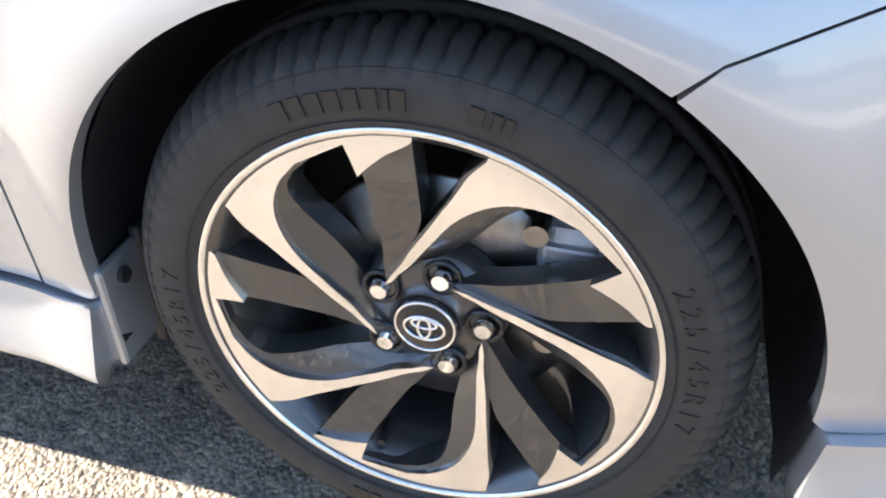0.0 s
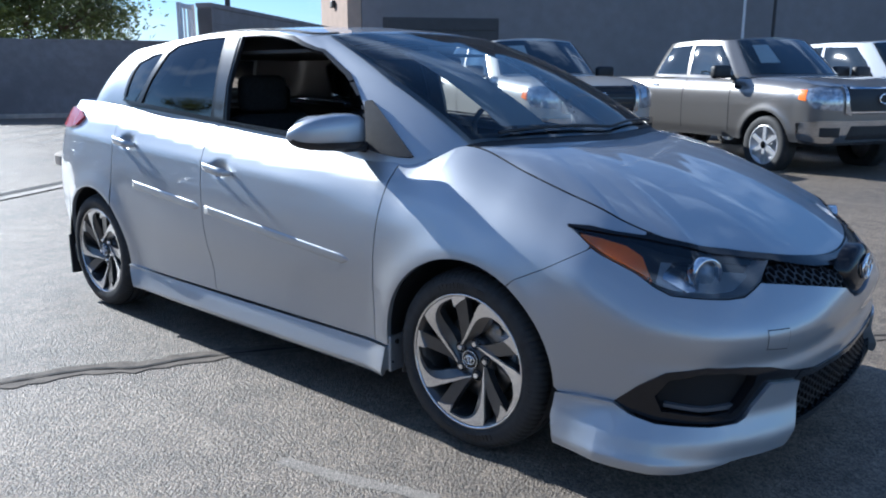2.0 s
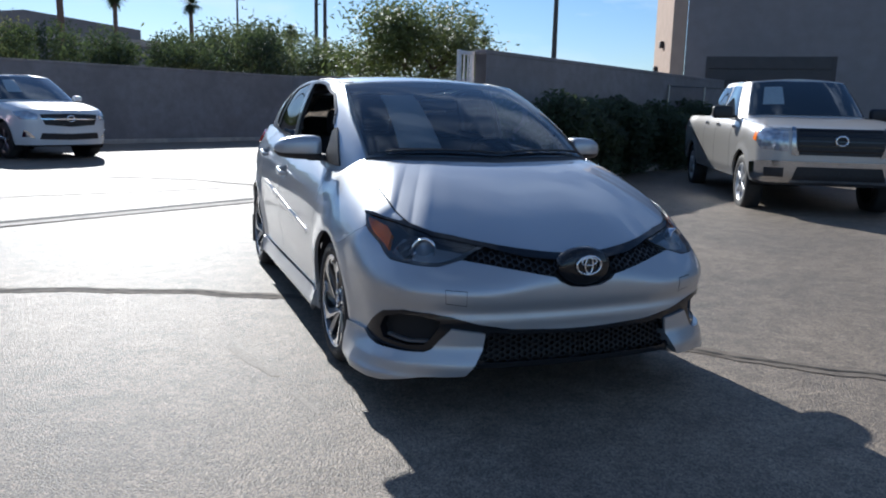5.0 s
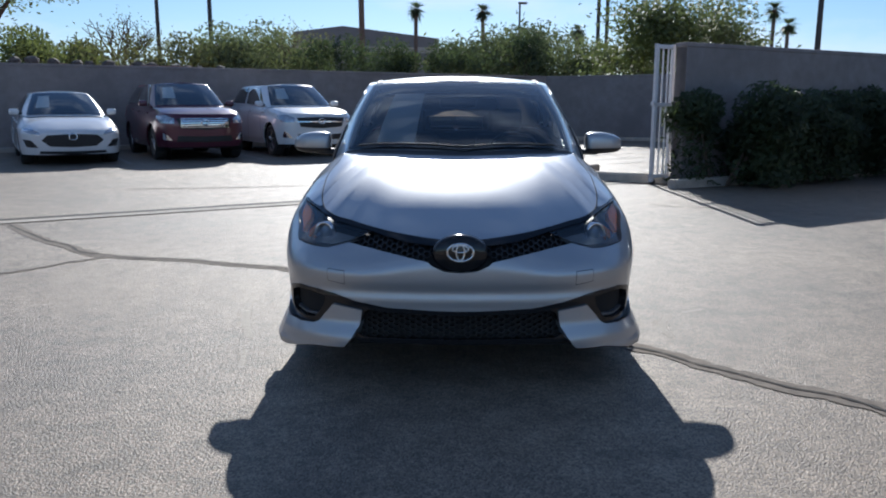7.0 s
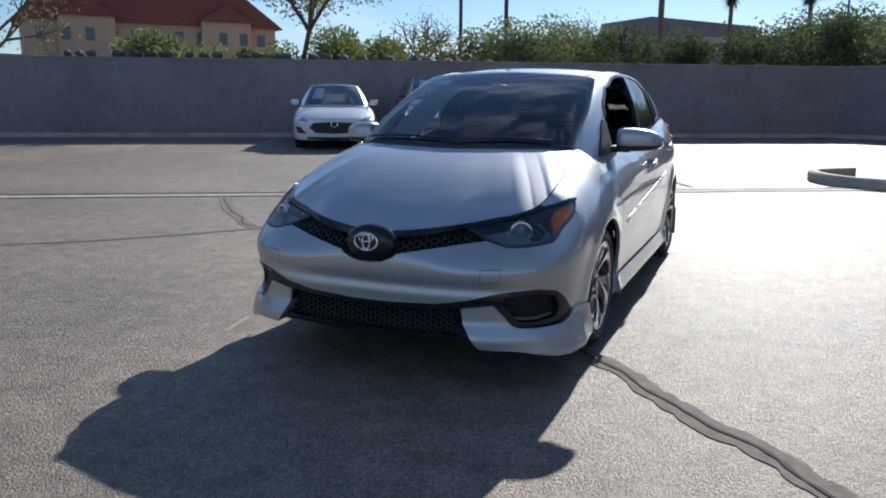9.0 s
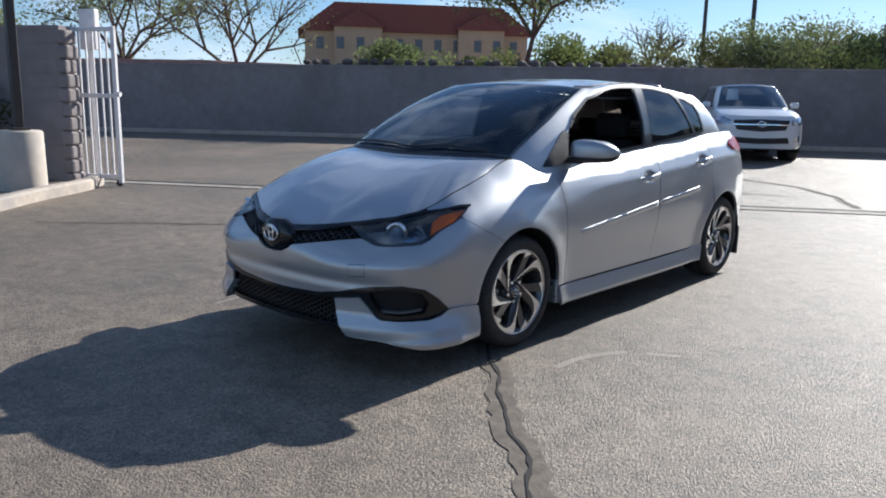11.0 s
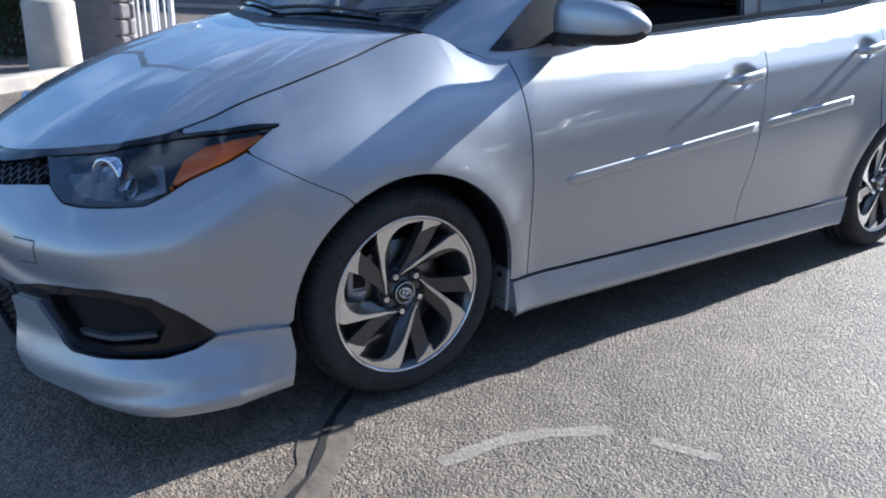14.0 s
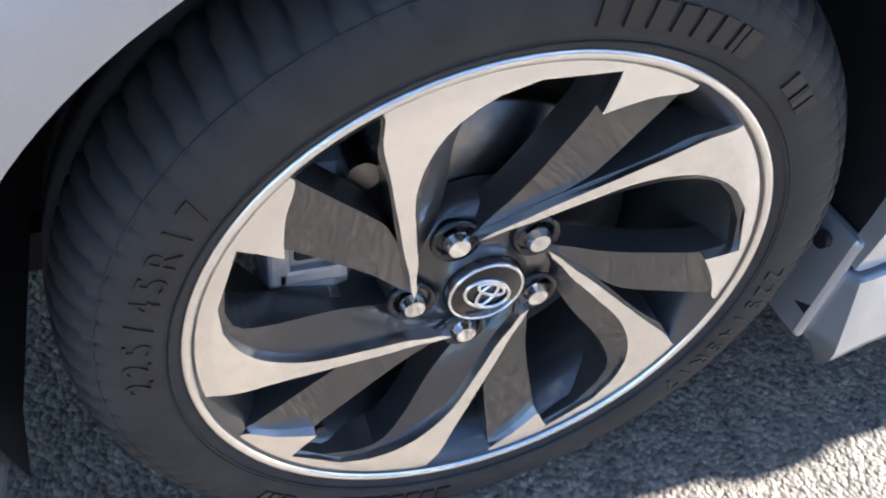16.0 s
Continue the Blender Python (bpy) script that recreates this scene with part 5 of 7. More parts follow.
def kerb_run(pts, name, z=0.0, h=0.14, w=0.16, label="worn pale concrete kerb"):
    """A kerb swept along points, with a rounded top edge."""
    path = spline_path([(*q, 0) for q in pts], max(8, 6 * len(pts)))[:, :2]
    t = np.gradient(path, axis=0)
    t /= np.linalg.norm(t, axis=1, keepdims=True)
    n = np.stack([-t[:, 1], t[:, 0]], 1)
    prof = [(-w / 2, -0.1), (-w / 2, h - 0.02), (-w / 2 + 0.02, h), (w / 2 - 0.03, h), (w / 2, h - 0.03), (w / 2, -0.1)]
    vs = [(*(path[i] + n[i] * a), z + b) for i in range(len(path)) for a, b in prof]
    m = len(prof)
    fs = [[i * m + j, i * m + j + 1, (i + 1) * m + j + 1, (i + 1) * m + j] for i in range(len(path) - 1) for j in range(m - 1)]
    fs += [list(range(m)), [(len(path) - 1) * m + j for j in reversed(range(m))]]
    return tagged(part(name, vs, fs, KERB, smooth=False, kind="structure"), label, "kerb")


GATE_D = 5.4
gl, gr = lot(-6.35, GATE_D), lot(7.50, GATE_D)
wall_run(lot(-40, GATE_D), gl, 0.0, 2.25, 0.22, BLOCK, "wall_gate_west", "dark grey block wall beside the gateway")
wall_run(gr, lot(22, GATE_D), 0.0, 2.28, 0.22, BLOCK, "wall_gate_east", "dark grey block wall beside the gateway")
corner = lot(15.3, 19.0)
wall_run(lot(-45, 19.0), corner, 0.07, 2.31, 0.22, BLOCK, "wall_back", "long grey block wall behind the parked cars")
wall_run(corner, (18, 15.6), 0.07, 2.31, 0.22, BLOCK, "wall_side", "grey block wall closing the yard")
kerb_run([lot(a, 18.55) for a in (-45, -20, 0, 14.8)], "kerb_back", 0.09)
kerb_run([lot(14.6, 18.3), (9.5, 20.6), (17, 15.4)], "kerb_side", 0.09)
# planter beside the west gate
kerb_run([(-8.25, 1.72), (-7.75, 1.35), (-7.0, 0.42), (-5.6, -1.04), (-3.9, -2.75), (0.5, -7.2)], "kerb_planter", 0.0, 0.15, 0.17)
bed = [(-8.3, 1.5), (-7.85, 1.2), (-7.1, 0.32), (-5.7, -1.14), (-4.0, -2.85), (0.4, -7.3), (-8, -14), (-24, -9)]
part("planter_bed", [(x, y, 0.09) for x, y in bed], [list(range(len(bed)))[::-1]], GRAVEL, smooth=False, kind="structure")
tagged(bpy.data.objects["planter_bed"], "brown gravel planter bed behind the kerb", "planter")
kerb_run([lot(7.0, 5.0), lot(10, 4.95), lot(16, 4.9), lot(22, 4.85)], "kerb_east", 0.0)
kerb_run([lot(7.6, 5.6), lot(6.9, 6.5), lot(7.1, 7.6), lot(8.0, 7.9)], "kerb_island", 0.02)


def gate(m, flip, L=0.72):
    """The end of a sliding steel gate: a frame of square tube with upright bars and a mid rail."""
    g = thing("steel_gate", m, "white painted steel bar gate at the gateway", "gate", "gates of the yard")
    s = -1 if flip else 1
    for x in (0.03, L - 0.03):
        bpart("post", box(s * (x - 0.03), s * (x + 0.03), -0.03, 0.03, 0.05, 2.26, 0.004, 1), GATE_PAINT, g)
    for z in (0.14, 1.30, 2.22):
        bpart("rail", box(0.0, s * L, -0.022, 0.022, z - 0.03, z + 0.03, 0.004, 1), GATE_PAINT, g)
    for i in range(int((L - 0.15) / 0.11)):
        x = 0.14 + 0.11 * i
        bpart("bar", box(s * (x - 0.011), s * (x + 0.011), -0.011, 0.011, 0.14, 2.2), GATE_PAINT, g)
    bpart("guide_roller", rod((s * L, -0.02, 1.32), (s * (L + 0.05), -0.02, 1.32), 0.035), GATE_PAINT, g)
    bpart("wheel", rod((s * (L - 0.06), -0.02, 0.045), (s * (L - 0.06), 0.02, 0.045), 0.045, n=16), POLE_PAINT, g)
    return g


rot = math.degrees(LOT)
gate(pose(*(gl + away * 0.2 - along * 0.05), 0, 0, 0, rot), False)
gate(pose(*(gr + away * 0.2 + along * 0.05), 0, 0, 0, rot), True, 0.42)
bx = thing("control_box", pose(*(gl + along * 0.10 + away * 0.45), 0, 0, 0, rot), "white control box on a slim post behind the gate", "control box")
bpart("post", box(-0.03, 0.03, -0.03, 0.03, 0.0, 2.0, 0.004, 1), GATE_PAINT, bx)
bpart("housing", box(-0.13, 0.13, -0.06, 0.06, 1.95, 2.52, 0.015), GATE_PAINT, bx)
# rough stone end of the west wall
for i in range(11):
    bm = box(-0.07 - 0.03 * random.random(), 0.07 + 0.03 * random.random(), -0.13, 0.13, 0.2 * i, 0.2 * i + 0.19, 0.03, 2)
    ob = bpart("end_stone", bm, BLOCK, bpy.data.objects["wall_gate_west"])
    ob.matrix_basis = pose((gl - lot(-40, GATE_D)).length + 0.02, 0.02 * random.random(), 0)
# gate track in the ground
def ribbon(pts, width, z, jitter=0.0, steps=14):
    p = spline_path([(*q, 0) for q in pts], steps * len(pts))[:, :2]
    t = np.gradient(p, axis=0)
    t /= np.linalg.norm(t, axis=1, keepdims=True)
    n = np.stack([-t[:, 1], t[:, 0]], 1)
    rng = random.Random(len(pts) * 7 + int(width * 1000))
    vs = []
    for i in range(len(p)):
        a, b = (width / 2 * (1 + jitter * (rng.random() - 0.5) * 2) for _ in range(2))
        for q in (p[i] + n[i] * a, p[i] - n[i] * b):
            vs.append((q[0], q[1], z + lift_of(q[0], q[1])))
    return vs, [[2 * i, 2 * i + 1, 2 * i + 3, 2 * i + 2] for i in range(len(p) - 1)]


track = [lot(a, 6.05) for a in (-7.5, -3, 1, 5, 8.6)]
tagged(part("gate_track", *ribbon(track, 0.20, 0.012), material("track_concrete", (0.44, 0.40, 0.34), 0.8, spread=0.2, scale=6, bump=0.2, bump_scale=60), smooth=False, kind="structure"), "pale concrete strip with the gate's track", "track")
tagged(part("track_slot", *ribbon([q + away * 0.14 for q in track], 0.14, 0.018), FISSURE, smooth=False, kind="structure"), "dark steel slot of the gate track", "track")
for pts, w in (([(2.75, -2.05), (1.88, -1.22), (1.35, -0.72), (0.92, -0.29), (0.0, 0.75), (-0.89, 1.42), (-1.38, 1.66), (-2.14, 2.0), (-3.0, 2.16), (-3.9, 2.9), (-4.95, 4.06)], 0.13), ([(-3.0, 2.16), (-3.3, 1.75), (-3.9, 1.0), (-5.2, -0.3)], 0.06), ([(0.5, 7.95), (-0.1, 9.0), (-0.9, 9.9), (-2.4, 10.4)], 0.12), ([(-0.5, 8.6), (-2.5, 8.0), (-5, 7.4)], 0.05),
               ([(2.6, 5.8), (5.5, 4.4), (9, 3.0)], 0.03)):
    fine = []
    rng = random.Random(len(pts))
    for (x0, y0), (x1, y1) in zip(pts[:-1], pts[1:]):
        for s in (0, 0.33, 0.66):
            fine.append((x0 + (x1 - x0) * s + rng.uniform(-0.025, 0.025), y0 + (y1 - y0) * s + rng.uniform(-0.025, 0.025)))
    fine.append(pts[-1])
    c = tagged(part("sealed_crack", *ribbon(fine, w, 0.004, 0.28, 6), SEALANT, smooth=False, kind="structure"), "dark tar-sealed crack across the asphalt", "crack")
    f2 = [(x + rng.uniform(-0.02, 0.02), y + rng.uniform(-0.02, 0.02)) for x, y in fine]
    part("fissure", *ribbon(f2, w * 0.13, 0.008, 0.7, 6), FISSURE, c, smooth=False)
for pts, w in (([(1.20, -0.12), (1.22, 0.14), (1.33, 0.37)], 0.035), ([(1.42, 0.42), (1.5, 0.46), (1.58, 0.51)], 0.03), ([(-1.34, 0.41), (-1.26, 0.10), (-1.17, -0.15)], 0.04), ([(-1.14, -0.39), (-1.11, -0.53), (-1.08, -0.68)], 0.025)):
    tagged(part("paint_scuff", *ribbon(pts, w * 1.3, 0.0012, 0.22, 7), SCUFF, smooth=False, kind="structure"), "faint worn white paint stroke", "paint mark")
for k in range(9):
    a = -8.0 + 2.75 * k
    tagged(part("stall_line", *ribbon([lot(a, 18.2), lot(a, 13.2)], 0.1, 0.005, 0.05), LINE, smooth=False, kind="structure"), "worn white stall line on asphalt", "paint mark")
for k in range(6):
    tagged(part("hatch_line", *ribbon([lot(9.5 + 0.2 * k, 8.2 + 0.95 * k), lot(13.5 + 0.2 * k, 8.8 + 0.95 * k)], 0.12, 0.005, 0.05), LINE, smooth=False, kind="structure"), "worn pale hatching line", "paint mark")
for k, (x, y) in enumerate(((6.2, 1.1), (8.4, -1.6), (10.6, -4.2))):
    tagged(part("stall_line", *ribbon([(x, y), (x + 2.8, y + 4.1)], 0.1, 0.005, 0.05), LINE, smooth=False, kind="structure"), "worn white stall line on asphalt", "paint mark")

# lamp standard on its concrete footing
lp = thing("light_pole", pose(-7.45, 0.41, 0.09), "dark light pole on a round concrete footing", "light pole", "light poles")
v, f = lathe([(0.0, 0.76), (0.25, 0.76), (0.275, 0.735), (0.285, 0.0)], 32, "z")
part("footing", v, f, CONC, lp)
bpart("base_plate", box(-0.11, 0.11, -0.11, 0.11, 0.765, 0.80, 0.008), POLE_PAINT, lp)
bpart("pole", box(-0.055, 0.055, -0.055, 0.055, 0.80, 7.2, 0.012), POLE_PAINT, lp)
bpart("lamp_head", box(-0.2, 0.2, 0.0, 0.65, 7.1, 7.25, 0.03), POLE_PAINT, lp)


def light_pole(x, y, h, w=0.06, head=True):
    p = thing("light_pole", pose(x, y, lift_of(x, y)), "tall dark light pole", "light pole", "light poles")
    bpart("pole", rod((0, 0, -0.3), (0, 0, h), w, w * 0.7), POLE_PAINT, p)
    if head:
        bpart("lamp_head", box(-0.1, 0.5, -0.15, 0.15, h - 0.08, h + 0.06, 0.03), POLE_PAINT, p)


def spot(eye, az, d):
    return eye[0] + d * math.cos(radians(az)), eye[1] + d * math.sin(radians(az))


E7, E11, E35 = (-0.04, -4.34), (3.32, -3.3), (-2.7, -2.7)
light_pole(9.4, 16.4, 4.7, 0.09)
light_pole(*spot(E7, 110.2, 45), 11, 0.12, False)
light_pole(*spot(E7, 106.8, 42), 11, 0.13, False)
light_pole(*spot(E7, 85.2, 55), 8.0, 0.09)
light_pole(*spot(E7, 79.7, 60), 15, 0.16, False)
light_pole(*spot(E7, 79.1, 60), 15, 0.16, False)
light_pole(21.69, 6.69, 9, 0.055, False)
wp = thing("light_pole", pose(15.43, 5.25, 0), "slim pale steel pole before the building", "light pole", "light poles")
bpart("pole", rod((0, 0, -0.2), (0, 0, 8.5), 0.032, 0.028), GATE_PAINT, wp)

# ---- the building ----
bld = tagged(new("service_building"), "large plain dark grey stucco building with a beige end", "building", kind="structure")
c0, face_dir, end_dir = Vector((13.1, 15.3)), Vector((0.76, -0.65)), Vector((0.60, 0.80))
ang = math.degrees(math.atan2(face_dir.y, face_dir.x))
bld.matrix_world = pose(c0.x, c0.y, 0, 0, 0, ang)
bm = box(0, 46, 0.0, 18, -0.5, 9.0, 0.02, 1)
bpart("wall", bm, STUCCO, bld)
bpart("parapet", box(-0.05, 46.05, -0.05, 0.3, 8.7, 9.1), STUCCO, bld)
ew = bpart("end_wall", box(0.0, 3.4, -0.0, 0.4, -0.4, 9.0, 0.01, 1), BEIGE, bld, "beige stucco end wall")
ew.matrix_basis = pose(-0.01, 0.02, 0, 0, 0, 62 - ang)
for x, z in ((1.4, 3.3), (2.4, 2.6)):
    lt = bpart("end_light", box(x, x + 0.25, 0.4, 0.52, z, z + 0.2, 0.02), POLE_PAINT, bld)
    lt.matrix_basis = pose(-0.01, 0.02, 0, 0, 0, 62 - ang)
bpart("door_recess", box(0.6, 4.0, -0.02, 0.1, 0.0, 2.95), material("roller_door_grey", (0.07, 0.062, 0.06), 0.6, spread=0.1, scale=4), bld, "dark roller door")
for k in range(9):
    bpart("door_slat", box(0.7, 3.9, -0.045, -0.022, 0.05 + 0.32 * k, 0.05 + 0.32 * k + 0.29, 0.006, 1), bpy.data.materials["roller_door_grey"], bld)
for x in (5.6, 14.0, 24.0):
    bpart("wall_light", box(x, x + 0.4, -0.16, -0.01, 4.6, 4.85, 0.03), POLE_PAINT, bld)
bpart("white_panel", box(22.0, 27.0, -0.06, -0.01, 0.2, 5.2), CONC, bld, "pale wall panel")
fen = thing("chain_link_fence", pose(*lot(15.2, 5.2), 0.0, 0, 0, rot - 20), "grey chain link fence panel by the building", "fence")
for x in (0, 1.3, 2.6):
    bpart("post", rod((x, 0, 0), (x, 0, 2.0), 0.028), STEEL, fen)
for z in (0.1, 1.97):
    bpart("rail", rod((0, 0, z), (2.6, 0, z), 0.02), STEEL, fen)
bm = bmesh.new()
for k in range(26):
    for s in (1, -1):
        x0 = 0.1 * k
        rod((x0, 0.004 * s, 0.1), (min(2.6, max(0, x0 + s * 1.3)), 0.004 * s, 0.1 + 1.87 * min(1, (2.6 - x0 if s > 0 else x0) / 1.3 if 1.3 else 1)), 0.003, n=4, bm=bm)
bpart("mesh", bm, STEEL, fen, kind="stuff")

# ---- far houses ----
hx, hy = spot(E11, 134.4, 82)
hot = tagged(new("hotel_building"), "beige three-storey lodging house with red tile roof", "building", kind="structure")
hot.matrix_world = pose(hx, hy, 0, 0, 0, 134.4 - 90 + 8)
HOTEL_WALL, RED_TILE, PANE_DARK = material("tan_stucco", (0.50, 0.38, 0.25), 0.9, spread=0.06, scale=1), material("red_roof_tile", (0.20, 0.07, 0.055), 0.8, spread=0.2, scale=6, bump=0.3, bump_scale=12), material("dark_far_pane", (0.10, 0.12, 0.14), 0.2)
bpart("wall", box(-11.5, 11.5, 0, 12, -1, 7.9), HOTEL_WALL, hot)
bm = prism([(-12.2, 7.85), (12.2, 7.85), (8.5, 10.6), (-8.5, 10.6)], 0, 13)
bmesh.ops.rotate(bm, cent=(0, 0, 0), matrix=Matrix.Rotation(radians(90), 3, "X"), verts=bm.verts)
bmesh.ops.translate(bm, vec=(0, 12.5, 0), verts=bm.verts)
bpart("roof", bm, RED_TILE, hot)
for x in (-6.2, 6.4):
    bpart("gable", box(x - 2.4, x + 2.4, -0.8, 0.2, -1, 8.3), HOTEL_WALL, hot)
    bm = prism([(x - 2.8, 8.25), (x + 2.8, 8.25), (x, 9.9)], -0.4, 1.1)
    bmesh.ops.rotate(bm, cent=(0, 0, 0), matrix=Matrix.Rotation(radians(90), 3, "X"), verts=bm.verts)
    bpart("gable_roof", bm, RED_TILE, hot)
for x in np.arange(-10, 10.5, 2.0):
    for z in (3.4, 6.0):
        fy = -0.83 if min(abs(x + 6.2), abs(x - 6.4)) < 2.2 else -0.03
        win = bpart("window", box(x - 0.45, x + 0.45, fy, fy + 0.06, z, z + 1.3), HOTEL_WALL, hot)
        bpart("pane", box(x - 0.38, x + 0.38, fy - 0.02, fy + 0.01, z + 0.07, z + 1.23), PANE_DARK, win)
far = tagged(new("long_building"), "long low grey commercial building beyond the wall", "building", kind="structure")
fx, fy = spot(E7, 97, 75)
far.matrix_world = pose(fx, fy, 0, 0, 0, 10)
FARWALL = material("far_grey_wall", (0.25, 0.23, 0.22), 0.9, spread=0.08, scale=1)
bpart("wall", box(-14, 14, 0, 20, -1, 6.6), FARWALL, far)
bm = prism([(-5.5, 6.55), (8, 6.55), (8, 7.5), (-1, 8.5), (-5.5, 7.9)], 0, 16)
bmesh.ops.rotate(bm, cent=(0, 0, 0), matrix=Matrix.Rotation(radians(90), 3, "X"), verts=bm.verts)
bmesh.ops.translate(bm, vec=(0, 16, 0), verts=bm.verts)
bpart("upper_storey", bm, FARWALL, far)
bpart("fascia", box(-14.1, 14.1, -0.15, 0.0, 6.1, 6.65), CONC, far)
part("earth_bank", [(*lot(-60, 19.3), 0.0), (*lot(30, 19.3), 0.0), (*lot(60, 80), 0.4), (*lot(-90, 80), 0.4)], [[0, 1, 2, 3]], DIRT, smooth=False, kind="structure")
tagged(bpy.data.objects["earth_bank"], "dry brown earth beyond the wall", "ground")
for v in bpy.data.objects["earth_bank"].data.vertices:
    v.co.z += 0.9 if v.index < 2 else 1.2

# low bank of red earth with stones that shows over the back wall
rng = random.Random(21)
rows = []
for i in range(121):
    a = -45 + 0.46 * i
    h = 2.39 + 0.09 * math.sin(a * 0.31) + rng.uniform(-0.03, 0.03) - 0.25 * max(0, (a + 2) / 12)
    rows += [(*lot(a, 19.25), 1.6), (*lot(a, 19.7 + rng.uniform(-0.1, 0.1)), h), (*lot(a, 23.0), h + 0.1), (*lot(a, 27.0), 1.2)]
RED_EARTH = material("red_earth", (0.34, 0.19, 0.14), 0.95, spread=0.25, scale=3, bump=0.5, bump_scale=30)
berm = part("earth_berm", rows, [[4 * i + j, 4 * i + j + 1, 4 * i + j + 5, 4 * i + j + 4] for i in range(120) for j in range(3)], RED_EARTH, kind="structure")
tagged(berm, "low red earth bank along the top of the back wall", "ground")
DARK_STONE = material("dark_stone", (0.10, 0.085, 0.08), 0.9, spread=0.3, scale=6, bump=0.4, bump_scale=20)
for k in range(26):
    a = -8.5 + 0.5 * k + rng.uniform(-0.2, 0.2)
    bm = bmesh.new()
    bmesh.ops.create_icosphere(bm, subdivisions=2, radius=0.13 + 0.08 * rng.random())
    for v in bm.verts:
        v.co *= rng.uniform(0.82, 1.1)
        v.co.z *= 0.7
    st = bpart("garden_stone", bm, DARK_STONE, label="dark rounded stone on the earth bank")
    st.matrix_world = pose(*lot(a, 19.75 + rng.uniform(-0.1, 0.15)), 2.42 - 0.25 * max(0, (a + 2) / 12))
    tagged(st, "dark rounded stone on the earth bank", "stone", "stones on the bank")

# ---- plants ----
LEAF = [material("leaf_" + n, c, 0.6, spread=0.45, scale=1.5, random_tint=0.12) for n, c in (("olive", (0.12, 0.14, 0.075)), ("bright", (0.13, 0.155, 0.065)), ("dark", (0.06, 0.08, 0.04)), ("dusty", (0.13, 0.135, 0.07)))]
for m in LEAF:
    n, l = m.node_tree.nodes, m.node_tree.links
    tl, mx = n.new("ShaderNodeBsdfTranslucent"), n.new("ShaderNodeMixShader")
    mx.inputs["Fac"].default_value = 0.42
    src = n["Principled BSDF"].inputs["Base Color"].links[0].from_socket
    gain = n.new("ShaderNodeMixRGB")
    gain.blend_type, gain.inputs["Fac"].default_value = "MULTIPLY", 1.0
    gain.inputs["Color2"].default_value = (1.5, 1.55, 1.1, 1)
    l.new(src, gain.inputs["Color1"])
    l.new(gain.outputs["Color"], tl.inputs["Color"])
    l.new(n["Principled BSDF"].outputs["BSDF"], mx.inputs[1])
    l.new(tl.outputs["BSDF"], mx.inputs[2])
    l.new(mx.outputs["Shader"], n["Material Output"].inputs["Surface"])
BARK = material("grey_brown_bark", (0.12, 0.09, 0.07), 0.9, spread=0.3, scale=8, bump=0.5, bump_scale=25)
PALM_BARK = material("palm_bark", (0.17, 0.12, 0.09), 0.9, spread=0.3, scale=10, bump=0.5, bump_scale=20)


def limbs(rng, p, d, length, r, depth, out, ends):
    """Grow a limb and its forks; returns rods and the tips."""
    q = p + d * length
    out.append((p, q, r, r * 0.68))
    if depth == 0:
        ends.append(q)
        return
    ends.append(p + d * length * 0.8)
    for _ in range(3 if depth > 1 else 2):
        a = Vector((rng.gauss(0, 0.55), rng.gauss(0, 0.55), rng.gauss(0.12, 0.35)))
        limbs(rng, q, (d + a).normalized(), length * rng.uniform(0.6, 0.85), r * 0.62, depth - 1, out, ends)


def tree(x, y, h, spread, mat, seed, leaves=3500, leaf=0.16, trunk_h=0.35, clump=0.55, name="tree", label="", lean=(0, 0), base=None):
    leaf, leaves = leaf * 0.68, int(leaves * 1.9)
    rng = random.Random(seed)
    t = thing(name, pose(x, y, lift_of(x, y) if base is None else base), label, "tree", "trees beyond the wall")
    out, ends = [], []
    th = h * trunk_h
    top = Vector((lean[0], lean[1], th))
    out.append((Vector((0, 0, -0.4)), top, 0.05 * h ** 0.8 * 0.55, 0.04 * h ** 0.8 * 0.5))
    for k in range(5):
        a = 2 * math.pi * (k + rng.random() * 0.5) / 5
        d = Vector((math.cos(a) * spread / h * 1.2, math.sin(a) * spread / h * 1.2, rng.uniform(0.55, 1.1))).normalized()
        limbs(rng, top, d, (h - th) * 0.36, 0.02 * h ** 0.8, 3, out, ends)
    bm = bmesh.new()
    for a, b, r0, r1 in out:
        rod(a, b, max(r0, 0.008), max(r1, 0.006), 6, bm, False)
    bpart("trunk", bm, BARK, t, smooth=True)
    if leaves:
        vs, fs = [], []
        for i in range(leaves):
            e = ends[rng.randrange(len(ends))]
            c = e + Vector((rng.gauss(0, clump), rng.gauss(0, clump), rng.gauss(0, clump * 0.6)))
            u = Vector((rng.gauss(0, 1), rng.gauss(0, 1), rng.gauss(0, 0.7))).normalized()
            w = u.orthogonal().normalized() * leaf * rng.uniform(0.3, 0.6)
            u = u * leaf * rng.uniform(0.7, 1.3)
            k = len(vs)
            vs += [c - u, c + w, c + u, c - w]
            fs.append((k, k + 1, k + 2, k + 3))
        part("crown", [tuple(v) for v in vs], fs, mat, t, smooth=False)
    return t


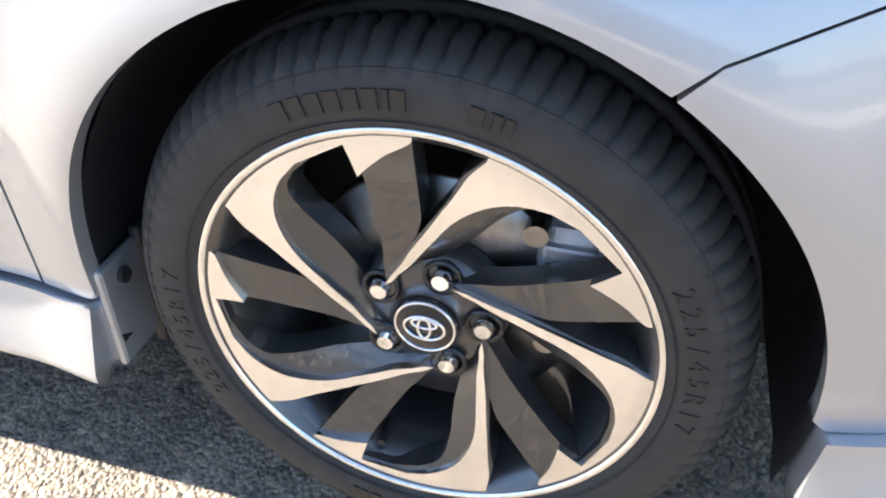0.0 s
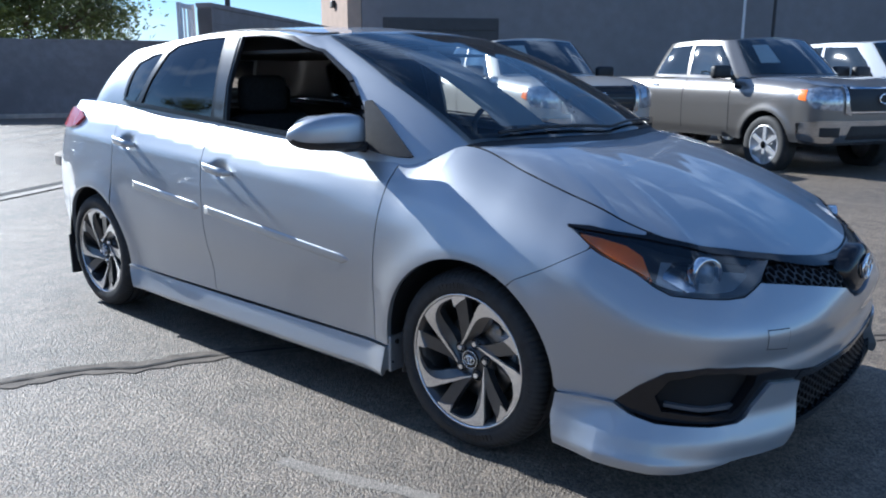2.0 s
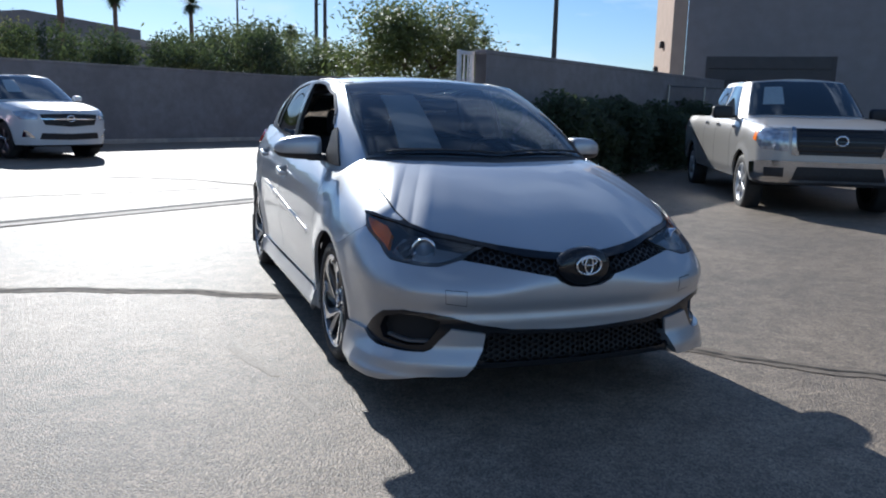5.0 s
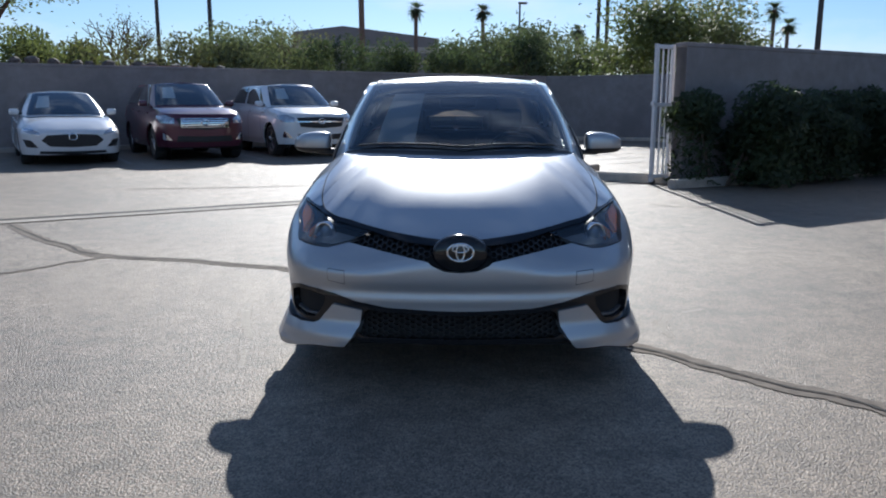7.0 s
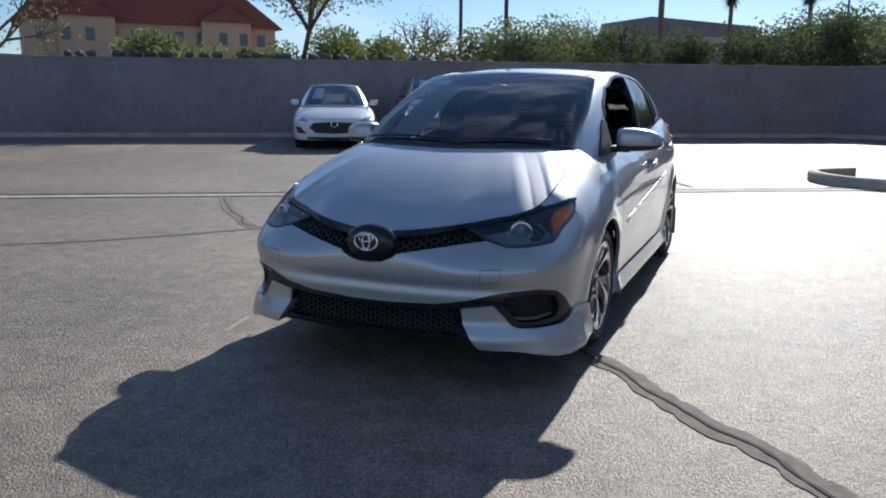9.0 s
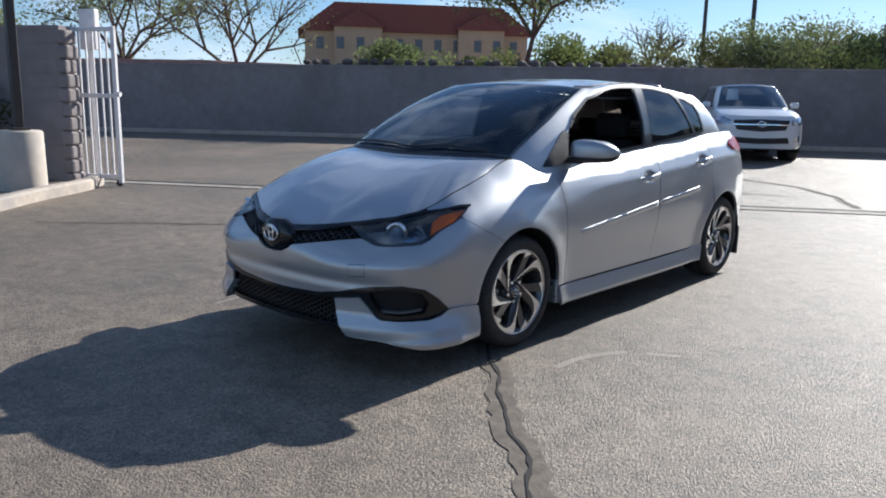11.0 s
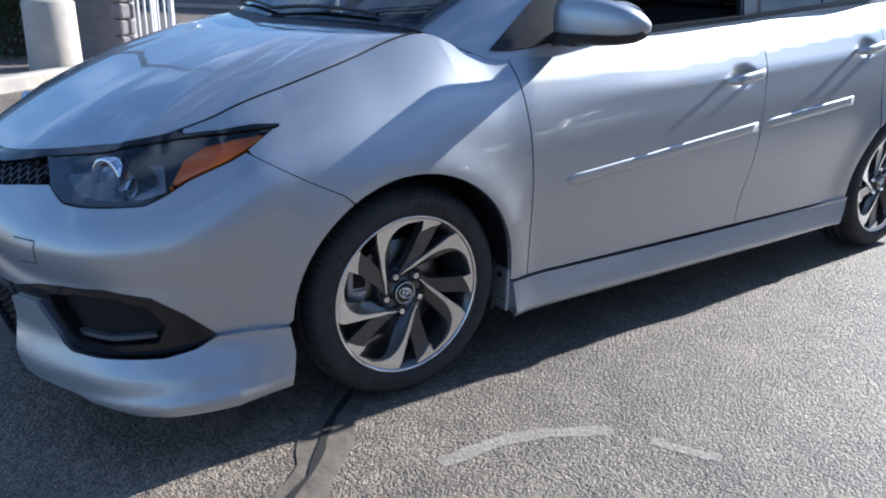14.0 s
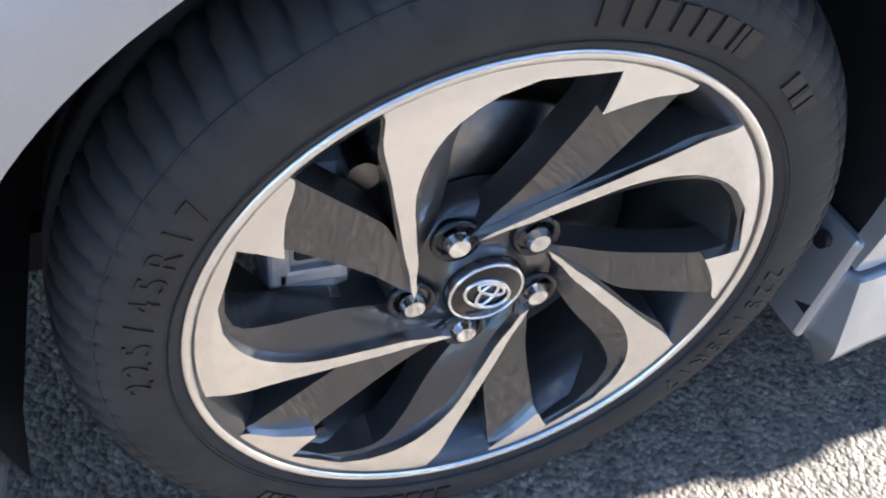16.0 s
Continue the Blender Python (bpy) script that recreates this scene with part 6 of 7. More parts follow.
def shrub(x, y, h, w, mat, seed, leaves=1500, leaf=0.10, name="shrub", label="", base=None, category="shrub", group="shrubs"):
    leaf, leaves = leaf * 0.68, int(leaves * 1.9)
    rng = random.Random(seed)
    s = thing(name, pose(x, y, lift_of(x, y) if base is None else base), label, category, group)
    bm = bmesh.new()
    lobes = [(Vector((rng.uniform(-w, w) * 0.6, rng.uniform(-w, w) * 0.6, h * rng.uniform(0.45, 0.85))), rng.uniform(0.25, 0.5) * w) for _ in range(9)]
    for c, r in lobes:
        rod((c.x * 0.2, c.y * 0.2, -0.1), c, 0.03, 0.01, 5, bm, False)
    bpart("woody_base", bm, BARK, s)
    vs, fs = [], []
    for i in range(leaves):
        c0, r = lobes[rng.randrange(len(lobes))]
        d = Vector((rng.gauss(0, 1), rng.gauss(0, 1), rng.gauss(0, 1))).normalized() * r * rng.random() ** 0.35
        c = c0 + Vector((d.x, d.y, d.z * 0.8))
        if rng.random() < 0.25:
            c.z *= rng.random()
        u = Vector((rng.gauss(0, 1), rng.gauss(0, 1), rng.gauss(0, 1))).normalized()
        q = u.orthogonal().normalized() * leaf * rng.uniform(0.3, 0.6)
        u = u * leaf * rng.uniform(0.7, 1.3)
        k = len(vs)
        vs += [c - u, c + q, c + u, c - q]
        fs.append((k, k + 1, k + 2, k + 3))
    part("foliage", [tuple(v) for v in vs], fs, mat, s, smooth=False)
    return s


def palm(x, y, h, seed, base=0.0):
    rng = random.Random(seed)
    p = thing("palm_tree", pose(x, y, base), "tall thin fan palm with a ragged crown", "palm tree", "palm trees")
    bend = rng.uniform(-0.3, 0.3)
    pts = [(bend * math.sin(t * 2.2), bend * 0.6 * math.sin(t * 1.7), h * t) for t in np.linspace(0, 1, 9)]
    part("trunk", *ring_tube(pts, 0.17, 8, False), PALM_BARK, p)
    vs, fs = [], []
    top = Vector(pts[-1])
    for i in range(46):
        a, e = rng.uniform(0, 2 * math.pi), rng.uniform(-1.2, 1.1)
        d = Vector((math.cos(a) * math.cos(e), math.sin(a) * math.cos(e), math.sin(e)))
        s = d.cross(Vector((0, 0, 1))).normalized()
        L = rng.uniform(0.8, 1.25)
        for j in range(7):
            q = (d + s * (j - 3) * 0.16).normalized()
            b0 = top + d * L * 0.45
            tip = top + q * L - Vector((0, 0, 0.22 * L))
            w = s * 0.035
            k = len(vs)
            vs += [top + d * 0.1, b0 + w + (q - d) * 0.3, tip, b0 - w + (q - d) * 0.3]
            fs.append((k, k + 1, k + 2, k + 3))
    part("crown", [tuple(v) for v in vs], fs, LEAF[2], p, smooth=False)


for az, d, el, sd in ((92.4, 70, 7.0, 1), (88.0, 72, 6.9, 2), (68.2, 75, 6.5, 3), (67.3, 78, 5.5, 4), (81.2, 85, 5.1, 5), (84.1, 85, 5.1, 6)):
    palm(*spot(E7, az, d), 1.29 + d * math.tan(radians(el)) - 0.4, sd)
palm(*spot(E7, 96.3, 48), 12.0, 7)
palm(*spot(E35, 78.8, 75), 8.2, 8)
tree(*spot(E7, 74.4, 31), 5.3, 3.4, LEAF[1], 11, 7500, 0.15, 0.30, 0.55, label="broad green palo verde tree beyond the wall")
tree(*spot(E35, 81.5, 40), 5.2, 3.6, LEAF[0], 12, 5000, 0.18, 0.25, 0.65, label="dense olive-green tree beyond the wall")
tree(*spot(E11, 127.6, 32), 6.7, 3.6, LEAF[1], 13, 4200, 0.12, 0.44, 0.42, label="leaning mesquite tree with a spreading crown", lean=(0.7, 0.3), base=0.8)
tree(*spot(E11, 147.0, 30), 5.4, 3.8, LEAF[3], 14, 900, 0.09, 0.22, 0.45, label="bare branching desert tree with few leaves", base=0.8)
tree(*spot(E11, 154.5, 33), 5.8, 3.0, LEAF[0], 15, 2400, 0.11, 0.28, 0.45, label="dark mesquite tree beyond the wall", base=0.8)
tree(*spot(E11, 164, 40), 5.2, 2.6, LEAF[0], 16, 2400, 0.12, 0.3, 0.5, label="dark mesquite tree beyond the wall", base=0.5)
tree(*spot(E7, 112.5, 38), 4.6, 1.4, LEAF[3], 17, 250, 0.09, 0.35, 0.3, label="thin bare tree beyond the wall", base=0.6)
tree(*spot(E7, 101.5, 45), 5.0, 2.5, LEAF[3], 18, 1200, 0.13, 0.3, 0.5, label="half-bare tree beyond the wall", base=0.6)
rng = random.Random(5)
for az, d, el, w, m in ((124, 30, 3.2, 1.9, 1), (119.5, 32, 3.9, 2.2, 1), (116, 33, 4.4, 2.6, 1), (113, 34, 3.9, 2.4, 3), (109, 36, 4.2, 2.6, 3), (105.5, 36, 4.7, 2.8, 0), (102.5, 38, 4.9, 2.8, 0), (99, 38, 4.0, 2.6, 2), (95.5, 38, 4.0, 2.8, 2), (92, 38, 3.9, 2.6, 2), (86, 36, 4.8, 3.0, 2), (83, 36, 4.6, 2.8, 0), (80.5, 36, 4.4, 2.4, 1), (128, 31, 2.9, 1.8, 0), (131.5, 32, 3.9, 1.7, 0), (76, 42, 4.0, 2.6, 0), (71, 36, 4.4, 2.6, 1)):
    x, y = spot(E7, az, d)
    b = 0.6
    shrub(x, y, (1.29 + d * math.tan(radians(el)) - b) * 1.12, w, LEAF[m], rng.randrange(999), 2300, 0.13, label=("bright green desert shrub", "bright green desert shrub", "dark green shrub mass", "dusty grey-green shrub")[m] + " beyond the wall", base=b)
for k in range(12):
    x, y = lot(8.1 + 1.15 * k, 5.05)
    shrub(x, y, 1.5, 1.15, LEAF[2], 40 + k, 6500, 0.085, name="hedge_shrub", label="dense dark green clipped shrub against the block wall", base=0.05, category="hedge", group="hedge by the wall")
for x, y in ((-9.3, 0.25), (-10.4, -0.5), (-11.6, -1.2)):
    shrub(x, y, 1.35, 0.95, LEAF[2], int(x * -10), 1600, 0.07, name="hedge_shrub", label="dark green shrub in the gravel planter", base=0.1, category="hedge", group="planter shrubs")


# ---- the other parked vehicles ----
def vehicle(name, label, front, facing, paint, s, group):
    """A parked vehicle, nose towards facing, with its nose's middle at front. s: its measures in metres."""
    f = Vector(facing).normalized()
    org = Vector(front) - f * s["fo"]
    gz = lift_of(*front) + s.get("ground", 0.0)
    car2 = thing(name, pose(org.x, org.y, gz, 0, 0, math.degrees(math.atan2(f.x, -f.y))), label, s["category"], group)
    W, fo, wb, ro, R = s["W"], s["fo"], s["wb"], s["ro"], s["R"]
    end = wb + ro
    hp = [(0, -fo), (W * 0.5, -fo + 0.015), (W * 0.80, -fo + s["round"] * 0.35), (W * 0.95, -fo + s["round"]), (W * 0.99, -fo + s["round"] * 2.2), (W, 0.1), (W, wb), (W * 0.98, end - 0.35), (W * 0.88, end - 0.08), (W * 0.5, end), (0, end + 0.01)]
    ln = spline_path(hp, 600)
    ar = np.r_[0, np.cumsum(np.linalg.norm(np.diff(ln, axis=0), axis=1))]
    ar -= np.interp(0.05, ln[60:540, 1], ar[60:540]) - 0.05
    tg = np.gradient(ln, axis=0)
    tg /= np.linalg.norm(tg, axis=1, keepdims=True) + 1e-9
    u0, u1 = ar[0], ar[-1]
    fx = lambda x: float(np.interp(x, ln[:150, 0], ar[:150]))
    fy = lambda y: float(np.interp(y, ln[:, 1], ar))
    cy, cz = s["cowl"]
    tz = smooth_curve([(u0, s["nose"]), (fx(W * 0.8), s["nose"] + 0.01), (fy(-fo + 0.5), s["nose"] + 0.05), (fy(cy), s["belt"][0]), (fy((cy + s["rear"]) / 2), (s["belt"][0] + s["belt"][1]) / 2), (fy(s["rear"]), s["belt"][1]), (u1, s.get("deck", s["belt"][1]))])
    ti = smooth_curve([(u0, 0.07), (fx(W * 0.8), 0.10), (fy(-fo + 0.6), 0.11), (fy(cy), s["tuck"]), (u1, s["tuck"])])
    lo = smooth_curve([(0.0, 0.08), (s["sill"], 0.05), (s["sill"] + 0.15, 0.012), (s["waist"], 0.0)])

    def flank(u, z):
        u, z = np.asarray(u, float), np.asarray(z, float)
        x, y = np.interp(u, ar, ln[:, 0]), np.interp(u, ar, ln[:, 1])
        tx, ty = np.interp(u, ar, tg[:, 0]), np.interp(u, ar, tg[:, 1])
        v = np.clip((z - s["waist"]) / (tz(u) - s["waist"]), 0, 1.1)
        ins = lo(z) + ti(u) * v ** 3.2
        for hy in (0, wb):
            ins = ins - 0.02 * np.exp(-((np.hypot(u - hy, z - R) - R - 0.07) / 0.07) ** 2)
        return np.stack([x - ins * ty, y + ins * tx, z + 0 * x], -1)
    ra = R + 0.065
    wheel_arc = lambda hy, n=24: [(hy + ra * math.cos(radians(a)), R + ra * math.sin(radians(a))) for a in np.linspace(2, 178, n)]
    rim_top = [(u, float(tz(u)) - 0.002) for u in np.linspace(u0, u1, 40)]
    sill = s["sill"]
    poly = rim_top + [(u1, sill + 0.1), (wb + ra, sill + 0.08)] + wheel_arc(wb) + [(wb - ra, sill), (ra, sill)] + wheel_arc(0) + [(-ra, sill + 0.02), (u0, sill + 0.02)]
    part("body", *mirrored(sheet(flank, poly, 0.035, back=0.03), True), paint, car2)
    bpart("underbody", box(-W * 0.72, W * 0.72, -fo + 0.25, end - 0.2, sill - 0.02, sill + 0.25), DARK, car2)
    for sx in (1, -1):
        for hy in (0, wb):
            v, fc = lathe([(ra + 0.004, W - 0.03), (ra + 0.01, W - 0.32), (0.02, W - 0.32)], 32)
            v = v * (sx, 1, 1) + np.array([0, hy, R])
            part("wheel_well", v, [q for q in fc if any(v[i][2] > sill - 0.02 for i in q)], DARK, car2)
    # hood
    ucw = fy(cy + 0.1)
    bw = W - s["tuck"]
    ks = [0, 0.12, 0.2, 0.26, 0.5, 0.8, 0.88, 1.0]
    ry = s["rear"]
    b0, b1 = s["belt"]
    base = [(0, cy - 0.14, cz), (bw * 0.55, cy - 0.10, cz), (bw * 0.88, cy + 0.04, cz - 0.01), (bw, cy + 0.22, b0 + 0.005), (bw, (cy + ry) / 2, (b0 + b1) / 2), (bw, ry - 0.15, b1), (bw * 0.85, ry - 0.02, b1), (0, ry + 0.04, b1)]
    rw, rz, r0, r1 = s["roof_w"], s["roof"], s["roof_y"][0], s["roof_y"][1]
    top = [(0, r0 - 0.06, rz - 0.02), (rw * 0.55, r0 - 0.04, rz - 0.022), (rw * 0.92, r0 + 0.02, rz - 0.04), (rw, r0 + 0.10, rz - 0.05), (rw, (r0 + r1) / 2, rz - 0.03), (rw, r1 - 0.12, rz - 0.05), (rw * 0.88, r1, rz - 0.05), (0, r1 + 0.05, rz - 0.03)]
    bf = [smooth_catmull(np.array(ks), np.array([p[i] for p in base])) for i in range(3)]
    tf = [smooth_catmull(np.array(ks), np.array([p[i] for p in top])) for i in range(3)]

    def cab(k, v):
        k, v = np.asarray(k, float), np.asarray(v, float)
        kk = np.abs(k)
        b, t = np.stack([q(kk) for q in bf], -1), np.stack([q(kk) for q in tf], -1)
        p = b + (t - b) * v[..., None]
        p[..., 0] += 4 * v * (1 - v) * 0.02 * (kk > 0.24)
        p[..., 2] += 4 * v * (1 - v) * 0.02 * (kk < 0.24)
        p[..., 0] *= np.where(k < 0, -1, 1)
        return p

    def bonnet(g, j):
        g, j = np.asarray(g, float), np.asarray(j, float)
        u = u0 + (ucw - u0) * g
        e = flank(u, tz(u))
        c = np.stack([q(0.25 * g) for q in bf], -1) - np.array([0, 0.015, 0.015])
        p = e + (c - e) * j[..., None]
        p[..., 2] += 4 * j * (1 - j) * 0.055 * np.linalg.norm(c - e, axis=-1)
        return p

    def lid(k, j):
        k, j = np.asarray(k, float), np.clip(np.asarray(j, float), 0, 1)
        t = np.stack([q(k) for q in tf], -1)
        return np.stack([t[..., 0] * (1 - j), t[..., 1], t[..., 2] + np.maximum(rz - t[..., 2], 0) * (1 - (1 - j) ** 2)], -1)
    part("hood", *mirrored(sheet(bonnet, [(0, 0.002), (0.99, 0.002), (0.99, 0.998), (0, 0.998)], 0.035), True), paint, car2)
    part("cabin", *mirrored(sheet(cab, [(0, 0), (1, 0), (1, 1), (0, 1)], 0.03), True), paint, car2)
    part("roof", *mirrored(sheet(lid, [(0, 0), (1, 0), (1, 1), (0, 1)], 0.04), True), paint, car2)
    if s.get("deck"):
        bpart("bed", box(-W + 0.12, W - 0.12, ry, end - 0.03, s["deck"] - 0.5, s["deck"] - 0.06), BLACK, car2, "dark cargo bed")
    elif end - ry > 0.3:
        bpart("boot_lid", box(-W + 0.14, W - 0.14, ry - 0.05, end - 0.05, b1 - 0.2, b1 + 0.005, 0.04), paint, car2)
    wsx = [(-0.215, 0.05), (0.215, 0.05), (0.218, 0.5), (0.21, 0.95), (-0.21, 0.95), (-0.218, 0.5)]
    win = part("windshield", *sheet(cab, wsx, 0.025, lift=0.006), FLAT_GLASS, car2, "dark windshield")
    # the sheet lies on the opaque pane; its colour carries the glass's dimming
    pr = sheet(cab, [(-0.16, 0.30), (-0.085, 0.30), (-0.085, 0.78), (-0.155, 0.78)], 0.03, lift=0.009)
    part("price_sheet", *pr, DIM_PAPER, win, "white price sheet")
    sides = [[(0.285, 0.08), (0.53, 0.08), (0.53, 0.88), (0.33, 0.88), (0.295, 0.5)], [(0.55, 0.08), (0.74, 0.08), (0.735, 0.86), (0.55, 0.88)]] + ([] if s.get("deck") else [[(0.755, 0.12), (0.80, 0.16), (0.80, 0.75), (0.75, 0.82)]])
    for w in sides:
        both("side_window", sheet(cab, w, 0.02, lift=0.006), FLAT_GLASS, car2)
    for y in (s["doors"]):
        both("door_gap", sheet(flank, [(y, sill + 0.1), (y + 0.012, sill + 0.1), (y + 0.012, float(tz(y)) - 0.02), (y, float(tz(y)) - 0.02)], 0.012, lift=0.003), DARK, car2)
        hz = float(tz(y)) - 0.14
        both("handle", sheet(flank, [(y - 0.24, hz), (y - 0.06, hz + 0.005), (y - 0.06, hz + 0.035), (y - 0.24, hz + 0.03)], 0.02, lift=0.03, back=0.03), s.get("handle", paint), car2)
    # face
    for nm, pl, mt, lf, lab in s["face"](fx, fy, W, fo):
        vf = sheet(flank, pl, 0.02, lift=lf, back=0.02)
        if min(p[0] for p in pl) < u0 + 0.02:
            part(nm, *mirrored(vf, True), mt, car2, lab)
        else:
            both(nm, vf, mt, car2, lab)
    for k in range(s.get("bars", 0)):
        z = s["bar_z"][0] + (s["bar_z"][1] - s["bar_z"][0]) * k / max(1, s["bars"] - 1)
        part("grille_bar", *mirrored(sheet(flank, [(u0, z), (fx(s["bar_x"]), z), (fx(s["bar_x"]), z + 0.022), (u0, z + 0.022)], 0.02, lift=0.016, back=0.012), True), s["bar_mat"], car2)
    part("emblem", *ring_tube([(x, -fo - 0.022, z) for x, _, z in ell(0, s["emblem"], 0.075, 0.06, 24)], 0.014, 6), CHROME, car2, "plain chrome ring emblem")
    for sx in (1, -1):
        mx, my, mz2 = sx * (bw + s.get("mirror_out", 0.14)), cy + 0.38, b0 + 0.10
        hm, wm = s.get("mirror_size", (0.065, 0.095))
        mir = bpart("door_mirror", box(mx - wm, mx + wm, my - 0.07, my + 0.06, mz2 - hm, mz2 + hm, 0.045, 3), s.get("mirror_mat", paint), car2, smooth=True)
        bpart("stalk", box(sx * (bw - 0.03), mx, my - 0.02, my + 0.03, mz2 - hm + 0.01, mz2 - hm + 0.05), BLACK, mir)
    # wheels
    w1 = thing("wheel")
    w1.parent = car2
    v, fc = lathe([(R * 0.66, 0.0), (R * 0.7, 0.012), (R * 0.86, 0.016), (R * 0.96, 0.004), (R, -0.03), (R, -0.19), (R * 0.93, -0.22), (R * 0.6, -0.22)], 40)
    part("tyre", v, fc, RUBBER, w1)
    v, fc = lathe([(R * 0.68, -0.004), (R * 0.67, 0.006), (R * 0.62, 0.002), (R * 0.60, -0.08), (0.02, -0.09)], 40)
    rim2 = part("rim", v, fc, PALE_ALLOY if s.get("deck") else GUNMETAL, w1)
    n = s.get("spokes", 5)
    for i in range(n):
        a = 2 * math.pi * i / n
        bm = box(-0.03, 0.0, -0.035, 0.035, 0.03, R * 0.63, 0.008, 1)
        bmesh.ops.rotate(bm, cent=(0, 0, 0), matrix=Matrix.Rotation(a, 3, "X"), verts=bm.verts)
        bpart("spoke", bm, PALE_ALLOY if s.get("deck") else MACHINED, rim2)
    bpart("hub_cap", rod((-0.02, 0, 0), (0.006, 0, 0), 0.05, n=20), CHROME, rim2)
    for i, (sx, hy) in enumerate(((1, 0), (-1, 0), (1, wb), (-1, wb))):
        m = pose(sx * (W - 0.035), hy, R, 0, 0, 0 if sx > 0 else 180)
        if i == 0:
            w1.matrix_basis = m
        else:
            copy_thing(w1, m)
    both("tail_lamp", sheet(flank, [(fy(end - 0.35), b1 - 0.32), (u1 - W * 0.75, b1 - 0.32), (u1 - W * 0.75, b1 - 0.05), (fy(end - 0.35), b1 - 0.05)], 0.03, lift=0.008, back=0.01), RED_LENS, car2)
    return car2


LAMP_GREY = material("clear_lamp_face", (0.42, 0.45, 0.5), 0.1, 0.6, coat=1.0, spread=0.4, scale=18)


def sedan_face(fx, fy, W, fo):
    return [("grille", [(fx(0), 0.36), (fx(0.42), 0.38), (fx(0.56), 0.50), (fx(0.45), 0.60), (fx(0), 0.62)], BLACK, 0.006, "black trapezoid grille"),
            ("headlight", [(fx(0.56), 0.60), (fx(W * 0.84), 0.64), (fy(-fo + 0.55), 0.74), (fx(W * 0.84), 0.72), (fx(0.6), 0.66)], LAMP_GREY, 0.008, ""),
            ("fog_recess", [(fx(0.62), 0.36), (fx(W * 0.88), 0.37), (fy(-fo + 0.30), 0.52), (fx(0.74), 0.50)], BLACK, 0.006, ""),
            ("air_intake", [(fx(0), 0.22), (fx(0.62), 0.24), (fx(0.60), 0.29), (fx(0), 0.28)], BLACK, 0.006, "")]


def suv_face(fx, fy, W, fo):
    return [("grille", [(fx(0), 0.66), (fx(0.50), 0.70), (fx(0.58), 0.90), (fx(0), 0.92)], BLACK, 0.008, "dark shield grille"),
            ("headlight", [(fx(0.62), 0.80), (fx(W * 0.9), 0.80), (fy(-fo + 0.50), 0.95), (fx(W * 0.84), 0.97), (fx(0.62), 0.90)], LAMP_GREY, 0.008, ""),
            ("fog_recess", [(fx(0.66), 0.44), (fx(W * 0.9), 0.46), (fy(-fo + 0.22), 0.60), (fx(0.76), 0.56)], CHROME, 0.006, "chrome fog trim"),
            ("air_intake", [(fx(0), 0.40), (fx(0.60), 0.42), (fx(0.56), 0.54), (fx(0), 0.52)], BLACK, 0.006, "")]


def pickup_face(fx, fy, W, fo):
    return [("grille", [(fx(0), 0.86), (fx(0.50), 0.86), (fx(0.56), 1.00), (fx(0.56), 1.20), (fx(0), 1.20)], BLACK, 0.010, "black slotted grille"),
            ("headlight", [(fx(0.64), 0.90), (fx(W * 0.93), 0.92), (fy(-fo + 0.42), 1.16), (fx(W * 0.88), 1.20), (fx(0.66), 1.16)], LAMP_GREY, 0.010, "clear headlight"),
            ("bumper", [(fx(0), 0.52), (fx(W * 0.86), 0.50), (fy(-0.62), 0.54), (fy(-0.60), 0.74), (fx(W * 0.86), 0.78), (fx(0), 0.78)], SHADE_CHROME, 0.05, "chrome bumper"),
            ("air_intake", [(fx(0), 0.55), (fx(0.58), 0.55), (fx(0.52), 0.71), (fx(0), 0.71)], BLACK, 0.056, ""),
            ("fog_lamp", [(fx(0.68), 0.58), (fx(0.88), 0.58), (fx(0.88), 0.69), (fx(0.68), 0.69)], BLACK, 0.056, ""),
            ("side_marker", [(fy(-fo + 0.30), 1.02), (fy(-fo + 0.42), 1.04), (fy(-fo + 0.42), 1.16), (fy(-fo + 0.31), 1.16)], AMBER, 0.014, "amber marker"),
            ("bumper_skirt", [(fx(0), 0.47), (fx(W * 0.86), 0.46), (fy(-0.62), 0.48), (fy(-0.62), 0.54), (fx(W * 0.86), 0.51), (fx(0), 0.52)], BLACK, 0.03, ""),
            ("grille_surround", [(fx(0.50), 0.84), (fx(0.60), 0.86), (fx(0.61), 1.21), (fx(0.56), 1.21), (fx(0.555), 1.0)], SHADE_CHROME, 0.016, "chrome grille surround")]


SEDAN = dict(category="car", W=0.93, fo=0.93, wb=2.80, ro=1.10, R=0.325, round=0.34, sill=0.20, waist=0.58, nose=0.70, cowl=(0.25, 0.95), belt=(0.94, 1.02), rear=3.05, tuck=0.13, roof=1.475, roof_w=0.56, roof_y=(1.15, 2.45),
             doors=(0.62, 1.62, 2.62), face=sedan_face, emblem=0.565)
SUV = dict(category="car", W=0.95, fo=0.90, wb=2.86, ro=1.0, R=0.37, round=0.38, sill=0.28, waist=0.72, nose=0.99, cowl=(0.30, 1.15), belt=(1.12, 1.22), rear=3.66, tuck=0.12, roof=1.70, roof_w=0.62, roof_y=(1.15, 3.30),
           doors=(0.62, 1.62, 2.62), face=suv_face, emblem=0.82)
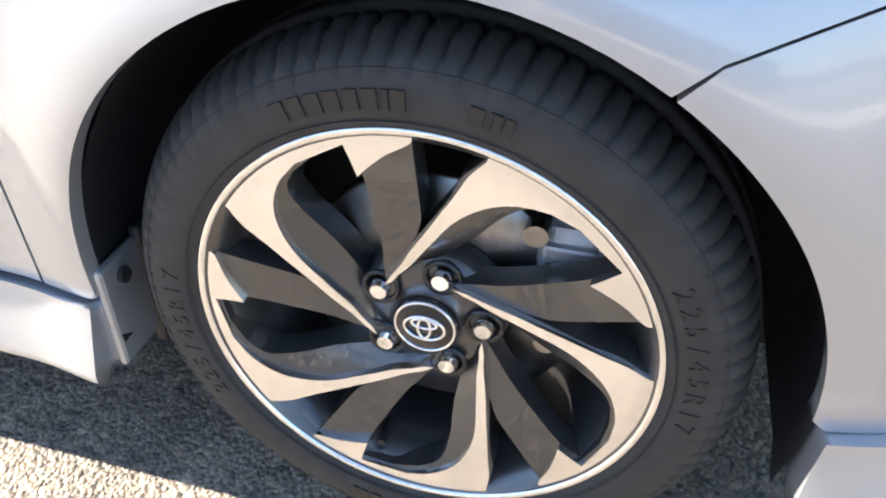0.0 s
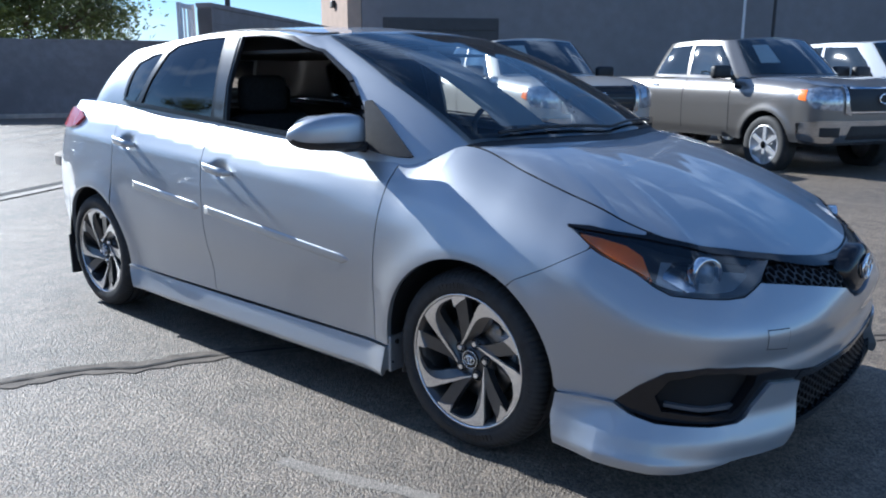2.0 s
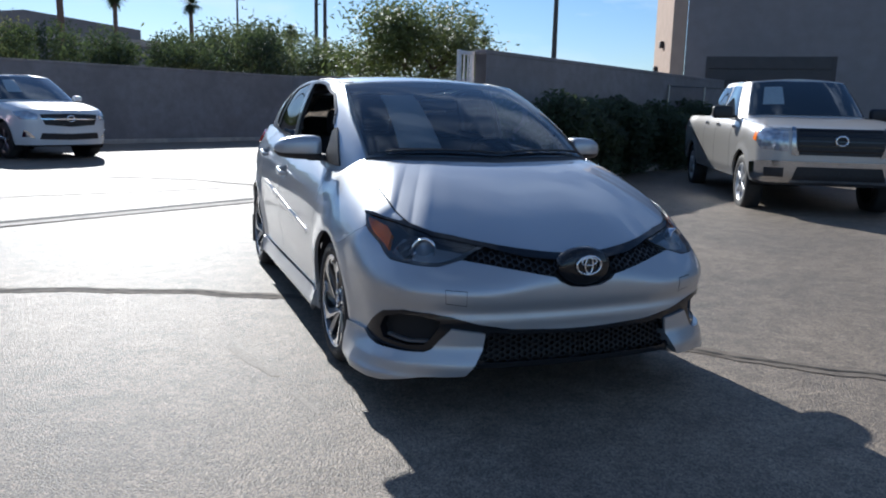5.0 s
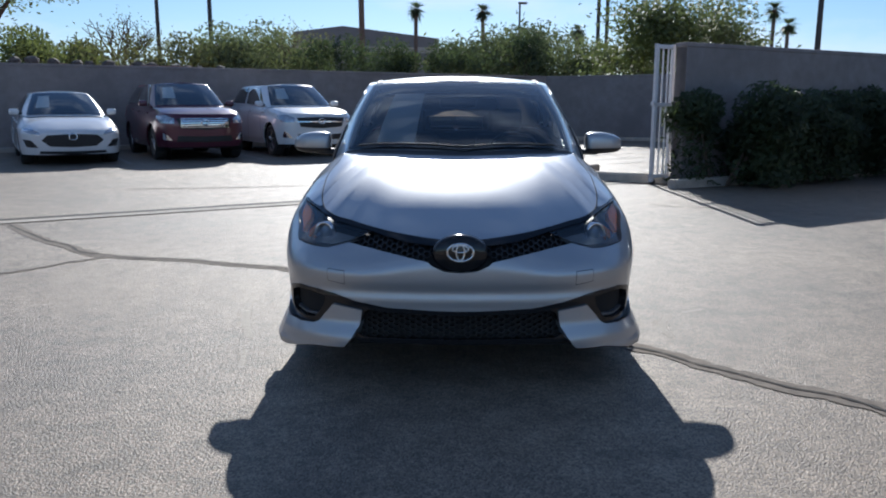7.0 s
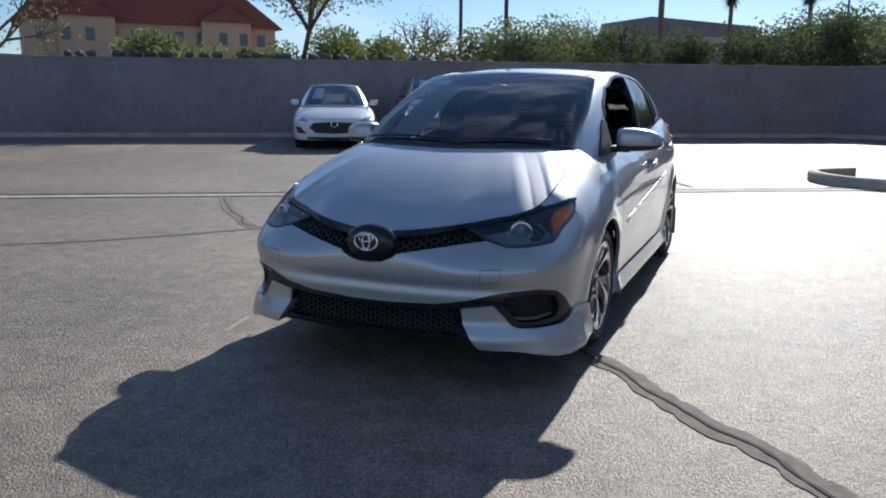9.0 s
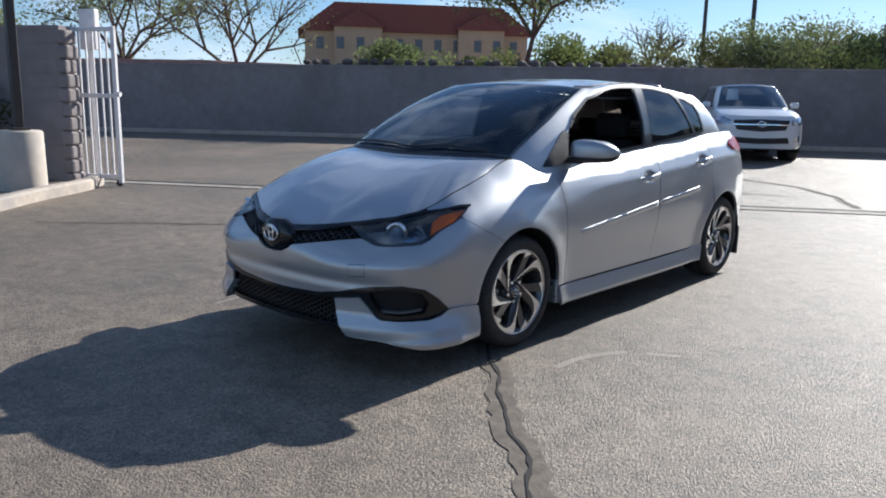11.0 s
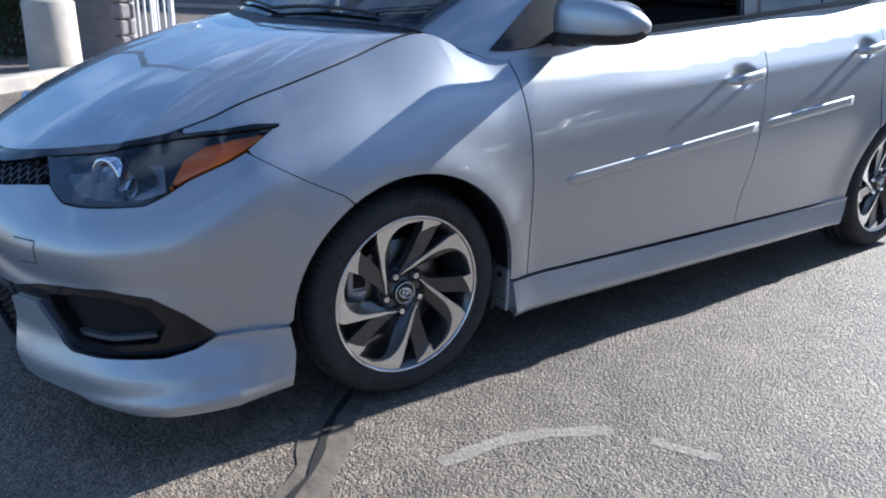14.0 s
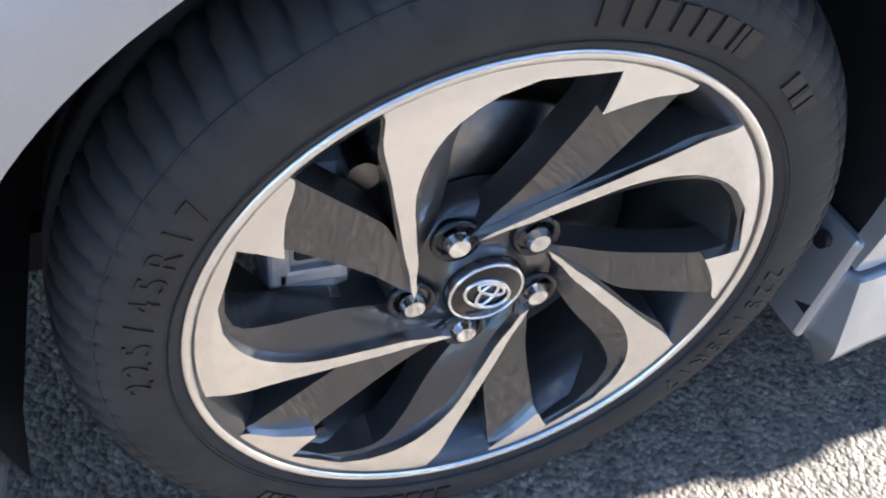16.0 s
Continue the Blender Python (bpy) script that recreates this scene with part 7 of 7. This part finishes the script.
PICKUP = dict(category="pickup truck", W=1.01, fo=1.0, wb=3.85, ro=1.25, R=0.405, round=0.24, sill=0.46, waist=0.95, nose=1.20, cowl=(0.42, 1.34), belt=(1.30, 1.34), rear=2.92, deck=1.33, tuck=0.11, roof=1.92, roof_w=0.70, roof_y=(1.05, 2.66),
              doors=(0.72, 1.80, 2.72), face=pickup_face, emblem=1.05, bars=5, bar_z=(0.90, 1.16), bar_x=0.52, bar_mat=BLACK_GLOSS, spokes=6, mirror_mat=BLACK, mirror_size=(0.095, 0.15), mirror_out=0.24, handle=CHROME, ground=-0.06)
paint = lambda n, c, m=0.4: material(n, c, 0.3, m, coat=1.0, spread=0.02, scale=500)
WHITE_PAINT = paint("white_car_paint", (0.72, 0.73, 0.74), 0.0)
RED_PAINT = paint("dark_red_car_paint", (0.085, 0.016, 0.036), 0.35)
CHAMPAGNE, GREY_PAINT = paint("champagne_car_paint", (0.52, 0.50, 0.47), 0.3), paint("gunmetal_car_paint", (0.20, 0.19, 0.18), 0.6)
ROW = (0.515, -0.857)
vehicle("sedan_car", "white sedan parked nose out by the wall", (-7.5, 11.0), ROW, WHITE_PAINT, SEDAN, "cars by the back wall")
vehicle("suv_car", "dark red sport utility car with bright slatted grille", (-5.3, 12.35), ROW, RED_PAINT, dict(SUV, bars=5, bar_z=(0.71, 0.88), bar_x=0.50, bar_mat=CHROME), "cars by the back wall")
vehicle("suv_car", "white sport utility car with dark grille", (-3.03, 13.7), ROW, WHITE_PAINT, dict(SUV, bars=1, bar_z=(0.8, 0.8), bar_x=0.56, bar_mat=CHROME), "cars by the back wall")
NOSE = (-0.48, -0.877)
vehicle("pickup_truck", "champagne crew-cab pickup with black grille", (6.75, 3.85), NOSE, CHAMPAGNE, PICKUP, "pickups by the building")
vehicle("pickup_truck", "dark grey crew-cab pickup with chrome bumper", (8.75, 0.85), NOSE, GREY_PAINT, dict(PICKUP, bar_mat=CHROME, bars=2, bar_z=(0.87, 1.17)), "pickups by the building")
vehicle("pickup_truck", "white crew-cab pickup parked beside the grey one", (10.9, -0.5), NOSE, WHITE_PAINT, PICKUP, "pickups by the building")
